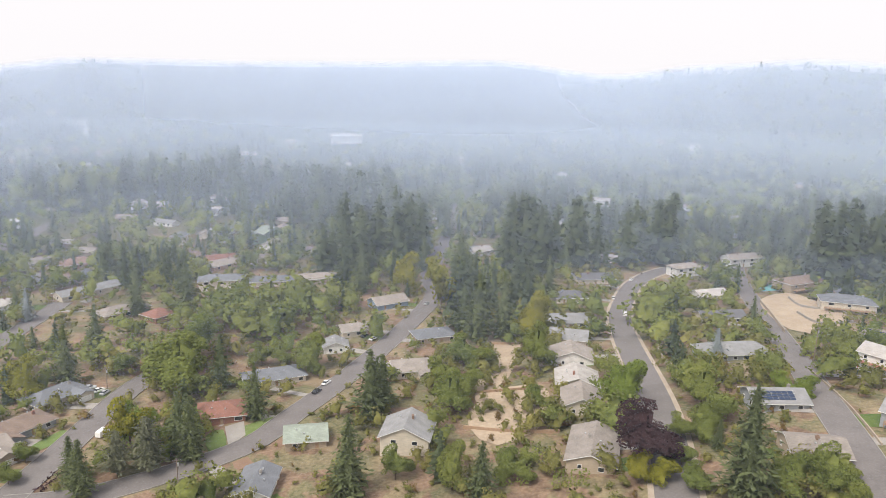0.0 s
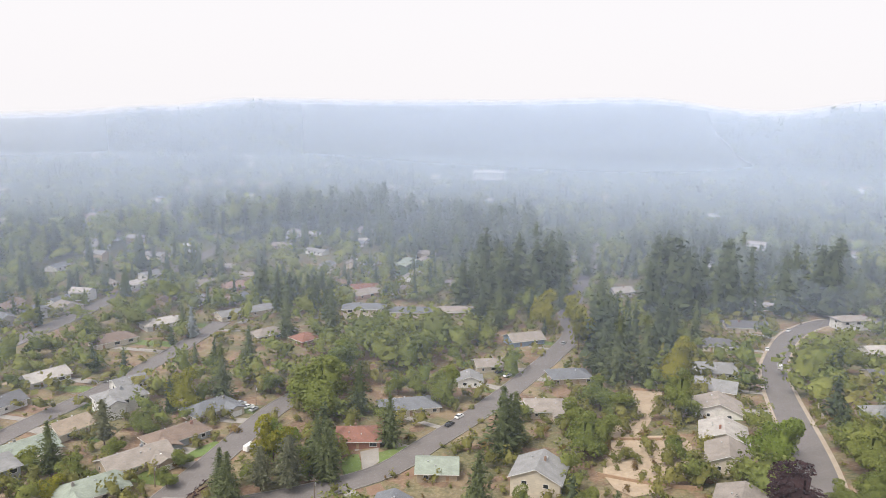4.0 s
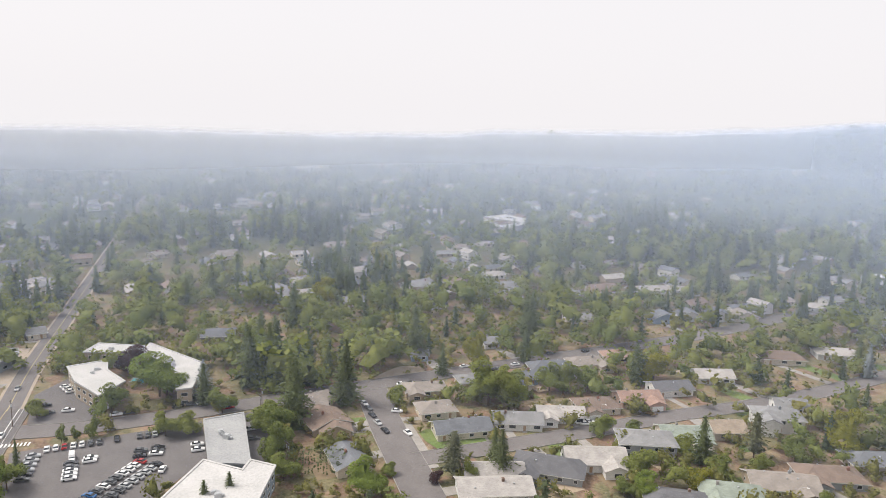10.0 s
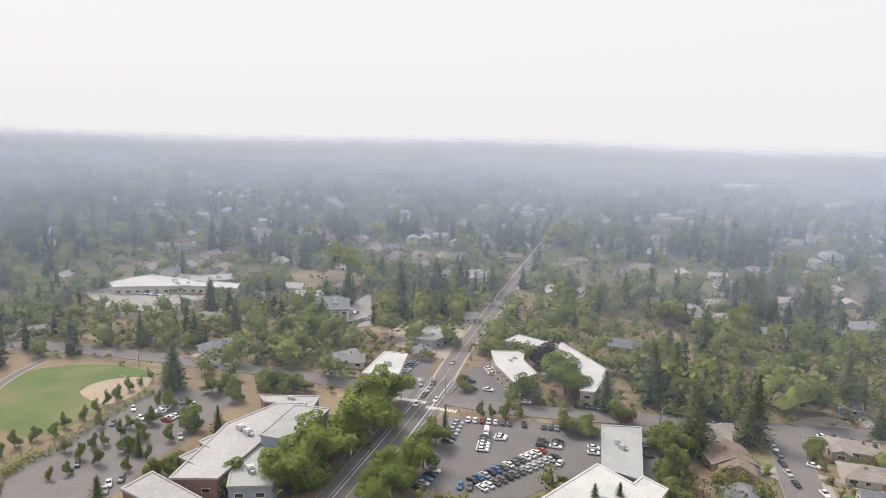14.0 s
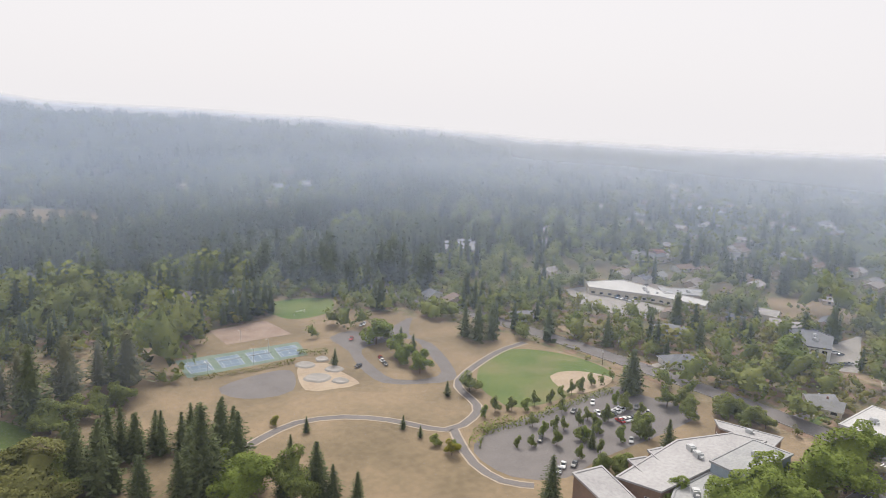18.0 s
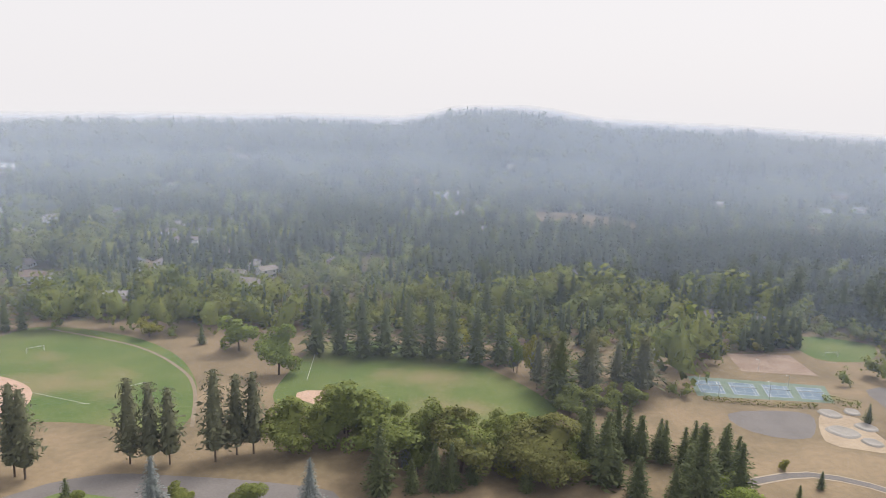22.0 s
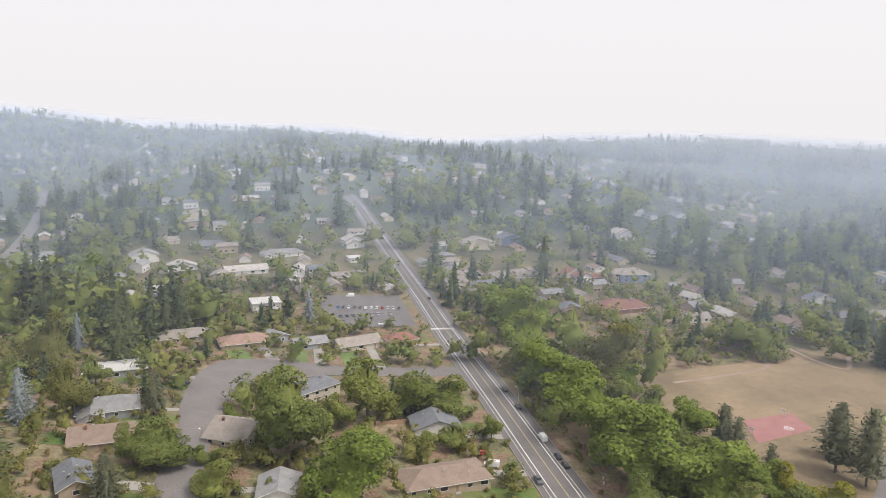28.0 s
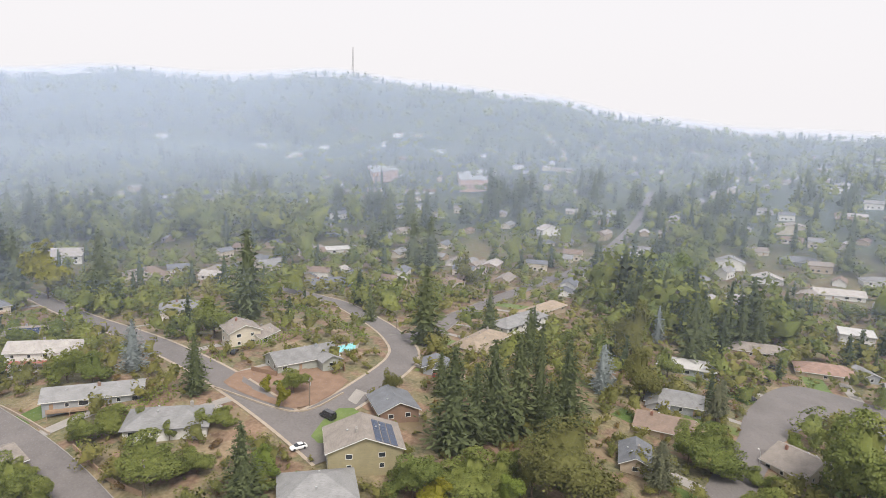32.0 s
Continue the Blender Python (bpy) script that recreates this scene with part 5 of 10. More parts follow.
house(-362.5, 333.3, 84, 17.0, 11.0, 1, "gable", "pale", "white")
house(-407.9, 522.9, 84, 21.0, 11.0, 1, "gable", "pale", "white")
house(-241.2, 71.5, 187, 14.0, 14.8, 1, "gable", "brown", "tan")
house(-260.9, 71.2, 105, 14.6, 11.0, 1, "gable", "taupe", "tan")
house(-397.5, -66.4, 115, 8.9, 9.0, 1, "gable", "slate", "slatewall")
house(-395.9, -32.5, 105, 8.0, 9.0, 1, "gable", "grey", "cream")
house(-513.3, -42.4, 124, 14.1, 11.0, 1, "gable", "pale", "white")
house(-511.9, -29.0, 125, 17.0, 11.0, 1, "gable", "pale", "white")
house(-568.0, 86.4, 122, 18.1, 11.0, 1, "gable", "taupe", "cream")
house(-465.4, 119.2, 111, 15.9, 10.0, 1, "gable", "taupe", "cream")
house(-458.0, 81.0, 119, 11.9, 10.0, 1, "gable", "taupe", "cream")
house(-431.1, 192.5, 106, 21.1, 10.0, 1, "gable", "grey", "white")
house(-588.2, 38.8, 128, 12.8, 11.0, 1, "gable", "taupe", "cream")
house(-617.1, -252.1, 130, 15.3, 11.0, 1, "gable", "grey", "white")
house(-665.4, -218.8, 140, 20.8, 11.0, 1, "gable", "pale", "white")
house(-566.6, -296.2, 126, 13.3, 11.0, 2, "flat", "rust", "pink")
house(-327.8, -50.2, 191, 10.0, 9.3, 1, "gable", "slate", "tan")
house(-310.2, -80.1, 100, 10.6, 10.0, 1, "gable", "grey", "cream")
house(-316.6, -145.1, 123, 14.3, 11.0, 1, "hip", "slate", "white")
house(-362.3, -174.3, 112, 10.0, 10.0, 1, "gable", "grey", "slatewall")
house(-316.2, -149.0, 147, 16.1, 11.0, 1, "hip", "slate", "white")
house(-361.5, -179.1, 146, 12.1, 11.0, 1, "hip", "grey", "slatewall")
house(-317.7, -248.0, 152, 10.4, 10.0, 1, "gable", "grey", "white")
house(-310.4, -314.6, 251, 10.0, 11.5, 1, "gable", "slate", "white")
house(-311.4, -295.6, 239, 10.0, 15.0, 1, "gable", "brown", "tan")
house(-336.9, -299.2, 237, 10.0, 8.0, 1, "gable", "grey", "tan")
house(-514.1, -382.1, 164, 19.1, 11.0, 1, "gable", "grey", "white")
house(-479.9, -48.8, 141, 14.5, 10.0, 1, "gable", "grey", "white")
house(-516.0, -33.2, 140, 19.7, 10.0, 1, "gable", "slate", "cream")
house(-313.6, -85.2, 136, 12.0, 10.0, 1, "gable", "grey", "cream")
house(275.6, -441.2, 248, 26.9, 11.0, 1, "hip", "taupe", "tan")
house(344.2, -401.2, 346, 10.0, 18.3, 1, "gable", "slate", "white")
house(309.1, -380.0, 248, 15.1, 10.0, 1, "gable", "slate", "slatewall")
house(304.7, -408.3, 243, 13.3, 10.0, 1, "gable", "taupe", "cream")
house(291.8, -575.7, 240, 24.9, 10.0, 1, "gable", "pale", "white")
house(183.4, -595.1, 242, 17.2, 10.0, 1, "gable", "pale", "white")
house(165.2, -550.9, 240, 14.3, 10.0, 1, "flat", "pale", "white")
house(101.8, -522.8, 334, 9.0, 16.5, 1, "gable", "pale", "white")
house(483.7, -429.5, 258, 15.4, 10.0, 1, "gable", "taupe", "white")
house(551.6, -389.5, 349, 11.0, 15.1, 2, "gable", "pale", "white")
house(431.9, -313.3, 260, 22.6, 13.0, 2, "hip", "taupe", "blue")
house(366.3, -261.6, 255, 29.1, 14.0, 1, "hip", "rust", "brick")
house(433.7, -271.3, 11, 10.0, 10.5, 2, "gable", "rust", "white")
house(438.1, -288.3, 251, 11.4, 9.0, 1, "gable", "rust", "brick")
house(499.3, -551.9, 263, 21.8, 10.0, 1, "gable", "pale", "white")
house(506.5, -502.2, 264, 14.4, 10.0, 1, "gable", "pale", "white")
house(556.9, -241.9, 346, 13.0, 27.3, 2, "gable", "taupe", "cream")
house(563.3, -275.8, 355, 12.0, 17.9, 2, "gable", "slate", "blue")
house(464.5, -191.1, 262, 23.0, 12.0, 1, "hip", "taupe", "cream")
house(456.0, -228.1, 262, 26.8, 12.0, 1, "hip", "taupe", "cream")
house(417.4, -178.0, 360, 9.0, 8.0, 1, "gable", "taupe", "cream")
house(584.7, -139.0, 8, 10.0, 16.4, 1, "gable", "pale", "white")
house(538.2, -128.6, 271, 9.3, 9.0, 1, "flat", "pale", "white")
house(369.5, -224.5, 347, 9.0, 13.4, 1, "gable", "slate", "tan")
house(229.9, -85.6, 353, 12.0, 16.8, 1, "gable", "slate", "white")
house(190.2, -74.0, 270, 26.9, 13.0, 1, "hip", "brown", "tan")
house(186.4, -23.5, 349, 12.0, 10.8, 1, "gable", "grey", "white")
house(227.4, -15.3, 55, 14.0, 16.5, 1, "gable", "taupe", "cream")
house(265.4, -47.1, 298, 18.5, 11.0, 2, "hip", "slate", "cream")
house(334.3, -81.4, 282, 22.3, 11.0, 1, "gable", "taupe", "cream")
house(336.4, -104.6, 280, 15.6, 11.0, 1, "hip", "rust", "cream")
house(346.4, -27.9, 275, 23.5, 13.0, 1, "hip", "rose", "tan")
house(352.7, -44.1, 30, 11.0, 8.0, 1, "gable", "grey", "slatewall")
house(338.1, -58.3, 279, 15.9, 9.0, 1, "gable", "grey", "slatewall")
house(361.9, 0.1, 276, 27.0, 12.0, 1, "hip", "taupe", "tan")
house(304.7, 26.6, 274, 23.0, 12.0, 1, "flat", "pale", "slatewall")
house(251.7, 24.9, 274, 18.8, 12.0, 1, "hip", "grey", "slatewall")
house(222.8, 24.2, 269, 16.8, 12.0, 1, "gable", "brown", "tan")
house(192.8, 28.1, 11, 13.0, 8.0, 1, "gable", "slate", "tan")
house(416.0, -45.9, 272, 15.8, 14.0, 2, "flat", "pale", "white")
house(540.0, -0.6, 9, 11.0, 20.3, 1, "gable", "pale", "white")
house(570.2, 25.9, 10, 12.0, 19.7, 2, "gable", "grey", "white")
house(708.1, -17.8, 5, 14.0, 29.0, 2, "gable", "taupe", "cream")
house(579.3, 91.4, 280, 19.9, 11.0, 2, "hip", "grey", "white")
house(605.9, -22.3, 275, 27.9, 12.0, 1, "hip", "slate", "slatewall")
house(627.5, 10.2, 286, 17.3, 12.0, 1, "gable", "taupe", "cream")
house(568.6, -76.3, 281, 32.0, 12.0, 1, "hip", "grey", "white")
house(519.8, -43.8, 278, 30.1, 12.0, 1, "gable", "pale", "white")
house(588.3, -138.9, 14, 11.0, 18.3, 2, "gable", "pale", "white")
house(540.4, -129.1, 286, 10.2, 9.0, 1, "flat", "pale", "white")
house(557.2, -240.6, 7, 12.0, 30.9, 2, "gable", "taupe", "cream")
house(565.1, -274.4, 4, 11.0, 20.1, 2, "gable", "slate", "cream")
house(470.6, -194.3, 276, 27.5, 12.0, 1, "hip", "taupe", "tan")
house(462.7, -229.7, 276, 31.7, 12.0, 1, "hip", "taupe", "tan")
house(486.1, -111.4, 278, 25.5, 11.0, 1, "gable", "taupe", "cream")
house(488.2, -128.0, 288, 9.7, 9.0, 1, "hip", "rust", "cream")
house(443.6, -269.1, 6, 10.0, 18.2, 2, "gable", "rust", "cream")
house(437.2, -311.0, 270, 28.7, 13.0, 2, "hip", "taupe", "cream")
house(364.1, -254.7, 272, 32.0, 16.0, 1, "hip", "rust", "brick")
house(555.9, -386.4, 4, 11.0, 19.6, 2, "gable", "pale", "white")
house(892.3, -61.7, 9, 11.0, 16.8, 1, "gable", "pale", "white")
house(778.0, 9.2, 284, 18.4, 12.0, 1, "hip", "grey", "white")
house(-15, -936, 20, 20, 11, 2, "gable", "taupe", "white")
house(-73, -822, 75, 16, 10, 2, "gable", "taupe", "white")
house(-100, -880, 10, 18, 11, 2, "gable", "taupe", "cream")
house(-150, -905, 15, 20, 10, 1, "hip", "taupe", "white")
house(179, -605, 10, 18, 10, 2, "gable", "taupe", "white")
house(136, -553, 80, 15, 10, 2, "gable", "taupe", "white")
house(294, -597, 30, 18, 10, 2, "hip", "taupe", "white")
house(333, -700, 60, 16, 10, 2, "gable", "taupe", "white")
house(92, -497, 40, 13, 9, 2, "gable", "taupe", "white")
house(650.1, -572.0, 284, 32.0, 12.0, 1, "hip", "taupe", "cream")
house(486.7, -426.9, 3, 11.0, 15.7, 1, "gable", "pale", "white")
house(159.7, 229.2, 306, 26.0, 11.0, 2, "gable", "pale", "white", "deck red")
house(135.8, 176.2, 315, 26.5, 11.0, 1, "gable", "grey", "slatewall", "deck")
house(130.9, 141.5, 307, 20.8, 13.0, 1, "hip", "grey", "white")
house(185.2, 137.8, 330, 21.2, 11.0, 1, "gable", "grey", "sagewall")
house(196.4, 173.5, 58, 11.0, 11.3, 2, "gable", "taupe", "cream")
house(201.7, 168.9, 4, 10.8, 8.0, 1, "gable", "taupe", "cream")
house(235.3, 242.7, 315, 18.4, 13.0, 2, "hip", "grey", "cream", "deck white")
house(315.4, 354.6, 5, 10.0, 29.4, 2, "gable", "brown", "cream")
house(350.7, 363.7, 322, 13.4, 9.0, 1, "gable", "slate", "white")
house(360.4, 247.2, 318, 26.3, 12.0, 1, "hip", "slate", "bluewall")
house(144.4, 88.6, 37, 14.0, 18.5, 2, "gable", "taupe", "olive", "solar")
house(170.6, 94.4, 45, 13.0, 11.4, 1, "gable", "slate", "brown")
house(125.5, 89.4, 308, 17.2, 14.0, 1, "hip", "grey", "white")
house(190.0, 283.9, 313, 21.4, 12.0, 1, "hip", "taupe", "brick", "solar")
house(307.2, 103.3, 343, 32.0, 11.0, 2, "hip", "grey", "white")
house(256.1, 101.6, 352, 25.8, 12.0, 1, "hip", "tan", "tan")
house(365.6, 109.7, 344, 32.0, 11.0, 1, "hip", "tan", "tan")
house(406.2, 184.7, 336, 15.5, 12.0, 1, "hip", "brown", "cream")
house(466.6, 311.5, 318, 31.5, 14.0, 1, "flat", "pale", "white")
house(526.5, 352.6, 315, 17.8, 12.0, 1, "gable", "grey", "bluewall")
house(335.3, 453.7, 310, 23.3, 25.0, 2, "gable", "pale", "white")
house(564.6, 96.2, 44, 12.0, 25.7, 2, "gable", "grey", "white")
house(624.1, 185.6, 55, 10.0, 20.8, 2, "gable", "pale", "white")
house(577.6, 178.6, 321, 23.9, 10.0, 1, "hip", "slate", "cream")
house(733.9, 157.4, 305, 26.3, 12.0, 1, "hip", "grey", "white")
house(209.2, 99.4, 24, 9.0, 8.0, 1, "gable", "slate", "slatewall")
house(179.4, 269.1, 112, 16.0, 10.0, 1, "gable", "slate", "brick", "solar")



tree("fir", -23.5, 169.8, 25.3, 17.8)
tree("fir", -23.0, 218.7, 25.7, 18.6)
tree("fir", -62.3, 222.1, 19.7, 9.2)
tree("fir", -80.0, 199.6, 20.6, 13.6)
tree("yel", -96.0, 201.4, 18.9, 12.0)
tree("fir", -103.8, 180.9, 15.6, 11.4)
tree("pine", -92.5, 185.0, 15.0, 9.4)
tree("pine", -84.3, 187.2, 18.2, 13.1)
tree("dec", -96.2, 244.5, 20.9, 24.0)
tree("fir", -82.3, 248.6, 21.7, 20.5)
tree("dec", -100.4, 275.3, 15.9, 22.6)
tree("fir", 16.4, 298.6, 32.3, 20.3)
tree("fir", 28.1, 302.7, 31.2, 20.6)
tree("yel", -19.5, 379.9, 24.5, 14.2)
tree("yel", -0.3, 349.4, 29.9, 14.1)
tree("yel", 41.8, 300.9, 22.9, 15.4)
tree("dec", 37.7, 258.5, 18.1, 11.2)
tree("fir", 11.5, 435.3, 27.2, 16.2)
tree("lime", 57.8, 206.7, 19.3, 14.2)
tree("purple", 56.0, 174.3, 13.8, 17.4)
tree("yel", 54.7, 163.9, 7.3, 11.1)
tree("fir", 73.5, 152.3, 29.9, 19.3)
tree("dec", 84.0, 150.9, 12.7, 9.4)
tree("dec", 89.6, 149.0, 10.9, 8.6)
tree("fir", 11.4, 164.4, 16.9, 10.1)
tree("dec", 4.1, 170.4, 15.4, 8.0)
tree("spruce", 103.8, 251.8, 14.6, 8.8)
tree("fir", 145.4, 316.0, 15.5, 9.3)
tree("dec", 75.1, 333.6, 14.2, 17.8)
tree("dec", 119.7, 333.9, 18.2, 19.2)
tree("dec", 99.5, 321.7, 18.4, 24.0)
tree("fir", 281.9, 494.8, 35.4, 24.0)
tree("fir", 301.4, 574.9, 42.0, 24.0)
tree("fir", 313.7, 554.4, 42.0, 24.0)
tree("fir", 337.5, 556.5, 42.0, 24.0)
tree("fir", 219.5, 472.2, 30.0, 22.1)
tree("fir", 236.9, 476.4, 32.4, 22.6)
tree("fir", 171.1, 478.4, 29.2, 21.6)
tree("fir", 134.0, 486.6, 42.0, 21.5)
tree("fir", 110.4, 529.7, 42.0, 22.9)
tree("fir", 66.7, 525.6, 37.7, 23.8)
tree("fir", 39.8, 453.7, 33.6, 24.0)
tree("fir", 77.5, 433.3, 25.3, 19.9)
tree("fir", -36.8, 533.7, 42.0, 24.0)
tree("fir", -52.3, 443.5, 40.5, 24.0)
tree("fir", -75.0, 472.2, 27.5, 24.0)
tree("fir", -92.9, 507.1, 33.1, 24.0)
tree("fir", -83.7, 624.1, 42.0, 24.0)
tree("fir", -118.4, 648.7, 42.0, 24.0)
tree("fir", -49.2, 576.9, 42.0, 23.5)
tree("fir", -137.5, 615.9, 42.0, 24.0)
tree("fir", -19.5, 535.8, 34.9, 21.9)
tree("fir", -44.8, 379.9, 28.2, 19.1)
tree("dec", -58.1, 328.7, 20.0, 16.9)
tree("dec", -70.8, 336.9, 23.3, 17.3)
tree("dec", -76.9, 304.0, 15.9, 18.6)
tree("dec", -85.0, 295.8, 17.0, 20.9)
tree("dec", -109.6, 334.7, 15.9, 20.7)
tree("fir", -68.0, 427.1, 28.7, 21.4)
tree("dec", -31.9, 416.8, 17.6, 13.8)
tree("dec", 9.4, 266.0, 11.6, 13.8)
tree("dec", 15.8, 258.1, 11.0, 11.2)
tree("dec", 3.6, 221.3, 14.1, 11.8)
tree("dec", 0.5, 243.5, 10.4, 12.8)
tree("dec", 10.7, 235.7, 9.3, 10.3)
tree("dec", -69.0, 271.2, 9.1, 14.4)
tree("dec", -51.3, 263.3, 16.5, 12.8)
tree("fir", -11.8, 433.2, 23.5, 16.1)
tree("dec", 65.5, 223.0, 7.9, 6.1)
tree("dec", 32.2, 221.9, 5.4, 7.9)
tree("dec", 22.3, 179.2, 5.6, 10.0)
tree("dec", 20.7, 170.9, 6.0, 9.6)
tree("dec", 82.7, 207.5, 13.0, 11.6)
tree("dec", 69.2, 184.9, 6.7, 8.8)
tree("dec", 75.7, 183.1, 8.3, 7.0)
tree("dec", 64.1, 158.2, 7.2, 7.8)
tree("dec", 64.6, 170.4, 5.6, 7.4)
tree("dec", 102.0, 295.6, 9.8, 15.8)
tree("dec", 87.0, 295.5, 12.8, 13.0)
tree("dec", 117.7, 238.1, 6.8, 10.1)
tree("lime", 113.0, 210.3, 6.6, 12.3)
tree("dec", 80.3, 191.2, 8.0, 10.9)
tree("fir", 104.7, 443.6, 22.1, 18.7)
tree("fir", 161.6, 498.9, 28.6, 21.4)
tree("fir", 216.1, 523.5, 25.6, 23.0)
tree("fir", 183.1, 468.1, 22.9, 18.5)
tree("dec", 161.3, 250.6, 10.8, 15.0)
tree("dec", 152.9, 250.5, 8.5, 12.3)
tree("fir", 316.8, 498.9, 42.0, 24.0)
tree("dec", 274.0, 511.2, 16.6, 24.0)
tree("yel", 292.1, 464.0, 22.7, 24.0)
tree("dec", 89.8, 509.1, 16.6, 21.1)
tree("fir", 60.2, 386.3, 22.6, 17.8)
tree("fir", 89.0, 457.9, 26.4, 19.1)
tree("dec", 30.9, 587.2, 28.6, 23.9)
tree("dec", 27.3, 371.9, 19.0, 18.6)
tree("fir", 10.5, 312.7, 24.1, 15.9)
tree("fir", 2.4, 537.9, 33.0, 19.7)
tree("fir", -207.0, 328.4, 16.6, 12.9)
tree("fir", -174.2, 285.3, 10.9, 12.7)
tree("dec", -137.9, 275.1, 9.2, 13.1)
tree("dec", -207.9, 377.7, 10.9, 21.3)
tree("yel", -14.6, 196.4, 7.6, 9.9)
tree("dec", -11.6, 178.2, 10.3, 8.3)
tree("fir", 76.6, 176.9, 9.1, 8.6)
tree("dec", 135.4, 282.0, 8.2, 10.5)
tree("dec", 45.1, 339.4, 8.7, 11.5)
tree("dec", 65.0, 339.6, 8.5, 11.6)
tree("dec", 173.9, 415.0, 11.9, 16.6)
tree("dec", 164.2, 421.1, 8.5, 18.6)
tree("yel", -4.2, 406.6, 15.4, 13.5)
tree("fir", 50.3, 533.8, 24.0, 19.7)
tree("fir", -81.9, 804.8, 35.2, 24.0)
tree("fir", -281.8, 767.8, 39.6, 24.0)
tree("fir", -254.2, 819.2, 37.8, 24.0)
tree("fir", -258.4, 771.9, 41.7, 24.0)
tree("fir", 8.3, 776.1, 24.9, 24.0)
tree("fir", -119.7, 798.6, 36.7, 24.0)
tree("fir", -163.4, 181.2, 18.3, 14.0)
tree("dec", -164.4, 155.2, 10.6, 11.1)
tree("lime", -152.7, 147.8, 9.0, 9.6)
tree("dec", -145.7, 176.8, 8.9, 9.2)
tree("yel", -149.9, 236.8, 16.8, 24.0)
tree("pine", -159.3, 201.8, 17.5, 9.4)
tree("fir", -140.5, 248.9, 24.9, 9.3)
tree("spruce", -196.8, 320.3, 17.5, 8.8)
tree("fir", -147.6, 286.5, 20.9, 11.5)
tree("fir", -150.3, 333.6, 27.6, 22.0)
tree("fir", -131.7, 350.5, 25.2, 18.7)
tree("fir", -113.2, 335.0, 13.1, 7.4)
tree("fir", -189.2, 114.3, 14.3, 12.9)
tree("fir", -97.9, 174.8, 17.7, 9.5)
tree("yel", -231.1, 221.0, 12.3, 16.3)
tree("fir", -232.2, 211.2, 19.6, 9.6)
tree("lime", -94.8, 204.2, 15.7, 12.1)
tree("fir", -74.3, 194.6, 21.3, 13.6)
tree("fir", -19.5, 224.5, 21.7, 22.0)
tree("dec", -250.5, 268.3, 14.7, 24.0)
tree("dec", -241.3, 372.6, 18.4, 22.7)
tree("fir", -307.3, 201.1, 25.8, 12.9)
tree("dec", -342.4, 246.9, 14.9, 21.6)
tree("dec", -235.3, 138.0, 15.1, 20.1)
tree("dec", -239.9, 151.7, 12.0, 14.6)
tree("dec", -273.5, 184.6, 13.3, 16.7)
tree("dec", -309.4, 179.1, 14.0, 18.0)
tree("dec", -151.5, 212.9, 9.7, 9.6)
tree("dec", -286.9, 248.9, 19.5, 24.0)
tree("dec", -284.9, 455.4, 13.8, 17.5)
tree("dec", -121.7, 180.6, 7.0, 5.9)
tree("dec", -150.2, 195.1, 6.1, 7.6)
tree("dec", -154.0, 179.3, 8.1, 8.4)
tree("dec", -235.6, 181.8, 10.8, 17.8)
tree("dec", -239.5, 170.4, 11.2, 12.6)
tree("dec", -233.1, 192.2, 9.3, 15.5)
tree("fir", -274.0, 179.7, 17.5, 11.1)
tree("dec", -228.1, 236.5, 10.5, 11.1)
tree("dec", -248.0, 242.0, 9.7, 17.5)
tree("dec", -245.5, 275.7, 10.7, 18.5)
tree("dec", -155.2, 264.0, 9.2, 15.6)
tree("dec", -172.0, 271.2, 15.2, 10.9)
tree("dec", -194.7, 164.5, 7.4, 8.9)
tree("dec", -189.5, 174.1, 6.1, 6.7)
tree("dec", -232.9, 324.0, 13.1, 19.9)
tree("dec", -241.2, 347.2, 17.7, 17.5)
tree("dec", -219.0, 262.1, 9.5, 17.2)
tree("dec", -170.2, 179.8, 7.3, 8.7)
tree("dec", -124.1, 193.0, 5.5, 7.1)
tree("dec", -183.9, 357.1, 15.0, 16.6)
tree("dec", -129.0, 280.4, 9.3, 10.5)
tree("dec", -124.4, 259.7, 9.7, 9.9)
tree("yel", -150.9, 167.1, 6.5, 8.1)
tree("dec", -111.3, 259.9, 9.6, 12.2)
tree("dec", -192.0, 258.2, 8.3, 13.6)
tree("dec", -154.5, 144.3, 4.8, 11.5)
tree("fir", -139.4, 491.8, 24.7, 23.0)
tree("fir", -98.5, 569.0, 35.5, 23.5)
tree("fir", -102.1, 652.4, 42.0, 24.0)
tree("dec", -94.2, 322.1, 13.6, 19.8)
tree("dec", -107.5, 303.4, 13.4, 16.3)
tree("fir", -254.8, 455.4, 21.5, 12.8)
tree("dec", -204.7, 468.3, 20.9, 18.8)
tree("dec", -286.4, 237.6, 11.7, 18.6)
tree("dec", -283.5, 218.4, 8.3, 12.0)
tree("dec", -215.9, 146.2, 6.2, 6.8)
tree("dec", -321.1, 265.2, 11.0, 17.2)
tree("fir", -404.6, 305.9, 20.9, 16.6)
tree("fir", -464.6, 306.1, 24.0, 22.6)
tree("fir", -499.7, 303.5, 20.6, 23.7)
tree("lime", -188.7, 68.4, 11.7, 12.5)
tree("fir", -181.0, 112.0, 17.9, 11.2)
tree("pine", -187.9, 98.2, 16.6, 11.1)
tree("dec", -183.0, 101.7, 10.0, 7.6)
tree("fir", -290.0, 61.9, 28.7, 23.3)
tree("fir", -259.6, 63.0, 22.7, 16.7)
tree("fir", -257.4, 83.8, 22.5, 14.5)
tree("fir", -277.8, 33.1, 17.9, 14.9)
tree("lime", -293.3, 17.9, 14.4, 20.1)
tree("fir", -290.9, 53.5, 27.3, 15.7)
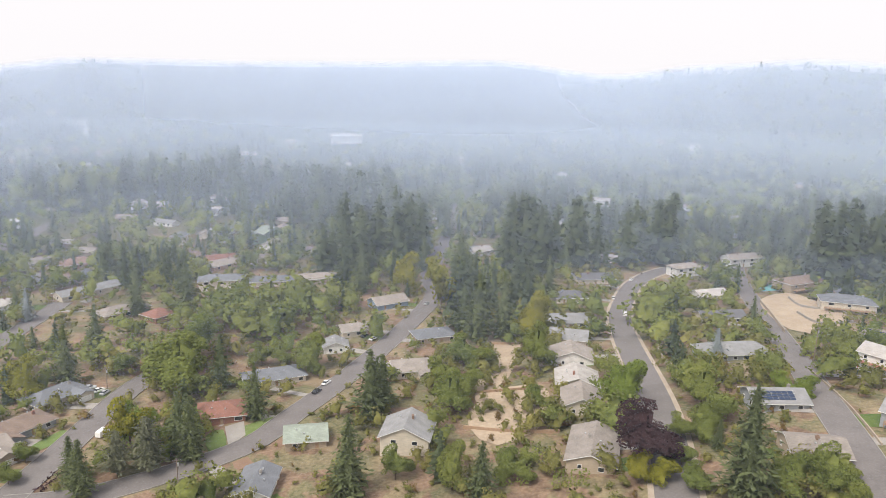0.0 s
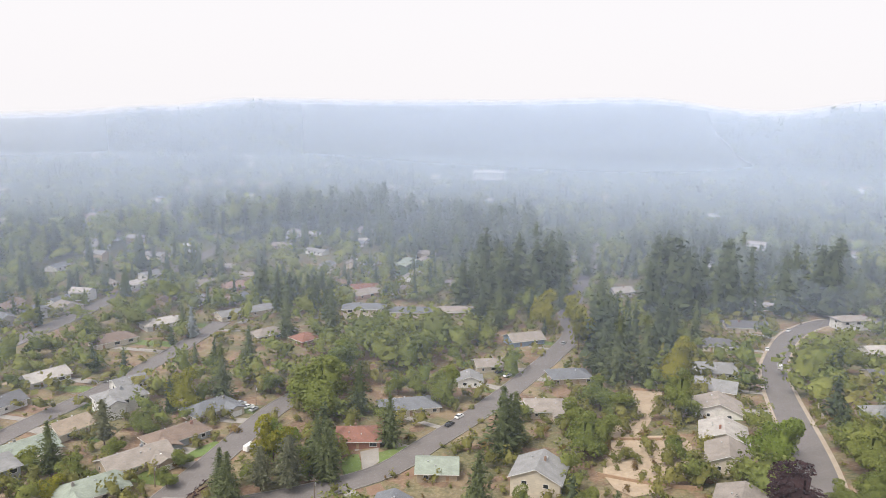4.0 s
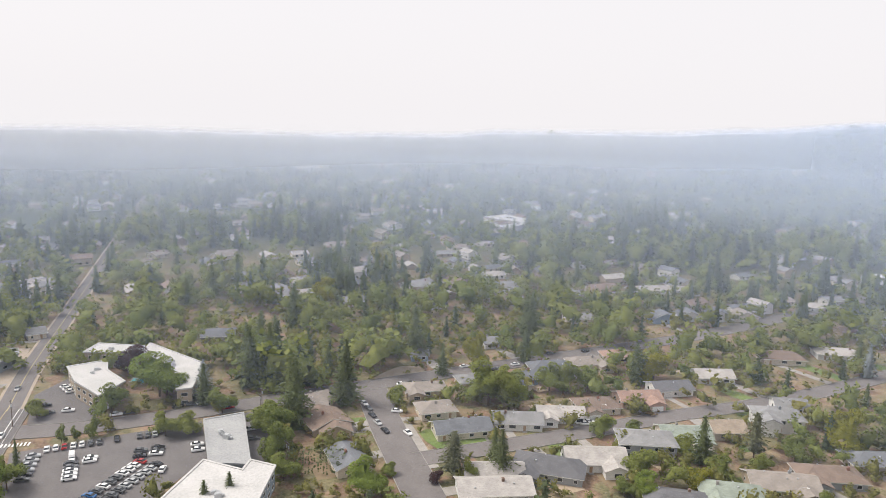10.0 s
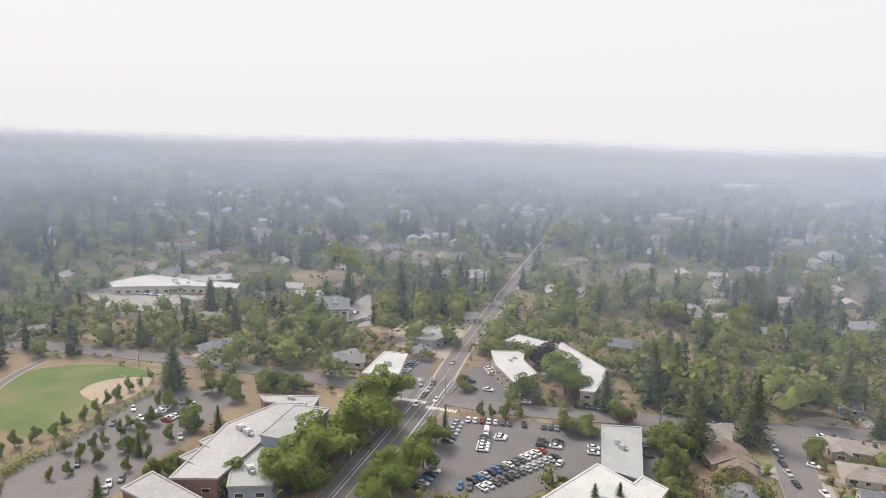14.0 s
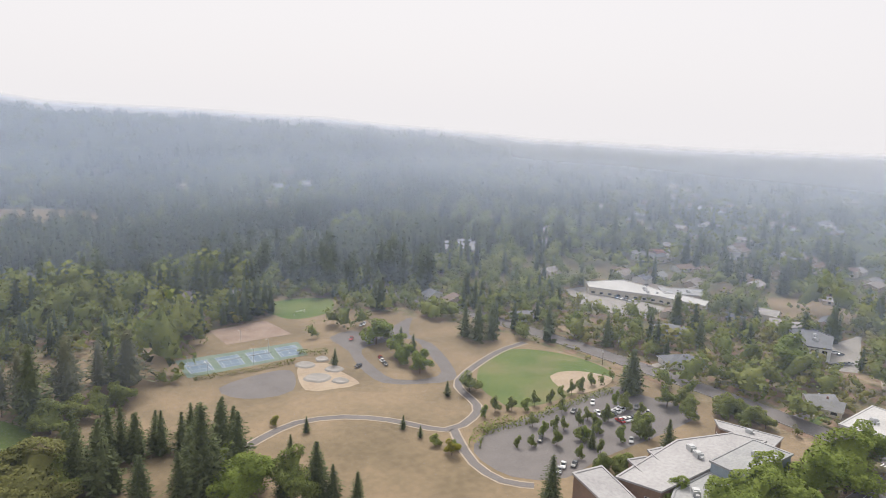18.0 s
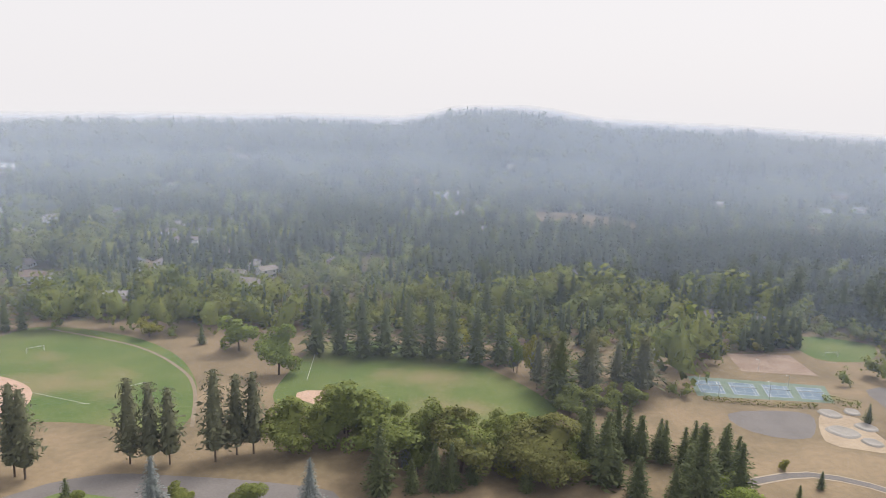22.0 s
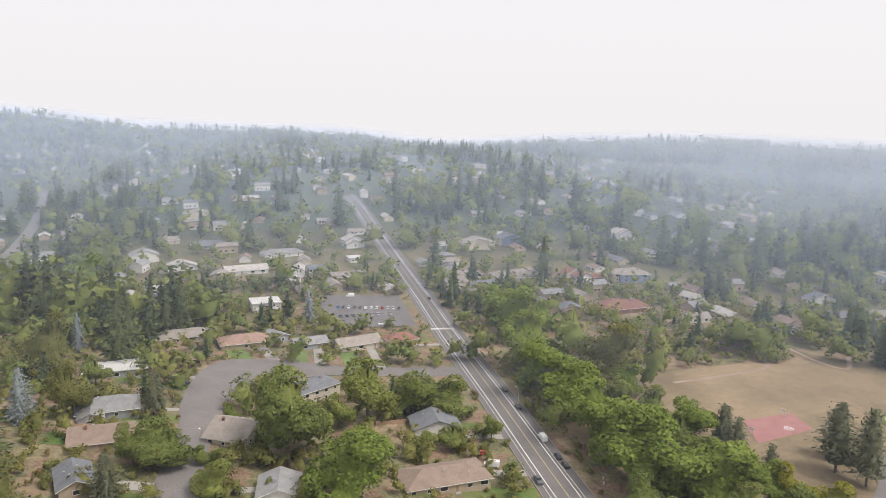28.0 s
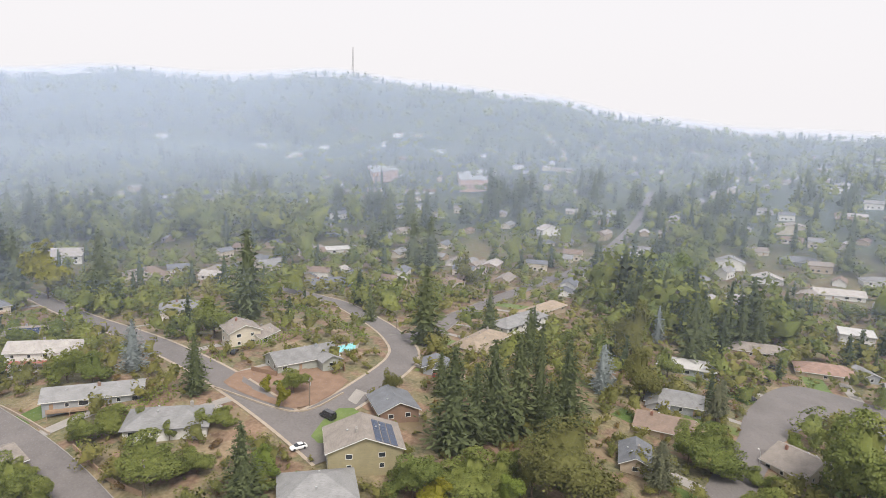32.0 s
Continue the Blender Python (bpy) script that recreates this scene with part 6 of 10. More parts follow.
tree("dec", -291.9, 116.2, 17.6, 22.7)
tree("dec", -298.8, 102.9, 15.9, 19.3)
tree("fir", -299.7, 133.5, 26.7, 17.2)
tree("dec", -369.0, 197.7, 20.6, 24.0)
tree("fir", -273.5, 135.4, 15.3, 10.4)
tree("yel", -279.2, 155.8, 15.9, 10.8)
tree("dec", -226.6, 142.2, 19.4, 17.4)
tree("fir", -364.5, 90.2, 23.6, 11.3)
tree("yel", -406.0, 119.6, 17.1, 12.2)
tree("dec", -358.2, 102.8, 16.1, 24.0)
tree("yel", -485.1, 187.5, 22.2, 17.8)
tree("fir", -298.8, 198.9, 28.6, 12.6)
tree("dec", -254.5, 20.3, 7.6, 13.8)
tree("dec", -255.8, 125.4, 8.4, 8.6)
tree("dec", -308.1, 182.0, 16.4, 18.0)
tree("dec", -339.5, 126.1, 17.6, 18.2)
tree("dec", -326.4, 148.6, 11.8, 15.0)
tree("dec", -412.6, 78.1, 19.2, 20.8)
tree("fir", -468.6, 79.5, 25.1, 15.6)
tree("fir", -431.5, 43.7, 18.9, 17.9)
tree("fir", -449.5, 60.6, 23.4, 14.9)
tree("dec", -381.2, 16.2, 18.8, 22.2)
tree("dec", -372.7, 31.9, 16.0, 18.7)
tree("dec", -378.9, 55.2, 8.4, 12.7)
tree("dec", -443.5, 22.8, 18.6, 21.9)
tree("dec", -488.6, 111.3, 18.9, 20.5)
tree("dec", -283.4, 71.4, 11.9, 12.5)
tree("dec", -240.8, 54.3, 10.1, 13.0)
tree("dec", -248.4, 50.5, 9.2, 11.1)
tree("dec", -382.3, 132.3, 16.4, 16.8)
tree("dec", -362.2, 168.5, 13.4, 13.3)
tree("fir", -373.3, 149.0, 19.8, 13.3)
tree("fir", -466.8, 274.6, 24.4, 19.9)
tree("dec", -415.7, 287.6, 16.7, 20.7)
tree("dec", -314.1, 234.0, 19.7, 24.0)
tree("dec", -249.1, 213.6, 11.1, 16.6)
tree("dec", -250.7, 104.3, 6.9, 8.2)
tree("dec", -225.8, 50.7, 6.9, 8.2)
tree("dec", -434.7, 338.6, 18.1, 24.0)
tree("dec", -275.6, 239.5, 13.6, 21.4)
tree("dec", -314.1, 258.9, 13.4, 16.9)
tree("fir", -498.1, 168.9, 33.1, 21.5)
tree("dec", -436.3, 211.5, 15.7, 19.9)
tree("dec", -575.9, 57.0, 12.3, 24.0)
tree("purple", -187.3, 91.9, 4.6, 4.2)
tree("fir", -307.0, 83.8, 15.3, 10.8)
tree("fir", -289.7, 87.3, 14.6, 10.3)
tree("dec", -198.0, 80.2, 3.4, 7.7)
tree("lime", -190.6, -85.9, 9.4, 11.4)
tree("lime", -192.1, -72.6, 13.3, 18.8)
tree("lime", -200.2, -67.8, 18.8, 18.2)
tree("lime", -212.3, -63.9, 19.1, 18.3)
tree("lime", -226.5, -59.6, 20.2, 18.3)
tree("lime", -242.6, -54.5, 20.3, 19.2)
tree("lime", -266.9, -52.9, 18.0, 17.0)
tree("lime", -193.4, -41.5, 10.8, 12.8)
tree("lime", -199.4, -38.5, 14.9, 13.0)
tree("lime", -209.5, -34.7, 14.8, 11.5)
tree("lime", -217.5, -31.7, 15.0, 9.5)
tree("dec", -233.8, -29.8, 11.3, 9.4)
tree("purple", -326.4, 8.7, 12.5, 11.6)
tree("lime", -289.5, 20.4, 16.9, 12.9)
tree("dec", -281.9, 0.2, 12.8, 12.1)
tree("spruce", -285.1, 33.9, 17.0, 10.4)
tree("dec", -266.7, 38.2, 8.6, 11.2)
tree("fir", -195.9, 22.4, 11.7, 11.3)
tree("fir", -197.7, 29.8, 11.8, 7.7)
tree("fir", -245.7, 61.6, 27.7, 16.0)
tree("fir", -259.3, 85.7, 27.5, 13.7)
tree("fir", -318.9, 64.1, 25.9, 19.8)
tree("dec", -287.1, 111.1, 21.1, 24.0)
tree("dec", -364.6, 104.4, 17.1, 24.0)
tree("dec", -290.2, -84.7, 12.2, 15.0)
tree("fir", -225.6, -107.3, 12.9, 8.8)
tree("fir", -265.4, -144.7, 20.6, 18.6)
tree("fir", -382.3, -183.6, 20.3, 9.1)
tree("dec", -230.1, -119.8, 9.8, 8.1)
tree("dec", -281.1, -126.3, 9.8, 7.9)
tree("dec", -283.6, -139.0, 9.8, 7.5)
tree("dec", -258.5, -115.5, 9.2, 7.8)
tree("dec", -262.9, -127.2, 9.5, 7.5)
tree("dec", -308.4, -78.3, 19.8, 17.5)
tree("lime", -347.8, -106.6, 19.0, 18.9)
tree("dec", -355.5, -16.8, 12.7, 16.4)
tree("dec", -262.0, -16.2, 6.9, 3.2)
tree("dec", -261.9, -11.8, 5.9, 3.2)
tree("dec", -263.7, -6.3, 7.6, 4.6)
tree("fir", -246.0, -28.2, 11.6, 2.2)
tree("dec", -303.0, -107.0, 11.6, 16.3)
tree("dec", -342.2, -131.6, 14.0, 21.4)
tree("dec", -355.0, -72.4, 15.0, 18.2)
tree("dec", -348.4, -56.7, 12.8, 17.8)
tree("dec", -348.1, -39.4, 11.9, 14.7)
tree("dec", -371.3, 3.9, 14.2, 15.5)
tree("dec", -407.5, 17.4, 13.3, 16.9)
tree("fir", -331.1, 59.3, 16.6, 17.0)
tree("fir", -330.9, 73.2, 19.9, 17.1)
tree("dec", -462.0, -120.2, 34.0, 23.5)
tree("dec", -476.7, -139.3, 31.0, 24.0)
tree("dec", -345.9, -194.8, 11.2, 19.8)
tree("dec", -337.4, -179.3, 11.1, 19.1)
tree("dec", -276.6, -106.1, 7.2, 12.7)
tree("dec", -272.1, -94.3, 6.8, 12.4)
tree("dec", -426.8, -175.0, 17.3, 15.2)
tree("dec", -434.7, -164.2, 15.9, 13.4)
tree("dec", -368.9, 96.2, 12.5, 19.0)
tree("yel", -417.0, 123.3, 15.6, 11.5)
tree("fir", -379.1, 95.5, 20.9, 9.7)
tree("dec", -413.9, 86.2, 20.6, 17.5)
tree("dec", -435.4, 39.9, 14.3, 18.0)
tree("dec", -404.2, -9.4, 10.0, 13.4)
tree("dec", -221.6, 49.6, 13.9, 10.1)
tree("dec", -243.9, 50.7, 8.2, 10.9)
tree("dec", -207.4, 47.8, 7.1, 9.6)
tree("dec", -312.1, 10.4, 7.6, 10.6)
tree("dec", -288.6, -25.3, 5.9, 7.5)
tree("purple", -294.8, -26.4, 3.6, 5.6)
tree("dec", -346.0, 35.6, 14.5, 14.6)
tree("dec", -197.5, -116.3, 3.3, 6.1)
tree("fir", -207.8, -127.3, 8.6, 6.4)
tree("fir", -166.6, -114.9, 16.0, 10.8)
tree("fir", -268.6, -147.2, 19.3, 13.6)
tree("fir", -267.6, -237.0, 23.6, 23.3)
tree("fir", -267.5, -246.3, 20.8, 15.2)
tree("fir", -275.5, -234.6, 20.8, 15.1)
tree("dec", -291.4, -225.2, 8.8, 9.8)
tree("fir", -312.4, -187.3, 19.6, 24.0)
tree("fir", -138.5, -204.1, 6.6, 3.9)
tree("fir", -124.0, -192.2, 8.3, 5.3)
tree("fir", -167.0, -183.1, 5.8, 3.0)
tree("fir", -167.1, -173.9, 4.9, 3.0)
tree("dec", -166.6, -165.7, 4.2, 4.2)
tree("fir", -188.5, -254.6, 8.7, 5.4)
tree("fir", -202.2, -194.8, 7.2, 5.8)
tree("dec", -212.6, -191.8, 7.7, 9.3)
tree("lime", -223.4, -266.7, 12.4, 14.6)
tree("lime", -219.8, -246.3, 11.4, 9.5)
tree("lime", -211.6, -221.6, 11.2, 8.9)
tree("lime", -214.1, -234.9, 11.1, 8.1)
tree("fir", -233.7, -259.6, 9.5, 4.7)
tree("fir", -229.3, -245.4, 9.8, 5.1)
tree("dec", -229.5, -268.0, 12.0, 8.9)
tree("lime", -169.9, -158.7, 2.7, 4.5)
tree("dec", -297.9, -134.0, 13.8, 16.6)
tree("dec", -305.8, -122.5, 10.9, 16.7)
tree("dec", -303.1, -109.8, 13.8, 19.1)
tree("dec", -316.2, -106.0, 16.5, 16.9)
tree("dec", -338.7, -101.7, 17.4, 17.8)
tree("lime", -315.4, -209.0, 14.2, 10.7)
tree("fir", -350.9, -155.2, 19.2, 9.6)
tree("fir", -307.5, -220.4, 19.0, 12.6)
tree("dec", -285.2, -141.2, 8.3, 9.2)
tree("dec", -269.2, -123.3, 7.8, 7.1)
tree("dec", -274.7, -102.8, 6.1, 15.1)
tree("dec", -292.4, -85.5, 11.7, 13.0)
tree("dec", -328.0, -86.7, 11.0, 14.3)
tree("dec", -198.9, -109.3, 7.9, 8.1)
tree("dec", -195.4, -111.7, 6.7, 10.1)
tree("dec", -209.7, -133.5, 5.5, 4.8)
tree("dec", -222.4, -135.2, 6.7, 4.1)
tree("dec", -230.9, -136.4, 7.7, 3.3)
tree("dec", -191.8, -142.2, 4.6, 3.0)
tree("dec", -199.2, -136.4, 6.7, 3.8)
tree("dec", -197.6, -125.7, 5.6, 2.9)
tree("dec", -212.0, -142.6, 5.6, 3.1)
tree("dec", -206.0, -122.6, 6.2, 2.5)
tree("dec", -246.3, -137.4, 7.7, 5.3)
tree("dec", -226.2, -141.5, 5.9, 3.7)
tree("dec", -187.9, -145.4, 4.8, 2.5)
tree("fir", -92.7, -221.7, 16.2, 9.8)
tree("fir", -89.5, -185.9, 31.4, 17.3)
tree("fir", -103.7, -190.3, 23.5, 12.9)
tree("fir", -112.4, -217.1, 17.4, 6.9)
tree("fir", -84.8, -222.5, 17.7, 11.0)
tree("fir", -64.7, -217.2, 20.1, 12.2)
tree("fir", -67.8, -207.4, 25.5, 11.8)
tree("lime", -96.3, -173.0, 18.4, 17.9)
tree("dec", -107.3, -164.9, 18.5, 13.1)
tree("fir", -115.0, -164.2, 18.9, 12.2)
tree("fir", -122.3, -153.6, 10.9, 7.6)
tree("dec", -41.7, -237.1, 11.0, 17.4)
tree("olive", -48.6, -209.0, 22.0, 22.3)
tree("dec", -23.1, -220.5, 19.4, 20.9)
tree("fir", -74.7, -194.5, 16.7, 9.1)
tree("fir", -91.1, -197.4, 19.4, 8.2)
tree("pine", -70.8, -291.6, 26.2, 15.9)
tree("pine", -84.2, -286.6, 28.3, 14.8)
tree("fir", -100.6, -299.7, 20.7, 10.7)
tree("pine", -105.1, -281.1, 27.9, 18.4)
tree("yel", -60.6, -299.3, 20.9, 6.8)
tree("lime", -55.9, -307.9, 18.6, 7.4)
tree("yel", -53.9, -332.4, 12.8, 7.1)
tree("yel", -33.5, -340.1, 15.8, 10.3)
tree("dec", -126.5, -298.0, 35.9, 24.0)
tree("dec", -144.9, -319.8, 26.7, 18.3)
tree("yel", -165.7, -156.4, 6.4, 5.3)
tree("yel", -133.0, -216.7, 4.5, 3.1)
tree("fir", -263.0, -144.4, 21.7, 15.9)
tree("fir", -379.9, -183.7, 20.4, 8.4)
tree("dec", -312.2, -206.6, 15.2, 14.4)
tree("dec", -287.6, -225.2, 8.8, 7.9)
tree("dec", -121.9, -281.1, 5.5, 10.4)
tree("dec", -194.3, -371.8, 11.3, 17.3)
tree("dec", -204.3, -295.5, 8.8, 7.2)
tree("dec", -230.9, -296.0, 12.8, 18.8)
tree("dec", -224.5, -305.8, 9.7, 12.6)
tree("fir", -50.8, -385.7, 28.8, 16.2)
tree("fir", -64.4, -390.6, 26.3, 16.4)
tree("fir", -78.8, -369.6, 23.2, 15.7)
tree("fir", -39.6, -416.9, 23.6, 20.8)
tree("fir", -107.0, -401.8, 22.4, 20.6)
tree("dec", -119.1, -380.1, 17.5, 19.8)
tree("dec", -88.3, -375.2, 8.8, 12.8)
tree("dec", -125.1, -322.0, 13.9, 17.4)
tree("dec", -110.4, -312.6, 7.6, 14.0)
tree("dec", -77.3, -271.4, 8.7, 14.6)
tree("dec", -70.2, -269.1, 8.6, 12.0)
tree("dec", -84.5, -266.0, 6.7, 14.4)
tree("dec", -94.1, -274.1, 6.8, 12.4)
tree("yel", -237.9, -275.3, 5.8, 6.1)
tree("lime", -231.1, -272.8, 10.0, 10.2)
tree("lime", -216.8, -240.2, 8.6, 7.1)
tree("lime", -215.8, -225.7, 10.2, 7.4)
tree("dec", -156.3, -324.0, 11.8, 9.0)
tree("fir", -94.1, -187.4, 18.3, 11.4)
tree("fir", -83.9, -190.0, 16.2, 9.5)
tree("pine", 162.7, -206.9, 25.9, 16.5)
tree("pine", 152.1, -208.4, 27.9, 13.1)
tree("pine", 118.4, -212.9, 31.5, 12.5)
tree("pine", 114.5, -211.4, 30.4, 10.6)
tree("pine", 86.1, -221.2, 30.6, 9.7)
tree("pine", 79.1, -220.1, 29.5, 9.6)
tree("pine", 73.3, -220.9, 27.3, 10.8)
tree("pine", 59.1, -222.8, 33.2, 12.7)
tree("pine", 53.2, -227.7, 29.5, 10.8)
tree("pine", 47.7, -228.4, 30.1, 10.8)
tree("lime", 51.7, -303.9, 23.0, 17.8)
tree("lime", 76.2, -335.5, 18.8, 17.9)
tree("spruce", 68.7, -190.7, 18.7, 9.7)
tree("spruce", 24.7, -196.6, 15.0, 7.7)
tree("fir", 93.9, -193.5, 10.3, 5.1)
tree("dec", 91.0, -191.8, 6.7, 6.9)
tree("dec", 62.6, -195.6, 7.6, 7.1)
tree("dec", 42.2, -192.3, 9.2, 10.5)
tree("yel", 141.9, -172.8, 13.8, 21.0)
tree("yel", 120.1, -177.6, 9.2, 20.4)
tree("dec", 16.3, -238.8, 22.1, 23.7)
tree("dec", 36.5, -230.0, 19.0, 17.0)
tree("dec", 1.4, -218.3, 23.8, 24.0)
tree("dec", -10.7, -224.0, 22.0, 16.1)
tree("olive", -22.2, -215.3, 22.2, 19.5)
tree("dec", -37.7, -225.6, 15.4, 14.3)
tree("olive", -45.3, -216.3, 19.1, 18.3)
tree("olive", -54.5, -225.7, 14.8, 12.8)
tree("fir", 4.3, -201.3, 23.4, 11.5)
tree("fir", -18.1, -204.4, 16.3, 11.2)
tree("fir", -66.6, -225.2, 22.6, 17.1)
tree("fir", -77.5, -226.7, 21.0, 15.3)
tree("fir", -84.8, -235.9, 15.6, 13.2)
tree("fir", -94.0, -229.0, 13.7, 10.0)
tree("fir", -104.3, -224.2, 15.0, 15.2)
tree("fir", 38.4, -332.4, 31.3, 17.5)
tree("fir", 27.1, -331.8, 30.1, 16.8)
tree("fir", 15.7, -327.2, 31.2, 15.2)
tree("fir", 5.0, -330.6, 29.0, 15.3)
tree("fir", -5.9, -328.0, 30.4, 15.2)
tree("fir", -16.6, -327.4, 29.9, 15.2)
tree("fir", -27.0, -324.7, 29.9, 15.1)
tree("fir", -38.3, -320.0, 29.2, 15.0)
tree("fir", -49.7, -319.5, 28.8, 16.4)
tree("dec", 181.7, -366.6, 24.6, 16.9)
tree("dec", 171.4, -370.0, 26.1, 16.9)
tree("dec", 159.4, -369.6, 26.2, 16.7)
tree("dec", 147.5, -369.1, 25.1, 16.5)
tree("dec", 135.7, -368.7, 24.6, 16.3)
tree("dec", 124.1, -368.1, 22.9, 16.1)
tree("dec", 110.9, -367.8, 22.2, 17.6)
tree("dec", 97.4, -365.5, 22.6, 17.3)
tree("dec", 72.7, -360.6, 26.2, 16.9)
tree("dec", 56.2, -354.6, 28.7, 16.5)
tree("fir", 233.9, -326.8, 30.6, 23.3)
tree("fir", 239.8, -326.0, 25.3, 16.8)
tree("fir", 227.9, -329.6, 26.8, 16.6)
tree("dec", 204.7, -330.7, 18.1, 11.6)
tree("dec", 221.8, -332.5, 21.0, 11.9)
tree("fir", 199.7, -362.2, 18.6, 17.1)
tree("fir", 192.8, -365.1, 17.7, 13.7)
tree("yel", -30.2, -333.4, 17.2, 7.9)
tree("dec", -63.9, -307.1, 18.4, 9.6)
tree("fir", -67.5, -272.6, 32.1, 17.4)
tree("fir", -84.4, -289.2, 26.9, 15.9)
tree("fir", -104.2, -296.0, 19.6, 16.5)
tree("fir", -109.8, -292.7, 18.8, 15.9)
tree("dec", -135.0, -318.5, 24.3, 23.8)
tree("dec", -150.1, -326.7, 28.5, 21.7)
tree("yel", 125.6, -355.6, 8.2, 11.3)
tree("dec", 114.3, -355.1, 4.7, 6.2)
tree("fir", 96.5, -345.1, 11.2, 6.6)
tree("lime", -52.4, -330.2, 12.8, 7.9)
tree("pine", -54.6, -309.9, 18.9, 8.5)
tree("dec", 248.7, -310.3, 12.5, 16.5)
tree("dec", 236.1, -392.2, 10.5, 9.4)
tree("yel", -36.1, -213.0, 5.3, 7.0)
tree("dec", -79.0, -304.9, 9.6, 16.0)
tree("fir", -12.9, -203.7, 16.2, 9.3)
tree("lime", 355.0, -168.6, 23.1, 23.5)
tree("lime", 330.0, -165.5, 31.2, 24.0)
tree("lime", 283.1, -151.6, 28.1, 24.0)
tree("lime", 253.2, -144.4, 25.3, 23.7)
tree("lime", 230.1, -142.1, 23.3, 24.0)
tree("lime", 204.8, -140.2, 25.6, 22.9)
tree("lime", 189.7, -139.7, 26.7, 24.0)
tree("lime", 172.1, -135.0, 24.9, 24.0)
tree("lime", 165.2, -141.6, 23.3, 24.0)
tree("lime", 157.5, -150.4, 20.1, 24.0)
tree("lime", 152.8, -162.5, 15.0, 23.0)
tree("lime", 242.6, -178.5, 14.4, 11.3)
tree("dec", 245.7, -193.1, 26.0, 16.5)
tree("olive", 257.2, -179.7, 30.9, 24.0)
tree("dec", 288.5, -177.6, 31.0, 24.0)
tree("lime", 196.5, -173.7, 17.5, 16.9)
tree("pine", 190.8, -183.0, 16.7, 9.7)
tree("pine", 183.9, -183.8, 14.5, 9.1)
tree("pine", 165.6, -180.7, 13.1, 11.2)
tree("pine", 172.0, -215.7, 18.9, 17.2)
tree("pine", 164.4, -224.3, 19.9, 12.5)
tree("fir", 288.4, -224.0, 13.9, 12.8)
tree("dec", 276.2, -267.7, 19.9, 23.7)
tree("dec", 266.8, -275.4, 20.5, 19.8)
tree("dec", 280.7, -324.9, 20.4, 22.0)
tree("dec", 324.0, -233.1, 12.7, 20.5)
tree("dec", 251.3, -310.7, 13.4, 15.2)
tree("dec", 205.2, -28.7, 30.3, 20.0)
tree("lime", 176.0, -42.2, 25.3, 22.6)
tree("dec", 243.3, -63.5, 22.6, 20.2)
tree("dec", 242.7, -81.2, 18.3, 18.3)
tree("dec", 241.6, -95.2, 15.9, 16.3)
tree("dec", 233.2, -50.6, 13.0, 10.9)
tree("dec", 210.5, -74.7, 8.4, 9.2)
tree("dec", 212.6, -85.9, 7.1, 10.2)
tree("dec", 216.9, -102.8, 10.5, 7.6)
tree("pine", 252.6, 9.3, 14.8, 13.5)
tree("dec", 204.9, 8.2, 11.2, 15.3)
tree("dec", 316.0, -48.6, 11.2, 14.0)
tree("spruce", 385.0, -66.3, 20.2, 9.1)
tree("fir", 337.1, 23.1, 29.0, 21.2)
tree("fir", 365.3, 1.3, 24.4, 24.0)
tree("dec", 362.7, 45.5, 16.8, 14.0)
tree("fir", 360.2, 33.1, 19.1, 15.1)
tree("spruce", 244.8, 49.1, 17.6, 11.1)
tree("willow", 250.0, 35.3, 20.6, 16.2)
tree("dec", 458.4, -61.7, 26.2, 22.0)
tree("dec", 453.3, -109.6, 15.9, 17.6)
tree("dec", 361.1, -72.1, 13.0, 16.0)
tree("dec", 188.1, -6.4, 10.3, 10.9)
tree("fir", 377.6, 62.0, 25.1, 19.1)
tree("dec", 438.6, 52.5, 26.2, 21.8)
tree("lime", 530.7, 60.4, 19.5, 21.8)
tree("dec", 600.3, 53.5, 28.5, 24.0)
tree("dec", 622.6, 71.7, 29.1, 24.0)
tree("dec", 590.2, -89.2, 33.2, 24.0)
tree("dec", 600.1, -39.9, 25.8, 24.0)
tree("fir", 597.2, -53.2, 28.3, 19.4)
tree("dec", 576.6, -153.9, 24.1, 21.8)
tree("fir", 658.5, -142.3, 42.0, 21.7)
tree("fir", 746.1, -224.0, 42.0, 24.0)
tree("fir", 586.5, -197.7, 32.4, 24.0)
tree("dec", 570.3, -182.1, 19.3, 24.0)
tree("fir", 545.5, -283.0, 39.5, 24.0)
tree("fir", 443.5, -245.2, 37.2, 24.0)
tree("dec", 501.0, -307.5, 37.3, 24.0)
tree("fir", 496.0, -181.3, 34.4, 19.4)
tree("dec", 446.6, -167.8, 15.7, 15.6)
tree("dec", 470.8, -138.3, 16.0, 14.5)
tree("dec", 300.4, -134.5, 22.3, 16.7)
tree("dec", 249.2, -21.0, 8.4, 4.8)
tree("dec", 241.0, -14.6, 7.0, 5.9)
tree("dec", 298.6, -110.5, 6.4, 8.6)
tree("dec", 305.3, -98.7, 9.2, 13.0)
tree("dec", 306.8, -61.2, 6.2, 8.0)
tree("dec", 412.6, -4.9, 12.8, 20.5)
tree("dec", 525.9, -206.6, 23.0, 18.4)
tree("fir", 466.0, -365.6, 42.0, 24.0)
tree("dec", 455.2, -336.2, 26.7, 24.0)
tree("fir", 442.9, -386.0, 42.0, 24.0)
tree("dec", 369.0, -402.6, 28.0, 24.0)
tree("fir", 401.5, -403.3, 38.0, 24.0)
tree("dec", 405.8, -386.0, 29.6, 24.0)
tree("dec", 315.6, -393.6, 21.1, 24.0)
tree("dec", 478.0, -391.9, 28.4, 24.0)
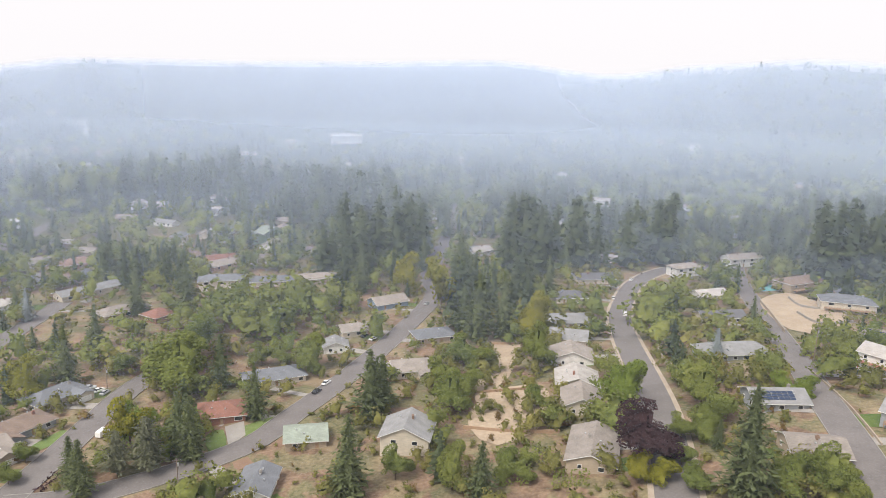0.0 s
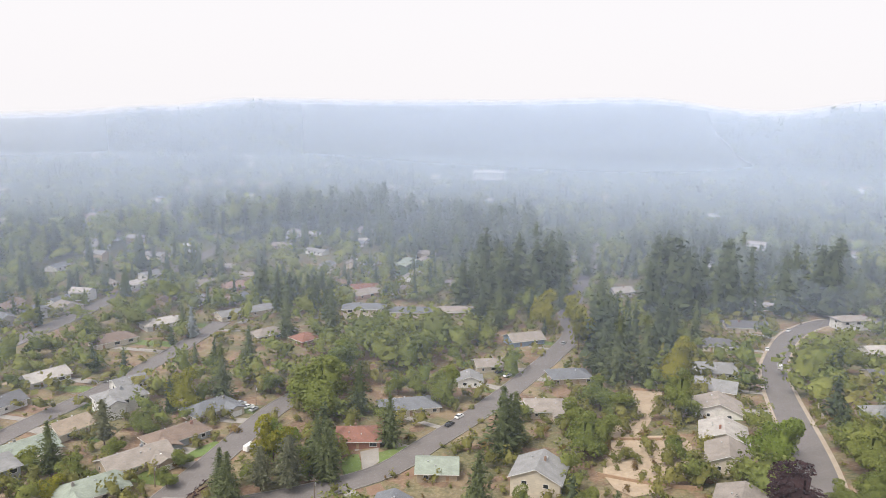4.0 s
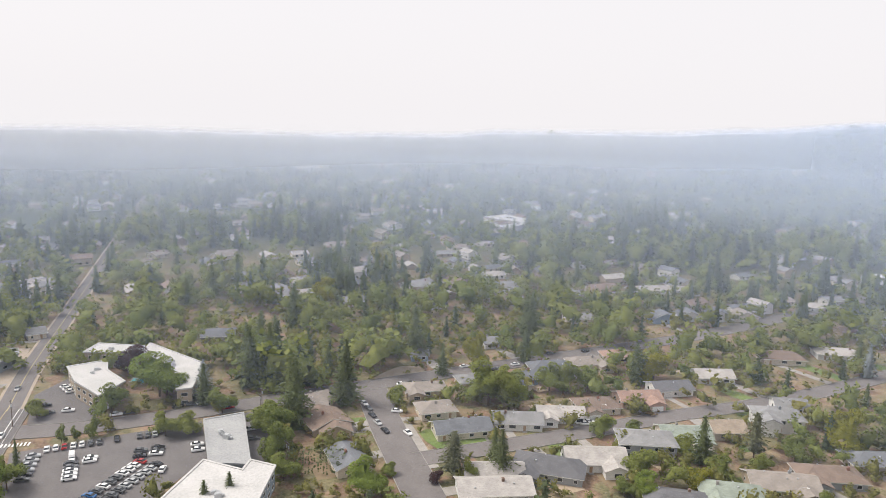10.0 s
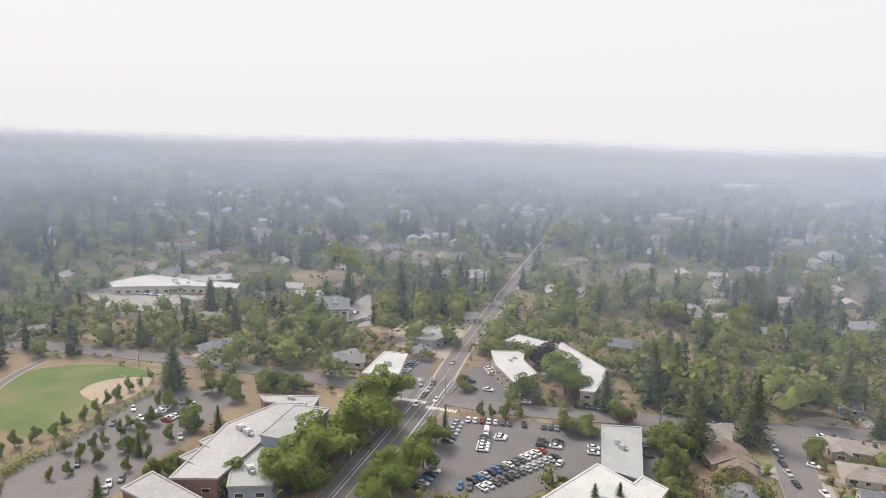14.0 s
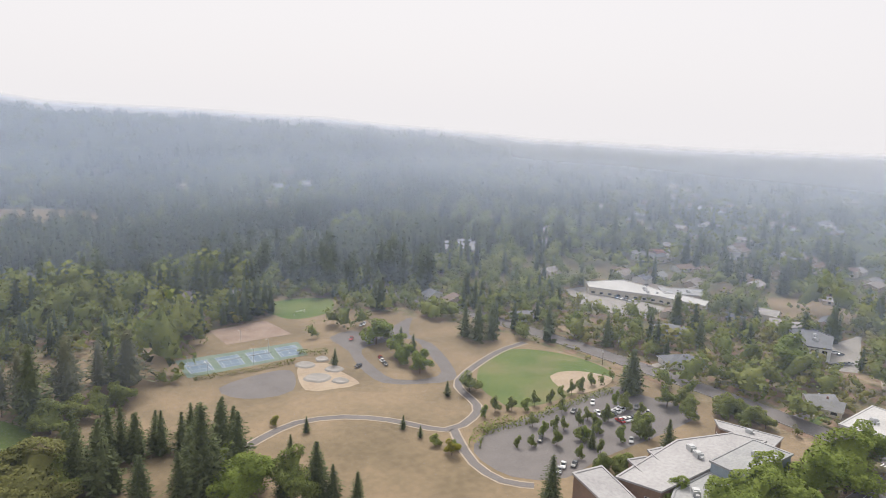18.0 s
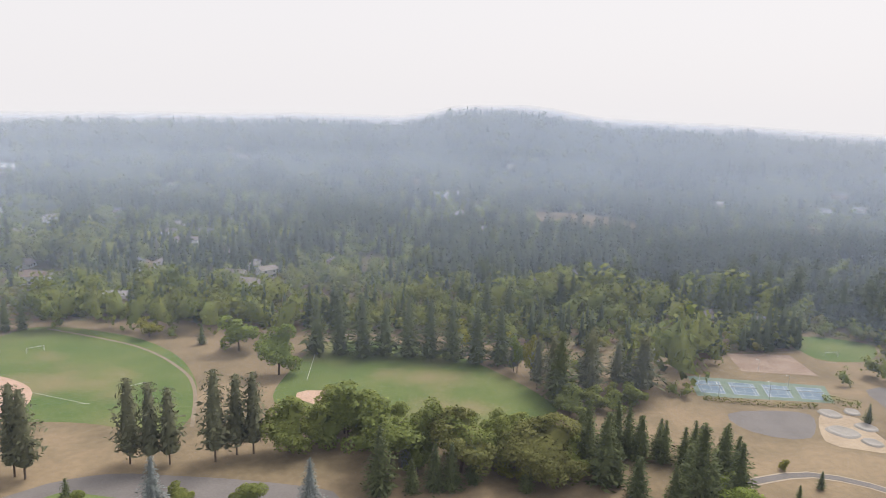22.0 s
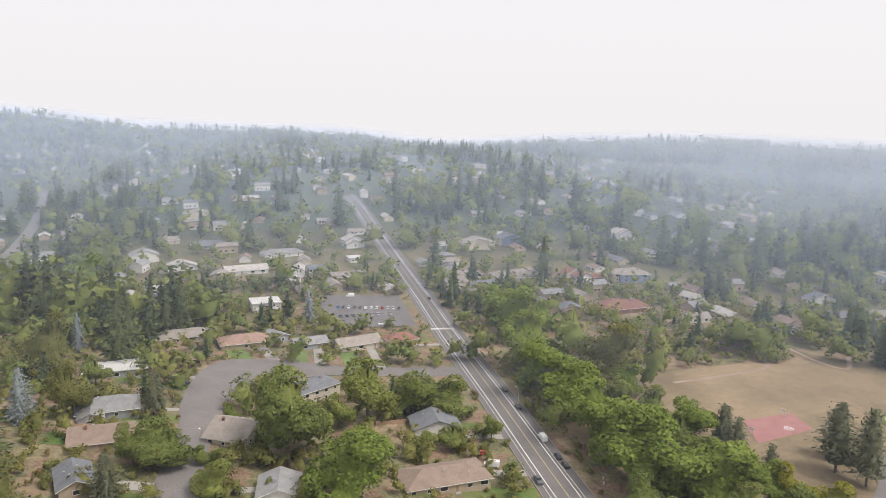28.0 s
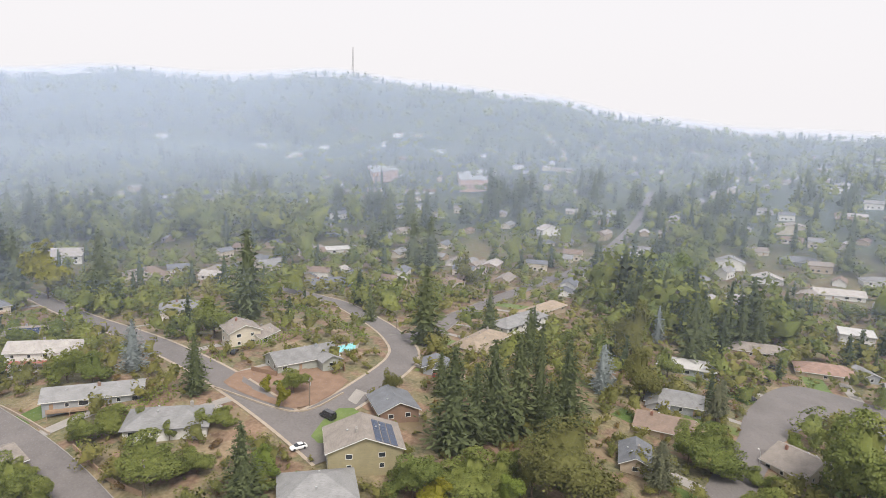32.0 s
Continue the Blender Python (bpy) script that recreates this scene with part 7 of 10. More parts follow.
tree("fir", 431.6, -491.8, 37.2, 24.0)
tree("dec", 186.4, -21.3, 6.4, 6.9)
tree("dec", 186.6, -31.6, 12.9, 9.5)
tree("dec", 188.6, -97.1, 5.0, 6.1)
tree("dec", 303.3, -126.8, 10.8, 16.7)
tree("fir", 160.8, 70.8, 30.7, 15.0)
tree("fir", 174.8, 64.9, 30.2, 15.7)
tree("fir", 183.5, 60.4, 31.0, 14.5)
tree("fir", 187.6, 55.7, 34.8, 8.6)
tree("fir", 195.0, 49.2, 30.0, 14.5)
tree("fir", 181.1, 50.2, 21.0, 8.7)
tree("fir", 169.1, 67.7, 24.3, 9.7)
tree("fir", 246.5, 78.1, 23.3, 9.2)
tree("willow", 159.0, 38.9, 22.5, 20.4)
tree("willow", 155.5, 46.6, 17.4, 11.2)
tree("dec", 152.2, 54.4, 10.7, 9.2)
tree("fir", 114.7, 102.2, 21.1, 17.8)
tree("spruce", 157.6, 185.0, 18.0, 13.2)
tree("fir", 149.6, 150.1, 19.3, 12.4)
tree("fir", 233.8, 202.2, 42.0, 23.2)
tree("fir", 269.6, 338.8, 42.0, 24.0)
tree("yel", 257.8, 368.1, 33.0, 24.0)
tree("willow", 177.5, 99.5, 17.7, 12.7)
tree("fir", 237.8, 117.9, 32.2, 16.1)
tree("fir", 275.9, 105.9, 21.7, 10.4)
tree("dec", 306.2, 169.0, 24.2, 15.1)
tree("willow", 416.3, 178.5, 34.3, 24.0)
tree("fir", 448.6, 219.4, 41.0, 24.0)
tree("fir", 577.5, 305.3, 42.0, 22.2)
tree("fir", 567.9, 321.0, 40.5, 20.1)
tree("dec", 552.7, 348.4, 40.1, 24.0)
tree("fir", 494.2, 295.1, 31.4, 19.6)
tree("dec", 445.1, 332.5, 27.4, 24.0)
tree("fir", 700.7, 265.5, 42.0, 24.0)
tree("fir", 773.3, 265.8, 41.3, 24.0)
tree("fir", 767.2, 179.0, 42.0, 24.0)
tree("fir", 763.1, 135.7, 33.9, 24.0)
tree("dec", 486.8, 171.5, 32.6, 22.8)
tree("spruce", 239.5, 48.8, 18.6, 7.6)
tree("fir", 383.5, 66.4, 28.7, 20.0)
tree("fir", 381.1, 47.3, 34.8, 24.0)
tree("willow", 298.7, 49.1, 27.8, 16.8)
tree("fir", 315.5, 25.8, 31.8, 14.4)
tree("fir", 365.8, 7.7, 28.6, 21.4)
tree("fir", 367.1, -0.0, 27.7, 21.4)
tree("fir", 360.2, 15.1, 25.0, 18.0)
tree("spruce", 344.6, 44.7, 19.9, 7.5)
tree("willow", 246.9, 36.5, 18.8, 11.6)
tree("pine", 180.9, 19.5, 15.6, 15.2)
tree("dec", 204.9, 10.3, 11.3, 17.1)
tree("pine", 249.3, 10.6, 13.8, 13.8)
tree("dec", 213.5, -29.8, 27.1, 22.0)
tree("fir", 602.6, 45.8, 39.6, 24.0)
tree("dec", 631.3, 71.7, 27.9, 24.0)
tree("dec", 110.4, 126.5, 10.1, 14.2)
tree("dec", 138.0, 70.7, 9.4, 13.5)
tree("dec", 145.5, 59.2, 12.9, 13.1)
tree("dec", 198.5, 188.5, 15.8, 14.7)
tree("dec", 143.8, 199.1, 9.4, 12.1)
tree("dec", 146.0, 190.0, 8.8, 10.2)
tree("yel", 154.0, 121.4, 8.3, 3.8)
tree("yel", 160.2, 132.5, 5.5, 3.2)
tree("dec", 126.3, 136.7, 10.9, 8.2)
tree("dec", 127.6, 148.3, 8.7, 8.5)
tree("dec", 122.8, 153.5, 6.9, 8.6)
tree("dec", 116.5, 156.6, 7.0, 8.5)
tree("fir", 381.1, 555.8, 37.8, 24.0)
tree("fir", 357.1, 549.1, 42.0, 24.0)
tree("fir", 450.9, 502.9, 40.2, 24.0)
tree("fir", 466.8, 478.6, 42.0, 24.0)
tree("dec", 510.9, 466.2, 37.4, 24.0)
tree("dec", 531.7, 436.3, 34.9, 24.0)
tree("dec", 496.5, 487.4, 39.8, 24.0)
tree("fir", 609.6, 515.4, 42.0, 19.3)
tree("fir", 616.5, 505.5, 42.0, 19.3)
tree("fir", 584.1, 516.8, 42.0, 18.8)
tree("dec", 402.6, 437.6, 29.1, 24.0)
tree("dec", 409.1, 385.4, 24.2, 24.0)
tree("dec", 404.9, 317.6, 20.4, 24.0)
tree("dec", 413.5, 303.9, 32.9, 24.0)
tree("fir", 437.7, 228.4, 42.0, 20.2)
tree("dec", 417.1, 258.1, 16.2, 24.0)
tree("dec", 285.9, 160.9, 16.7, 16.4)
tree("fir", 263.2, 158.2, 16.8, 6.1)
tree("dec", 582.8, 193.4, 33.7, 24.0)
tree("dec", 579.5, 156.9, 28.6, 19.5)
tree("lime", 474.0, 54.5, 27.0, 23.5)
tree("dec", 432.8, 89.9, 21.3, 16.4)
tree("purple", 441.2, 91.1, 18.0, 15.6)
tree("dec", 678.7, 168.3, 27.4, 24.0)
tree("dec", 690.0, 474.1, 19.7, 24.0)
tree("fir", 259.4, 397.8, 40.0, 23.4)
tree("dec", 378.8, 435.6, 21.4, 24.0)
tree("dec", 434.8, 138.7, 9.3, 15.0)
tree("dec", 391.6, 126.2, 10.3, 15.3)
tree("dec", 403.6, -11.4, 11.8, 10.0)
tree("dec", 457.4, -15.9, 13.5, 15.0)
tree("dec", 289.3, 75.5, 7.5, 10.1)
tree("dec", 286.4, 32.0, 11.7, 9.8)
tree("dec", 163.7, 124.9, 6.5, 8.9)
tree("dec", 157.6, 52.7, 10.0, 6.1)
tree("dec", 97.4, 158.0, 5.4, 9.9)
tree("dec", 136.2, 130.4, 4.6, 9.9)
tree("dec", 238.9, 273.3, 11.1, 18.0)
tree("dec", 233.7, 306.8, 17.2, 12.8)
tree("dec", 121.3, 102.8, 5.0, 7.3)
tree("dec", 144.1, 67.7, 7.0, 8.8)
tree("dec", 316.4, -5.8, 7.2, 9.1)
tree("fir", 191.2, 88.8, 14.9, 10.9)
tree("dec", 287.1, 232.9, 18.0, 18.4)
tree("dec", 327.8, 249.2, 20.1, 20.4)
tree("dec", 113.9, 123.9, 7.1, 9.1)
tree("dec", 207.4, -5.8, 4.2, 9.2)
tree("dec", 118.4, 119.3, 7.3, 7.6)

# ---- larger buildings ----


def block(name, pts, high, roof, wall, label, category, win=True):
    """A flat-roofed building on a plan outline: walls, a roof slab behind a parapet, windows along the walls, plant on the roof."""
    cx, cy = sum(p[0] for p in pts) / len(pts), sum(p[1] for p in pts) / len(pts)
    k = sunk(cx, cy)
    cx, cy, high, pts = cx * k, cy * k, high * k, [(p[0] * k, p[1] * k) for p in pts]
    area = sum(a[0] * b[1] - b[0] * a[1] for a, b in zip(pts, pts[1:] + pts[:1]))
    if area < 0:
        pts = pts[::-1]
    CLEAR.append(pts)
    z = height(cx, cy)
    ob = tagged(anchor(name, cx, cy, z), label, category)
    loc = [Vector((p[0] - cx, p[1] - cy, 0)) for p in pts]
    n = len(loc)
    steep = 0.2 if "shed-roofed" in label or "sloping" in label else 0.0

    def rise(p):
        """How far a sloping roof climbs towards its glazed end."""
        return Vector((0, 0, steep * (0.6 * p.x - 0.8 * p.y)))
    v = [p + Vector((0, 0, -4)) for p in loc] + [p + Vector((0, 0, high - 0.3)) + rise(p) for p in loc]
    child("wall", mesh_of("wall", v, [(k, (k + 1) % n, n + (k + 1) % n, n + k) for k in range(n)], [wall]), ob)

    def grown(d):
        res = []
        for k in range(n):
            a, b, c = loc[k - 1], loc[k], loc[(k + 1) % n]
            e, g = (b - a).normalized(), (c - b).normalized()
            m = Vector((e.y + g.y, -e.x - g.x, 0)).normalized()
            res.append(b + m * d / max(0.4, m.dot(Vector((e.y, -e.x, 0)))))
        return res
    o, i = grown(0.5), grown(-0.2)
    lev = [[p + Vector((0, 0, q)) + rise(p) for p in r] for r, q in ((o, high - 0.5), (o, high + 0.15), (i, high + 0.15), (i, high - 0.1))]
    v = [p for r in lev for p in r]
    f = [tuple(range(n))[::-1]]
    for s in range(3):
        f += [(s * n + k, s * n + (k + 1) % n, (s + 1) * n + (k + 1) % n, (s + 1) * n + k) for k in range(n)]
    f.append(tuple(range(3 * n, 4 * n)))
    child("roof", mesh_of("roof", v, f, [roof]), ob)
    if not win or steep:
        return ob
    fr = WINDOWS[1][0]
    for k in range(n):
        a, b = loc[k], loc[(k + 1) % n]
        l = (b - a).length
        m = int(l / 5)
        yaw = math.degrees(math.atan2(b.y - a.y, b.x - a.x))
        for s in range(m if m < 8 else 8):
            p = a + (b - a) * ((s + 0.5) / min(m, 8))
            for st in range(1 if high < 6.5 else 2):
                child("window", WHOLE[fr.name], ob, (p.x, p.y, 1.0 + 3.2 * st), yaw)
    rng = random.Random(len(CLEAR))
    for _ in range(min(4, 1 + int(abs(area) / 900))):
        w = [rng.random() for _ in loc]
        p = sum((q * u for q, u in zip(loc, w)), Vector()) / sum(w)
        s = rng.uniform(0.9, 1.8)
        child("roof_unit", ROOF_UNIT, ob, (p.x, p.y, high - 0.1), rng.uniform(0, 90), (s, s, s))
    return ob


ROOF_UNIT = simple_mesh("roof_unit", [(-0.8, -0.6, 0, 0.8, 0.6, 0.9), (-0.5, -0.5, 0.9, 0.5, 0.5, 1.05), (0.8, -0.3, 0.2, 1.5, 0.3, 0.6)], "steel")


def pool(pts, lift):
    cx, cy = sum(p[0] for p in pts) / len(pts), sum(p[1] for p in pts) / len(pts)
    z = height(cx, cy) + lift
    ob = tagged(anchor("swimming_pool", cx, cy, z), "turquoise swimming pool with a pale concrete rim", "pool")
    a = [Vector((p[0] - cx, p[1] - cy, 0)) for p in pts]
    n = len(a)
    o = [p * 1.25 for p in a]
    v = o + a + [p + Vector((0, 0, -0.2)) for p in a]
    f = [(k, (k + 1) % n, n + (k + 1) % n, n + k) for k in range(n)] + [(n + k, n + (k + 1) % n, 2 * n + (k + 1) % n, 2 * n + k) for k in range(n)]
    child("rim", mesh_of("rim", v, f, ["concrete"]), ob)
    child("water", mesh_of("water", [p + Vector((0, 0, -0.08)) for p in a], [tuple(range(n))], ["pool_water"]), ob)


block("store", [(-217, 25), (-206, 35), (-211.5, 38.5), (-205, 44.5), (-178, 31), (-150, 2), (-163, -14)], 7.5, "membrane_white", "wall_bluewall", "large store with a white membrane roof", "store", True)
block("store_annex", [(-251.5, 29.8), (-252.3, 43.4), (-212.3, 38.3), (-218.1, 26.9)], 6, "membrane_grey", "wall_slatewall", "long store annexe with a grey-green roof", "store", True)
block("apartment_west", [(-323.5, -15.7), (-326.4, -0.7), (-313.9, -1.1), (-297.6, 5.1), (-285.9, -4.1), (-304.5, -12.4)], 7.5, "membrane_white", "wall_tan", "two-storey tan flats with a white roof", "apartments", True)
block("apartment_north", [(-341.8, -9.7), (-352.5, -3.7), (-341.1, 14.9), (-332.7, 13.0)], 7.5, "membrane_white", "wall_tan", "two-storey tan flats with a white roof", "apartments", True)
block("apartment_east", [(-331.9, 13.8), (-344.1, 17.9), (-308.1, 36.8), (-280.8, 28.8), (-281.1, 23.4), (-303.5, 25.2)], 7.5, "membrane_white", "wall_tan", "two-storey tan flats round a pool court", "apartments", True)
block("shop", [(-319.5, -66.5), (-317.8, -55.7), (-287.1, -54.6), (-289.4, -70.0)], 5, "membrane_white", "wall_cream", "small cream shop with a white roof", "shop", True)
block("workshop", [(-343.7, -59.1), (-364.4, -48.0), (-365.4, -37.6), (-357.2, -36.7), (-342.0, -45.8)], 5, "membrane_grey", "wall_slatewall", "low grey workshop building", "workshop", True)
block("sports_hall", [(-208.1, -84.4), (-233.8, -81.5), (-232.6, -68.8), (-206.0, -72.9)], 12, "membrane_grey", "wall_bluewall", "tall community gym block with a grey roof", "sports hall", True)
block("sports_hall", [(-189.6, -86.6), (-207.8, -84.5), (-207.0, -74.4), (-184.8, -72.2), (-181.9, -84.0)], 8, "membrane_grey", "wall_bluewall", "low flat-roofed wing with skylights", "sports hall", True)
block("sports_hall", [(-181.9, -101.8), (-219.8, -101.4), (-239.9, -91.2), (-242.5, -80.7), (-209.6, -85.1), (-184.1, -88.5)], 9, "metal_roof", "wall_brown", "long pool hall under a pale metal roof", "sports hall", True)
block("sports_hall", [(-183.4, -108.3), (-170.1, -109.7), (-163.0, -88.9), (-175.2, -88.4)], 9, "metal_roof", "wall_brown", "front hall with a pale sloping metal roof", "sports hall", True)
block("sports_hall", [(-161.4, -108.9), (-167.9, -105.6), (-168.4, -91.8), (-158.4, -93.9)], 5, "metal_roof", "wall_brown", "low entry roof of pale metal", "sports hall", True)
block("sports_hall", [(-193.5, -104.7), (-201.8, -103.2), (-198.6, -95.3), (-190.1, -96.2)], 8.4, "metal_roof", "wall_brown", "small shed-roofed bay of pale metal", "sports hall", True)
block("sports_hall", [(-204.6, -103.8), (-212.0, -102.9), (-208.4, -95.6), (-200.7, -95.1)], 8.4, "metal_roof", "wall_brown", "small shed-roofed bay of pale metal", "sports hall", True)
block("sports_hall", [(-253.5, -102.6), (-257.0, -80.0), (-247.1, -79.4), (-248.3, -98.7)], 6, "metal_roof", "wall_brown", "low back wing with a pale roof", "sports hall", True)
block("school", [(-416.2, -269.1), (-443.4, -257.2), (-434.6, -217.6), (-433.6, -188.9), (-420.4, -185.0), (-420.3, -216.8), (-405.2, -259.7)], 5, "membrane_white", "wall_cream", "long low school with a pale roof", "school", True)
block("school_wing", [(-444.2, -229.4), (-460.9, -205.6), (-444.0, -197.9), (-430.3, -217.6)], 5, "membrane_grey", "wall_tan", "low tan school wing", "school", True)
block("church", [(-403.0, -129.4), (-413.3, -121.0), (-405.4, -107.2), (-381.2, -100.9), (-377.9, -110.8)], 7, "roof_slate", "wall_white", "grey-roofed church hall among trees", "church", True)
block("roof_ring", [(-692.2, 389.2), (-705.0, 425.4), (-661.1, 430.1), (-640.8, 412.0), (-668.2, 398.4)], 6, "membrane_white", "wall_cream", "long school with a white roof ring", "school", True)
block("roof_ring", [(-692.2, 389.2), (-652.5, 375.8), (-629.7, 376.3), (-618.6, 375.1), (-622.4, 364.3)], 6, "membrane_white", "wall_cream", "long school with a white roof ring", "school", True)
block("roof_ring", [(-629.7, 376.3), (-647.1, 416.0), (-635.4, 414.1), (-612.8, 371.7)], 6, "membrane_white", "wall_cream", "long school with a white roof ring", "school", True)
patch("dry_clearing", [(-165, -800), (-215, -750), (-262, -690), (-285, -725), (-275, -800), (-240, -870), (-170, -880)], "turf_dry", 0.3, "dry straw-coloured clearing in the woods", "grass", True, True)
block("far_hall", [(-51.7, -1040.0), (-89.4, -1071.9), (-88.4, -1017.4), (-52.2, -981.2)], 8, "membrane_white", "wall_cream", "distant long hall with a white roof", "hall", True)
block("far_hall", [(906.2, -1370.4), (792.2, -1383.6), (735.3, -1283.6), (839.4, -1272.3)], 10, "membrane_white", "wall_tan", "distant school block with pale walls", "school", True)
block("far_hall", [(742.7, -1350.0), (712.8, -1369.2), (663.2, -1273.4), (691.6, -1256.4)], 8, "membrane_white", "wall_tan", "distant school block with pale walls", "school", True)
block("far_hall", [(1088.0, 663.0), (1118.3, 634.1), (1045.4, 576.4), (969.9, 580.5)], 14, "membrane_grey", "wall_rosewall", "distant pinkish building in haze", "building", True)
block("far_hall", [(1068.8, 477.8), (1149.9, 471.0), (1164.9, 424.2), (990.4, 386.8), (957.6, 423.1)], 14, "membrane_grey", "wall_rosewall", "distant pinkish building in haze", "building", True)
block("far_hall", [(-241.7, 1499.5), (-179.5, 1524.0), (-169.9, 1442.3), (-229.0, 1420.3)], 10, "membrane_white", "wall_white", "distant white building in haze", "building", True)
block("far_hall", [(-1449.1, 366.5), (-1446.5, 433.4), (-1357.0, 407.1), (-1346.8, 344.4)], 10, "membrane_white", "wall_white", "distant white building in haze", "building", True)
block("far_hall", [(-419.6, -432.3), (-461.5, -432.1), (-456.7, -405.8), (-429.9, -385.0), (-408.2, -405.8)], 8, "membrane_grey", "wall_tan", "tan apartment block in the woods", "apartments", True)
pool([(-318.2, 9.2), (-314.1, 14.9), (-310.1, 11.6), (-314.2, 7.8)], 0.3)
pool([(205.8, 140.3), (216.6, 135.8), (209.4, 132.2), (201.2, 136.0)], 0.4)
pool([(190.4, 415.0), (199.5, 417.0), (197.5, 402.8), (188.3, 400.8)], 0.4)

# ---- cars ----


def lofted(sections, mat, name):
    """A solid through cross sections (x, half width, z low, z high), with chamfered shoulders."""
    v, f = [], []
    for x, w, lo, hi in sections:
        v += [(x, -w, lo), (x, -w, lo + (hi - lo) * 0.7), (x, -w * 0.86, hi), (x, w * 0.86, hi), (x, w, lo + (hi - lo) * 0.7), (x, w, lo)]
    for k in range(len(sections) - 1):
        a, b = 6 * k, 6 * k + 6
        f += [(a + i, a + (i + 1) % 6, b + (i + 1) % 6, b + i) for i in range(6)]
    f += [(5, 4, 3, 2, 1, 0), tuple(range(6 * len(sections) - 6, 6 * len(sections)))]
    me = mesh_of(name, v, f, [mat])
    return me


def wheel_mesh():
    v, f, n = [], [], 12
    for y, r in ((-0.11, 0.30), (-0.11, 0.33), (0.11, 0.33), (0.11, 0.30)):
        v += [(r * math.cos(6.2832 * k / n), y, r * math.sin(6.2832 * k / n)) for k in range(n)]
    for s in range(3):
        f += [(s * n + k, s * n + (k + 1) % n, (s + 1) * n + (k + 1) % n, (s + 1) * n + k) for k in range(n)]
    f += [tuple(range(n)), tuple(range(3 * n, 4 * n))[::-1]]
    return mesh_of("wheel", v, f, ["rubber"])


WHEEL = wheel_mesh()
CAR_FORMS = {
    "car": ([(-2.25, 0.82, 0.35, 0.85), (-2.0, 0.90, 0.28, 0.98), (-1.3, 0.91, 0.28, 1.0), (0.8, 0.91, 0.28, 0.98), (1.9, 0.88, 0.28, 0.82), (2.25, 0.78, 0.34, 0.66)],
            [(-1.75, 0.78, 0.96, 1.05), (-1.2, 0.72, 0.96, 1.40), (0.2, 0.72, 0.96, 1.43), (1.05, 0.78, 0.94, 1.02)], [(-1.15, 0.66, 1.39, 1.46), (0.15, 0.66, 1.41, 1.48)]),
    "van": ([(-2.6, 0.95, 0.35, 1.95), (-2.5, 1.0, 0.30, 2.2), (1.2, 1.0, 0.30, 2.2), (1.7, 0.97, 0.30, 1.3), (2.6, 0.9, 0.34, 1.0)],
            [(1.15, 0.9, 1.2, 2.0), (1.75, 0.9, 1.15, 1.35)], [(-2.3, 0.8, 2.15, 2.26), (0.9, 0.8, 2.15, 2.26)]),
    "pickup": ([(-2.7, 0.88, 0.45, 1.05), (-2.6, 0.95, 0.40, 1.1), (-0.5, 0.95, 0.40, 1.1), (1.2, 0.95, 0.40, 1.12), (2.4, 0.92, 0.40, 1.0), (2.7, 0.85, 0.45, 0.85)],
               [(-0.7, 0.82, 1.08, 1.6), (-0.5, 0.78, 1.08, 1.75), (0.7, 0.78, 1.08, 1.75), (1.4, 0.82, 1.08, 1.2)], [(-0.5, 0.70, 1.72, 1.8), (0.65, 0.70, 1.72, 1.8)])}
CAR_MESHES = {}
CAR_WORDS = {"white": "white", "black": "black", "silver": "silver", "grey": "dark grey", "red": "red", "blue": "blue"}


def car(x, y, yaw, colour, kind):
    if (kind, colour) not in CAR_MESHES:
        b, g, r = CAR_FORMS[kind]
        CAR_MESHES[kind, colour] = (lofted(b, "car_" + colour, "body"), lofted(g, "glass_dark", "glass"), lofted(r, "car_" + colour, "top"))
    body, glass, top = CAR_MESHES[kind, colour]
    ob = tagged(anchor({"car": "car", "van": "van", "pickup": "pickup_truck"}[kind], x, y, height(x, y) + 0.24, yaw), f"{CAR_WORDS[colour]} {kind} standing on grey asphalt", kind, group="parked vehicles")
    child("body", body, ob)
    child("glass", glass, ob)
    child("top", top, ob)
    if math.hypot(x, y) < 235:
        for u in (-1.4, 1.4):
            for w in (-0.82, 0.82):
                child("wheel", WHEEL, ob, (u, w, 0.33))
    return ob


car(-257.9, -20.5, 179, "white", "car")
car(-257.9, -17.8, 179, "white", "car")
car(-257.8, -15.2, 179, "red", "car")
car(-257.7, -12.5, 179, "white", "car")
car(-257.7, -9.9, 179, "white", "car")
car(-257.6, -7.2, 179, "grey", "car")
car(-257.5, -4.5, 179, "grey", "car")
car(-257.4, 1.1, 0, "black", "car")
car(-257.2, 8.3, 178, "grey", "car")
car(-257.1, 10.9, 178, "grey", "car")
car(-257.0, 13.4, 178, "silver", "car")
car(-254.0, -24.2, 83, "silver", "car")
car(-250.8, -24.6, 83, "silver", "car")
car(-247.5, -25.0, 83, "silver", "car")
car(-244.2, -25.4, 83, "silver", "car")
car(-241.0, -25.8, 83, "black", "car")
car(-237.7, -26.2, 83, "grey", "car")
car(-247.6, -12.7, 0, "white", "van")
car(-243.6, -12.9, 88, "black", "car")
car(-241.0, -12.9, 88, "grey", "car")
car(-238.5, -13.0, 88, "white", "car")
car(-235.9, -13.1, 88, "white", "car")
car(-233.3, -13.2, 88, "white", "car")
car(-243.5, -7.5, 90, "white", "car")
car(-245.5, -7.1, 90, "white", "car")
car(-211.1, -14.9, 229, "black", "car")
car(-213.3, -13.0, 229, "blue", "car")
car(-215.4, -11.2, 229, "silver", "car")
car(-217.6, -9.3, 229, "black", "car")
car(-219.7, -7.5, 229, "blue", "car")
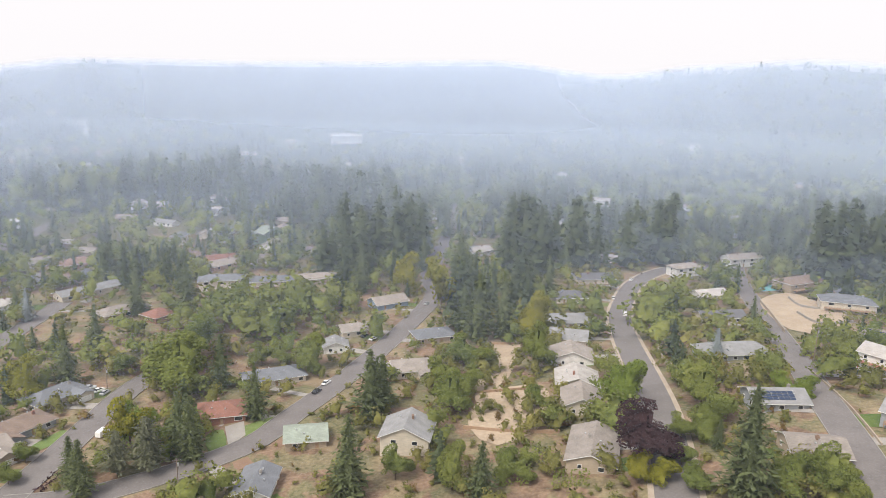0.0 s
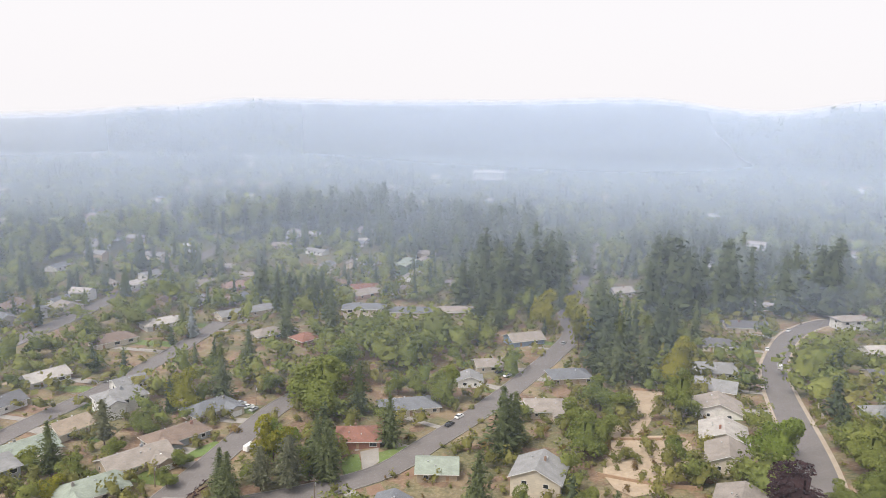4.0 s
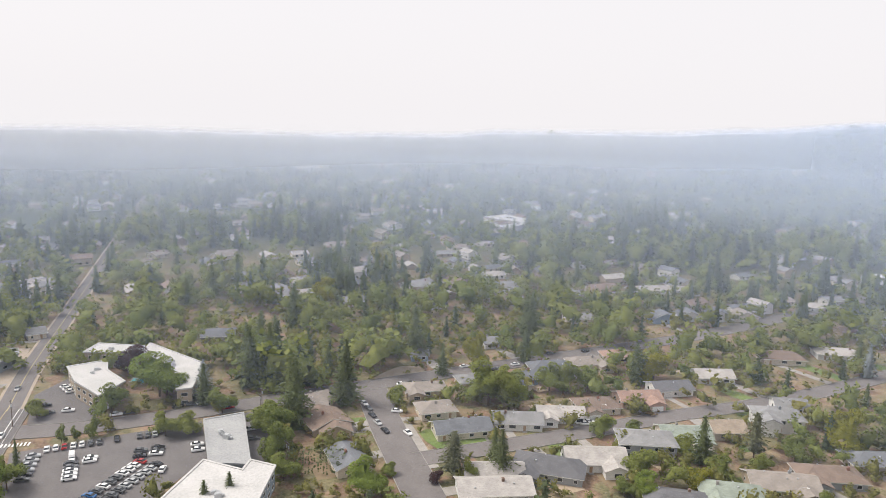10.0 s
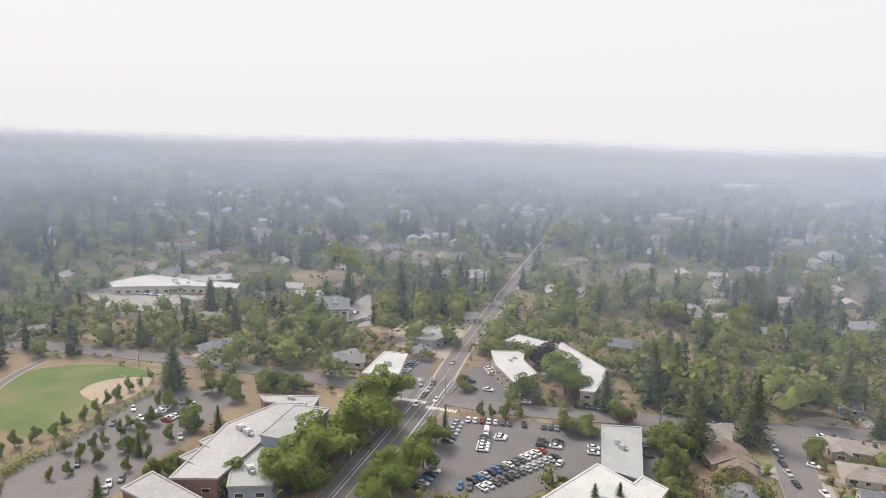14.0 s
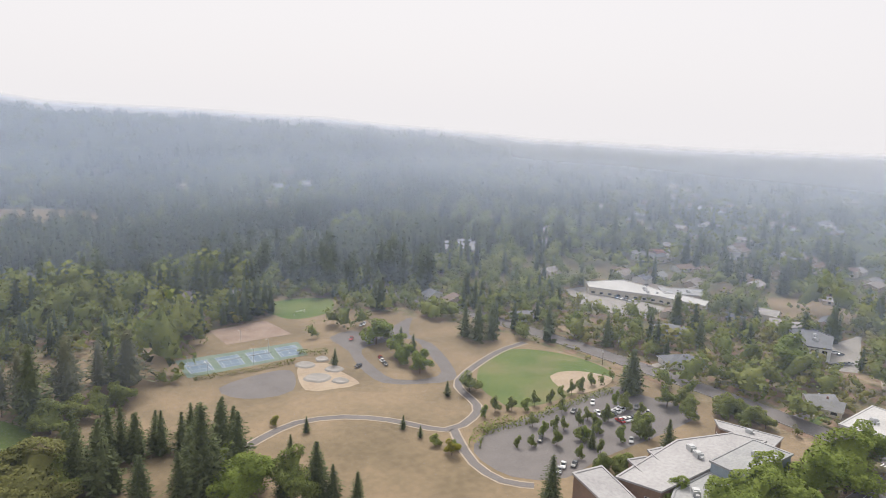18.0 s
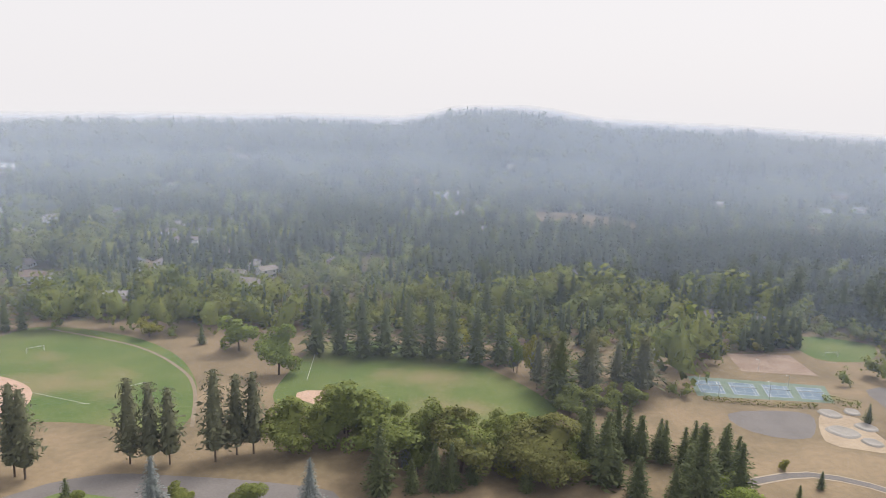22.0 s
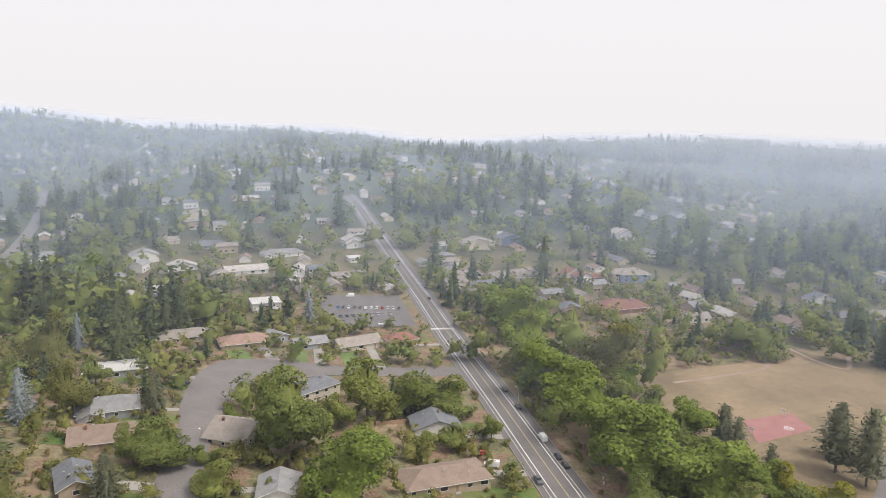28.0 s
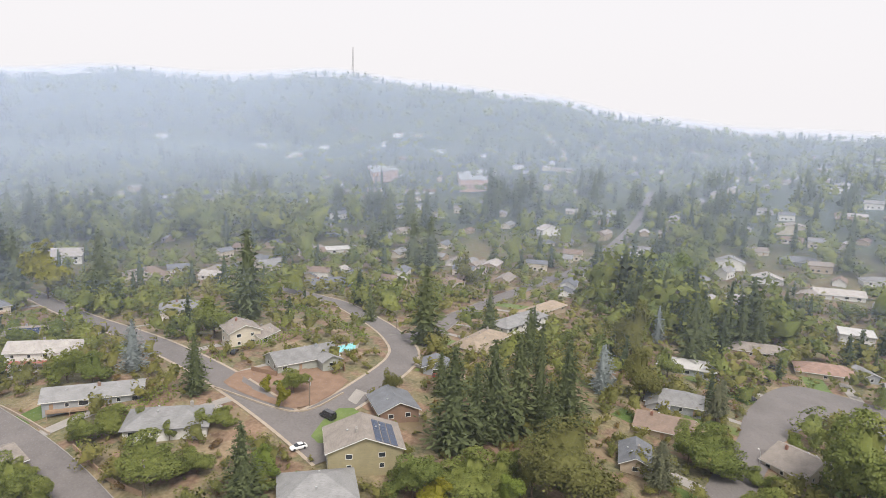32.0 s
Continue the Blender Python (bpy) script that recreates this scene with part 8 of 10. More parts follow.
car(-221.8, -5.6, 229, "grey", "car")
car(-224.0, -3.7, 229, "white", "car")
car(-226.1, -1.9, 229, "grey", "car")
car(-228.3, -0.0, 229, "grey", "car")
car(-230.4, 1.8, 229, "white", "car")
car(-232.6, 3.7, 229, "white", "car")
car(-234.7, 5.5, 229, "white", "car")
car(-236.8, 7.4, 229, "red", "car")
car(-207.0, -11.3, 228, "white", "car")
car(-209.1, -9.4, 228, "white", "car")
car(-211.3, -7.4, 228, "grey", "car")
car(-213.4, -5.5, 228, "grey", "car")
car(-215.6, -3.5, 228, "black", "car")
car(-217.7, -1.6, 228, "grey", "car")
car(-219.9, 0.4, 228, "grey", "car")
car(-222.0, 2.3, 228, "silver", "car")
car(-224.2, 4.3, 228, "silver", "car")
car(-226.3, 6.2, 228, "silver", "car")
car(-228.5, 8.2, 228, "silver", "car")
car(-230.6, 10.1, 228, "silver", "car")
car(-232.8, 12.1, 228, "black", "car")
car(-245.0, 8.1, 84, "grey", "car")
car(-240.9, 7.6, 84, "black", "car")
car(-244.9, 13.6, 77, "black", "car")
car(-242.8, 13.1, 77, "grey", "car")
car(-240.8, 12.6, 77, "white", "car")
car(-242.6, 26.1, 85, "white", "car")
car(-238.4, 25.8, 85, "white", "car")
car(-228.5, 13.7, 160, "white", "car")
car(-215.5, -27.8, 76, "white", "car")
car(-212.4, -28.5, 76, "black", "car")
car(-209.4, -29.3, 76, "blue", "car")
car(-206.3, -30.1, 76, "silver", "car")
car(-203.3, -30.9, 76, "black", "car")
car(-207.0, -18.3, 0, "blue", "car")
car(-207.0, -15.2, 0, "grey", "car")
car(-248.1, 45.5, 90, "white", "car")
car(-240.0, 44.5, 90, "grey", "car")
car(-239.0, -138.3, 272, "grey", "car")
car(-242.0, -138.4, 272, "white", "car")
car(-245.0, -138.5, 272, "white", "car")
car(-248.0, -138.7, 272, "white", "car")
car(-235.1, -132.4, 254, "red", "car")
car(-237.2, -131.8, 254, "white", "car")
car(-239.2, -131.2, 254, "white", "car")
car(-241.2, -130.6, 254, "grey", "car")
car(-243.2, -130.0, 254, "grey", "car")
car(-228.9, -149.9, 20, "grey", "car")
car(-234.9, -142.3, 60, "white", "car")
car(-223.0, -120.4, 30, "silver", "car")
car(-191.8, -123.8, 20, "grey", "car")
car(-188.4, -125.9, 30, "white", "car")
car(-184.5, -124.7, 30, "silver", "car")
car(-252.0, -135.1, 30, "grey", "car")
car(-250.4, -129.1, 30, "white", "car")
car(-242.5, -149.8, 30, "white", "car")
car(-198.1, -143.0, 30, "black", "car")
car(-290.4, -15.0, 80, "white", "car")
car(-298.7, -23.2, 101, "black", "car")
car(-290.6, -21.6, 101, "grey", "car")
car(-317.0, -16.6, 109, "white", "car")
car(-313.9, -15.5, 109, "white", "car")
car(-310.8, -14.4, 109, "white", "car")
car(-305.6, -54.9, 258, "white", "car")
car(-308.7, -54.2, 258, "white", "car")
car(-311.7, -53.6, 258, "black", "car")
car(-314.8, -52.9, 258, "blue", "car")
car(-317.9, -52.3, 258, "silver", "car")
car(-291.2, -45.0, 20, "silver", "van")
car(411.4, -88.3, 342, "blue", "car")
car(410.4, -91.5, 342, "grey", "car")
car(409.4, -94.7, 342, "white", "car")
car(408.3, -97.9, 342, "grey", "car")
car(407.3, -101.1, 342, "grey", "car")
car(406.3, -104.3, 342, "white", "car")
car(405.3, -107.5, 342, "white", "car")
car(404.3, -110.7, 342, "white", "car")
car(403.2, -113.9, 342, "red", "car")
car(402.2, -117.1, 342, "white", "car")
car(401.2, -120.3, 342, "white", "car")
car(400.2, -123.5, 342, "grey", "car")
car(390.7, -85.6, 359, "grey", "car")
car(390.7, -89.2, 359, "black", "car")
car(390.7, -92.9, 359, "grey", "car")
car(390.6, -96.6, 359, "grey", "car")
car(390.6, -100.3, 359, "silver", "car")
car(390.6, -104.0, 359, "silver", "car")
car(390.5, -107.6, 359, "silver", "car")
car(390.5, -111.3, 359, "silver", "car")
car(390.4, -115.0, 359, "silver", "car")
car(436.6, -101.8, 80, "white", "van")
car(434.7, -83.9, 80, "black", "car")
car(370.4, -104.6, 80, "white", "car")
car(366.9, -108.2, 80, "black", "car")
car(261.3, -129.0, 351, "black", "car")
car(242.7, -126.3, 351, "black", "car")
car(199.4, -120.1, 351, "black", "car")
car(193.0, -119.6, 351, "black", "car")
car(185.6, -105.1, 351, "grey", "pickup")
car(213.9, -122.0, 351, "white", "van")
car(207.3, -94.2, 80, "red", "car")
car(198.5, -94.5, 60, "white", "van")
car(455.8, -154.8, 351, "white", "car")
car(448.5, -156.9, 351, "grey", "car")
car(-268.8, -42.7, 351, "white", "car")
car(-274.7, -35.5, 351, "white", "car")
car(-278.9, -41.2, 351, "grey", "car")
car(-285.0, -40.0, 351, "silver", "car")
car(-293.0, -39.4, 351, "grey", "car")
car(-321.4, -34.2, 351, "silver", "car")
car(-279.8, 1.4, 88, "white", "car")
car(-279.1, 28.6, 88, "grey", "car")
car(-279.0, 32.1, 88, "white", "car")
car(-278.9, 36.1, 88, "black", "car")
car(-270.6, 41.2, 88, "red", "car")
car(-279.6, 6.1, 88, "grey", "car")
car(-279.3, 23.4, 88, "black", "car")
car(-235.6, 90.2, 8, "silver", "car")
car(-242.7, 90.7, 8, "black", "car")
car(-249.5, 91.5, 8, "grey", "car")
car(-254.6, 91.6, 8, "white", "car")
car(-223.3, 97.3, 8, "white", "car")
car(-228.1, 90.3, 8, "black", "car")
car(-268.8, 113.7, 90, "white", "car")
car(-268.2, 118.1, 90, "black", "car")
car(-266.6, 123.9, 90, "grey", "car")
car(-278.6, 149.5, 90, "white", "car")
car(-269.4, 159.3, 90, "black", "car")
car(-269.6, 162.5, 90, "grey", "car")
car(-272.1, 173.3, 90, "white", "car")
car(-279.6, 198.2, 90, "grey", "car")
car(-276.2, 217.2, 90, "black", "car")
car(-184.8, 134.9, 60, "grey", "car")
car(-205.5, 165.8, 60, "white", "car")
car(-126.4, 243.9, 60, "white", "car")
car(-242.9, 101.0, 60, "white", "car")
car(-109.0, 210.4, 80, "white", "van")
car(-123.3, 242.0, 80, "silver", "car")
car(-183.3, 133.6, 70, "black", "car")
car(-204.8, 163.6, 60, "white", "car")
car(-43.0, 251.1, 65, "white", "car")
car(-45.2, 242.9, 65, "black", "car")
car(-130.9, 246.3, 20, "silver", "car")
car(91.9, 339.7, 80, "white", "van")
car(115.7, 419.0, 60, "white", "car")
car(94.3, 374.2, 80, "white", "car")
car(-30.5, 302.2, 60, "white", "car")
car(-34.8, 306.3, 60, "black", "car")
car(-134.4, 201.2, 90, "white", "car")
car(-7.9, 359.5, 70, "silver", "car")
car(138.8, 104.7, 150, "white", "car")
car(156.0, 107.3, 75, "black", "van")
car(284.8, 0.3, 130, "black", "car")
car(317.9, -4.2, 90, "black", "car")
car(302.1, 1.3, 100, "red", "car")
car(181.8, 235.7, 10, "grey", "car")
car(344.4, 142.8, 40, "black", "car")
car(376.1, 155.1, 40, "grey", "car")
car(183.1, 165.0, 20, "black", "car")
car(257.8, 16.6, 20, "blue", "car")
car(341.2, -6.7, 90, "black", "car")
car(203.2, 96.6, 30, "red", "car")
car(100.0, -190.6, 290, "white", "car")
car(95.9, -189.1, 290, "black", "car")
car(88.0, -188.2, 300, "black", "car")
car(76.7, -187.5, 300, "white", "car")
car(-210.4, -247.7, 70, "red", "car")
car(-208.4, -244.0, 70, "white", "car")
car(-206.7, -240.2, 70, "black", "car")
car(-195.5, -246.1, 20, "black", "car")
car(-217.8, -280.2, 40, "red", "car")
car(-237.1, -296.3, 40, "silver", "car")
car(-239.6, -297.0, 40, "white", "car")
car(-408.4, -241.0, 179, "black", "car")
car(-408.4, -239.1, 179, "blue", "car")
car(-408.4, -237.2, 179, "grey", "car")
car(-408.4, -235.3, 179, "white", "car")
car(-408.3, -233.4, 179, "grey", "car")
car(-408.3, -231.5, 179, "grey", "car")
car(-408.3, -229.5, 179, "white", "car")
car(-408.3, -227.6, 179, "white", "car")
car(-400.8, -111.7, 159, "white", "car")
car(-399.7, -108.8, 159, "red", "car")
car(-398.6, -105.9, 159, "white", "car")
car(-397.5, -103.0, 159, "white", "car")
car(-396.4, -100.2, 159, "grey", "car")
car(-373.9, -97.6, 242, "grey", "car")
car(-376.5, -96.3, 242, "black", "car")
car(-379.0, -95.0, 242, "grey", "car")
car(-381.5, -93.7, 242, "grey", "car")
car(-384.0, -92.4, 242, "silver", "car")
car(418.5, -149.4, 351, "black", "car")
car(591.0, -174.1, 351, "black", "car")

# ---- poles, goals, walls, hedges ----


def tube(bm, a, b, ra, rb, n=8):
    a, b = Vector(a), Vector(b)
    q = (b - a).to_track_quat("Z", "Y")
    rings = [[bm.verts.new(p + q @ Vector((r * math.cos(6.2832 * k / n), r * math.sin(6.2832 * k / n), 0))) for k in range(n)] for p, r in ((a, ra), (b, rb))]
    for k in range(n):
        bm.faces.new((rings[0][k], rings[0][(k + 1) % n], rings[1][(k + 1) % n], rings[1][k]))
    bm.faces.new(rings[1])
    bm.faces.new(rings[0][::-1])


def pole(x, y, high, kind):
    name, label = {"utility": ("utility_pole", "weathered wooden utility pole with a crossarm"), "lamp": ("street_lamp", "slim grey street lamp with a curved arm"), "flood": ("floodlight", "tall court floodlight pole")}[kind]
    ob = tagged(anchor(name, x, y, height(x, y), 20), label, "pole" if kind == "utility" else "lamp")
    bm = bmesh.new()
    r = 0.17 if kind == "utility" else 0.09
    tube(bm, (0, 0, -0.5), (0, 0, high), r, r * 0.7)
    part("shaft", bm, "pole_wood" if kind == "utility" else "steel", ob)
    bm = bmesh.new()
    if kind == "utility":
        box(bm, -1.2, -0.07, high - 0.9, 1.2, 0.07, high - 0.75)
        part("crossarm", bm, "pole_wood", ob)
        for u in (-1.05, -0.4, 0.4, 1.05):
            bm = bmesh.new()
            tube(bm, (u, 0, high - 0.75), (u, 0, high - 0.5), 0.06, 0.05, 6)
            part("insulator", bm, "steel", ob)
        bm = bmesh.new()
        tube(bm, (0.32, 0, high - 2.6), (0.32, 0, high - 1.6), 0.24, 0.24, 10)
        part("transformer", bm, "steel", ob)
    else:
        tube(bm, (0, 0, high), (1.6, 0, high + 0.4), 0.05, 0.04, 6)
        part("arm", bm, "steel", ob)
        bm = bmesh.new()
        box(bm, 1.4, -0.16, high + 0.28, 2.1, 0.16, high + 0.42)
        part("lamp_head", bm, "white_paint", ob)
    return ob


def goal(x, y, yaw):
    ob = tagged(anchor("soccer_goal", x, y, height(x, y), yaw), "white tubular soccer goal on green turf", "goal")
    for u in (-3.66, 3.66):
        bm = bmesh.new()
        tube(bm, (u, 0, 0), (u, 0, 2.44), 0.1, 0.1, 6)
        part("post", bm, "white_paint", ob)
        bm = bmesh.new()
        tube(bm, (u, 0, 2.44), (u, 1.8, 0.1), 0.05, 0.05, 6)
        part("stay", bm, "white_paint", ob)
    bm = bmesh.new()
    tube(bm, (-3.76, 0, 2.44), (3.76, 0, 2.44), 0.1, 0.1, 6)
    part("crossbar", bm, "white_paint", ob)


def dugout(x, y, yaw):
    ob = tagged(anchor("dugout", x, y, height(x, y), yaw), "small red-painted shed beside the diamond", "shed")
    bm = bmesh.new()
    box(bm, -3, -1.8, 0, 3, 1.8, 2.5)
    part("wall", bm, "red_paint", ob)
    bm = bmesh.new()
    box(bm, -3.4, -2.2, 2.5, 3.4, 2.2, 2.7)
    part("roof", bm, "red_paint", ob)
    bm = bmesh.new()
    box(bm, -0.8, -1.86, 0.1, 0.8, -1.8, 2.1)
    part("door", bm, "white_paint", ob)
    return ob


def hoop(x, y):
    ob = tagged(anchor("basketball_hoop", x, y, height(x, y), 100), "basketball hoop with a white backboard", "hoop")
    bm = bmesh.new()
    tube(bm, (0, 0, -0.2), (0, 0, 3.3), 0.09, 0.08)
    tube(bm, (0, 0, 3.2), (1.0, 0, 3.3), 0.06, 0.06)
    part("post", bm, "steel", ob)
    bm = bmesh.new()
    box(bm, 1.0, -0.9, 2.9, 1.06, 0.9, 4.0)
    part("backboard", bm, "white_paint", ob)


def low_wall(pts, high, mat, label):
    line = curve_points(pts, step=2.5)
    ob = tagged(anchor("garden_wall", *line[0], height(*line[0])), label, "wall")
    v, f = [], []
    for p, q in zip(offset_line(line, 0.18), offset_line(line, -0.18)):
        z = height(*p) - ob.location.z
        for c, t in ((p, -0.5), (p, high), (q, high), (q, -0.5)):
            v.append((c[0] - ob.location.x, c[1] - ob.location.y, z + t))
    for k in range(len(line) - 1):
        a = 4 * k
        f += [(a, a + 4, a + 5, a + 1), (a + 1, a + 5, a + 6, a + 2), (a + 2, a + 6, a + 7, a + 3)]
    f += [(0, 1, 2, 3), tuple(range(len(v) - 1, len(v) - 5, -1))]
    child("wall_body", mesh_of("wall_body", v, f, [mat]), ob)


def hedge(pts, high, wide, kind):
    HEDGE_LINES.append((curve_points(pts, step=3.0), wide / 2))
    rng = np.random.default_rng(int(abs(pts[0][0]) * 10))
    line = curve_points(pts, step=0.8)
    ob = tagged(anchor("hedge", *line[0], height(*line[0])), "clipped green hedge along the garden edge", "hedge")
    cs, os_ = [], []
    for p, q in zip(offset_line(line, wide / 2), offset_line(line, -wide / 2)):
        z = height(*p) - ob.location.z
        for _ in range(int(5 + 2 * high + wide)):
            u, w = rng.uniform(0, 1), rng.uniform(0.05, 1)
            side = rng.integers(3)
            if side == 0:
                w = 1.0
            else:
                u = 0.0 if side == 1 else 1.0
            cs.append((p[0] + (q[0] - p[0]) * u - ob.location.x + rng.normal(0, 0.15), p[1] + (q[1] - p[1]) * u - ob.location.y + rng.normal(0, 0.15), z + high * w + rng.normal(0, 0.12)))
            d = np.array((p[0] - q[0], p[1] - q[1], 0)) / wide
            os_.append(np.array((0, 0, 1.0)) if side == 0 else d * (1 if side == 1 else -1) + np.array((0, 0, 0.4)))
    v, f, nn = leaf_cards(np.array(cs), np.array(os_), 0.36, rng, 0.5)
    child("foliage", quick_mesh("foliage", v, f, 4, "leaves_" + kind, nn), ob)
    TREES.append(line[len(line) // 2])


def courts(q, n):
    """Blue tennis courts side by side on their pad, each with white lines and a net."""
    a, b, c, d = (Vector((*p, 0)) for p in q)
    for k in range(n):
        def at(u, w):
            u = (k + 0.12 + 0.76 * u) / n
            w = 0.12 + 0.76 * w
            p = (a * (1 - u) + b * u) * (1 - w) + (d * (1 - u) + c * u) * w
            return p.x, p.y
        ob = patch("tennis_court", [at(0, 0), at(1, 0), at(1, 1), at(0, 1)], "court_blue", 0.16, "faded blue tennis court with white lines", "court", False, False)
        for u in (0.02, 0.14, 0.5, 0.86, 0.98):
            lo, hi = (0.24, 0.76) if u == 0.5 else (0.02, 0.98)
            child("court_line", strip("court_line", [at(u, lo), at(u, hi)], 0.05, -0.05, 0.2, "road_white"), ob)
        for w in (0.02, 0.24, 0.76, 0.98):
            child("court_line", strip("court_line", [at(0.02, w), at(0.98, w)], 0.05, -0.05, 0.2, "road_white"), ob)
        child("net", strip("net", [at(0, 0.5), at(1, 0.5)], 0.04, -0.04, 1.05, "steel", 0.25), ob)


def chalk(pts):
    tagged(new("chalk_line", strip("chalk_line", curve_points(pts, step=4.0), 0.12, -0.12, 0.24, "chalk_worn")), "worn white chalk line on the ball field", "line", kind="structure")


def bowl(x, y, rad):
    """A smooth concrete skating bowl: a raised rim round a sunken dish."""
    v, f, n = [], [], 24
    for q, z in ((1.15, 0.16), (1.0, 0.75), (0.9, 0.72), (0.6, 0.30), (0.0, 0.18)):
        for k in range(n):
            a, g = 2 * math.pi * k / n, 1 + 0.12 * math.sin(4 * math.pi * k / n + x)
            v.append((rad * q * g * math.cos(a), rad * q * math.sin(a), z))
    for i in range(4):
        f += [(i * n + k, i * n + (k + 1) % n, (i + 1) * n + (k + 1) % n, (i + 1) * n + k) for k in range(n)]
    tagged(new("skate_bowl", mesh_of("skate_bowl", v, f, ["concrete"], True)), "smooth pale concrete skating bowl with a raised rim", "skate bowl", group="bowls of the skate park").location = (x, y, height(x, y))


def crosswalk(p, yaw):
    """White bars across the road."""
    a = radians(yaw)
    ob = anchor("crosswalk", *p, height(*p) + 0.3, yaw)
    tagged(ob, "white painted crosswalk bars on asphalt", "crosswalk", kind="structure")
    for k in range(-5, 6):
        child("bar", simple_mesh("bar", [(k * 1.2 - 0.3, -1.4, 0, k * 1.2 + 0.3, 1.4, 0.02)], "road_white"), ob)


def mast(x, y, high):
    """A lattice radio mast on the ridge."""
    ob = tagged(anchor("radio_mast", x, y, height(x, y)), "slender radio mast on the wooded ridge", "mast")
    bm = bmesh.new()
    for k in range(3):
        t = 2.094 * k
        tube(bm, (3 * math.cos(t), 3 * math.sin(t), 0), (0.8 * math.cos(t), 0.8 * math.sin(t), high), 0.5, 0.35, 5)
    part("legs", bm, "steel", ob)
    for k in range(8):
        bm = bmesh.new()
        z, r = high * k / 8, 3 - 2.2 * k / 8
        for j in range(3):
            t, u = 2.094 * j, 2.094 * (j + 1)
            tube(bm, (r * math.cos(t), r * math.sin(t), z), (r * math.cos(u), r * math.sin(u), z + high / 8), 0.3, 0.3, 4)
        part("brace", bm, "steel", ob)


pole(134.5, 240.5, 15.8, "utility")
pole(106.7, 124.2, 9.4, "utility")
pole(-271.9, 241.1, 12.8, "utility")
pole(-264.4, 52.4, 7.3, "utility")
pole(-217.8, 51.8, 8.1, "utility")
pole(-254.6, -46.4, 12.6, "utility")
pole(-273.7, -1.3, 8.5, "utility")
pole(-260.2, 52.1, 11.3, "utility")
pole(-206.0, -53.5, 11.3, "utility")
pole(-217.5, 51.1, 8.9, "utility")
pole(-309.9, -188.0, 12.2, "utility")
pole(-305.3, -176.2, 9.5, "utility")
pole(-124.5, 246.5, 9.2, "utility")
pole(-72.8, 179.0, 9.3, "utility")
pole(-277.9, 244.5, 10.5, "utility")
pole(-125.7, 180.6, 8.0, "utility")
pole(-279.9, 181.1, 8.5, "utility")
pole(401.7, -165.7, 12.5, "utility")
pole(178.1, -124.8, 5.0, "utility")
pole(171.2, -120.4, 7.4, "utility")
pole(254.3, 139.7, 5.9, "utility")
pole(159.0, 115.7, 9.0, "utility")
pole(-282.7, -32.6, 10.5, "utility")
pole(-286.4, -173.2, 9.1, "utility")
pole(-124.8, 182.1, 6.8, "utility")
pole(248.1, -129.0, 6.2, "lamp")
pole(213.3, -4.1, 7.9, "lamp")
pole(238.3, -129.4, 5.0, "lamp")
pole(-209.2, 174.6, 5.0, "lamp")
pole(-132.2, 190.9, 5.0, "lamp")
pole(-173.5, -313.6, 5.8, "flood")
pole(-139.1, -280.9, 6.3, "flood")
pole(-161.1, -279.7, 7.7, "flood")
pole(-173.8, -287.9, 7.6, "flood")
pole(-136.7, -295.5, 5.0, "flood")
goal(169.8, -331.2, 217)
goal(106.7, -285.2, 220)
goal(40.2, -345.5, 216)
goal(28.0, -356.3, 163)
goal(-223.6, -335.8, 187)
dugout(162.7, -244.0, 20).scale = (0.62, 0.62, 0.85)
hoop(193.8, -200.8)
hoop(203.8, -226.8)
hedge([(287.8, 226.9), (261.3, 185.9), (223.0, 136.5)], 2.6, 3.0, "lime")
hedge([(191.2, 161.8), (206.5, 162.5), (219.5, 163.0)], 2.2, 4, "lime")
hedge([(173.5, 166.3), (175.2, 162.9)], 2, 3, "dec")
hedge([(-215.6, 51.3), (-206.7, 67.6)], 5.5, 8, "fir")
hedge([(20.0, 189.3), (26.7, 183.3)], 3, 9, "dec")
hedge([(18.0, 174.8), (24.7, 173.1)], 2.6, 9, "dec")
hedge([(31.0, 169.2), (39.6, 167.5)], 3, 4, "dec")
hedge([(27.7, 185.4), (34.1, 179.6)], 2.5, 3, "dec")
hedge([(-131.7, -278.9), (-153.9, -272.3), (-177.2, -270.1)], 1.6, 2.5, "olive")
hedge([(-183.9, -277.8), (-196.1, -271.1)], 2.2, 4, "dec")
hedge([(-176.2, -155.6), (-188.6, -162.4), (-202.9, -160.9)], 2.2, 4, "dec")
hedge([(115.3, 159.3), (131.4, 154.7), (146.2, 157.3)], 3.2, 5, "lime")
hedge([(-186.9, -161.0), (-204.9, -157.1), (-232.9, -155.4), (-259.4, -152.1)], 2.0, 3, "dec")
hedge([(312.6, -74.4), (302.4, -89.5)], 1.6, 3, "dec")
hedge([(324.2, -13.5), (324.2, -23.3)], 1.5, 3, "dec")
hedge([(-259.2, 11.5), (-258.7, 28.0)], 1.8, 3, "dec")
hedge([(499.6, 187.6), (522.0, 154.0)], 2, 3, "dec")
hedge([(-111.4, 176.8), (-110.9, 186.3)], 1.2, 2, "purple")
low_wall([(100.5, 289.7), (90.3, 277.6), (86.5, 259.5), (86.3, 241.6)], 2.2, "gravel", "tan block retaining wall")
low_wall([(174.2, 372.3), (166.6, 342.1), (155.0, 304.1)], 1.8, "gravel", "tan timber retaining wall beside the street")
low_wall([(195.5, 384.4), (193.4, 364.2), (208.3, 358.1), (207.4, 346.0)], 1.4, "concrete", "pale terrace wall")
low_wall([(183.4, 350.1), (182.4, 326.0), (202.2, 332.0)], 1.4, "concrete", "pale terrace wall")
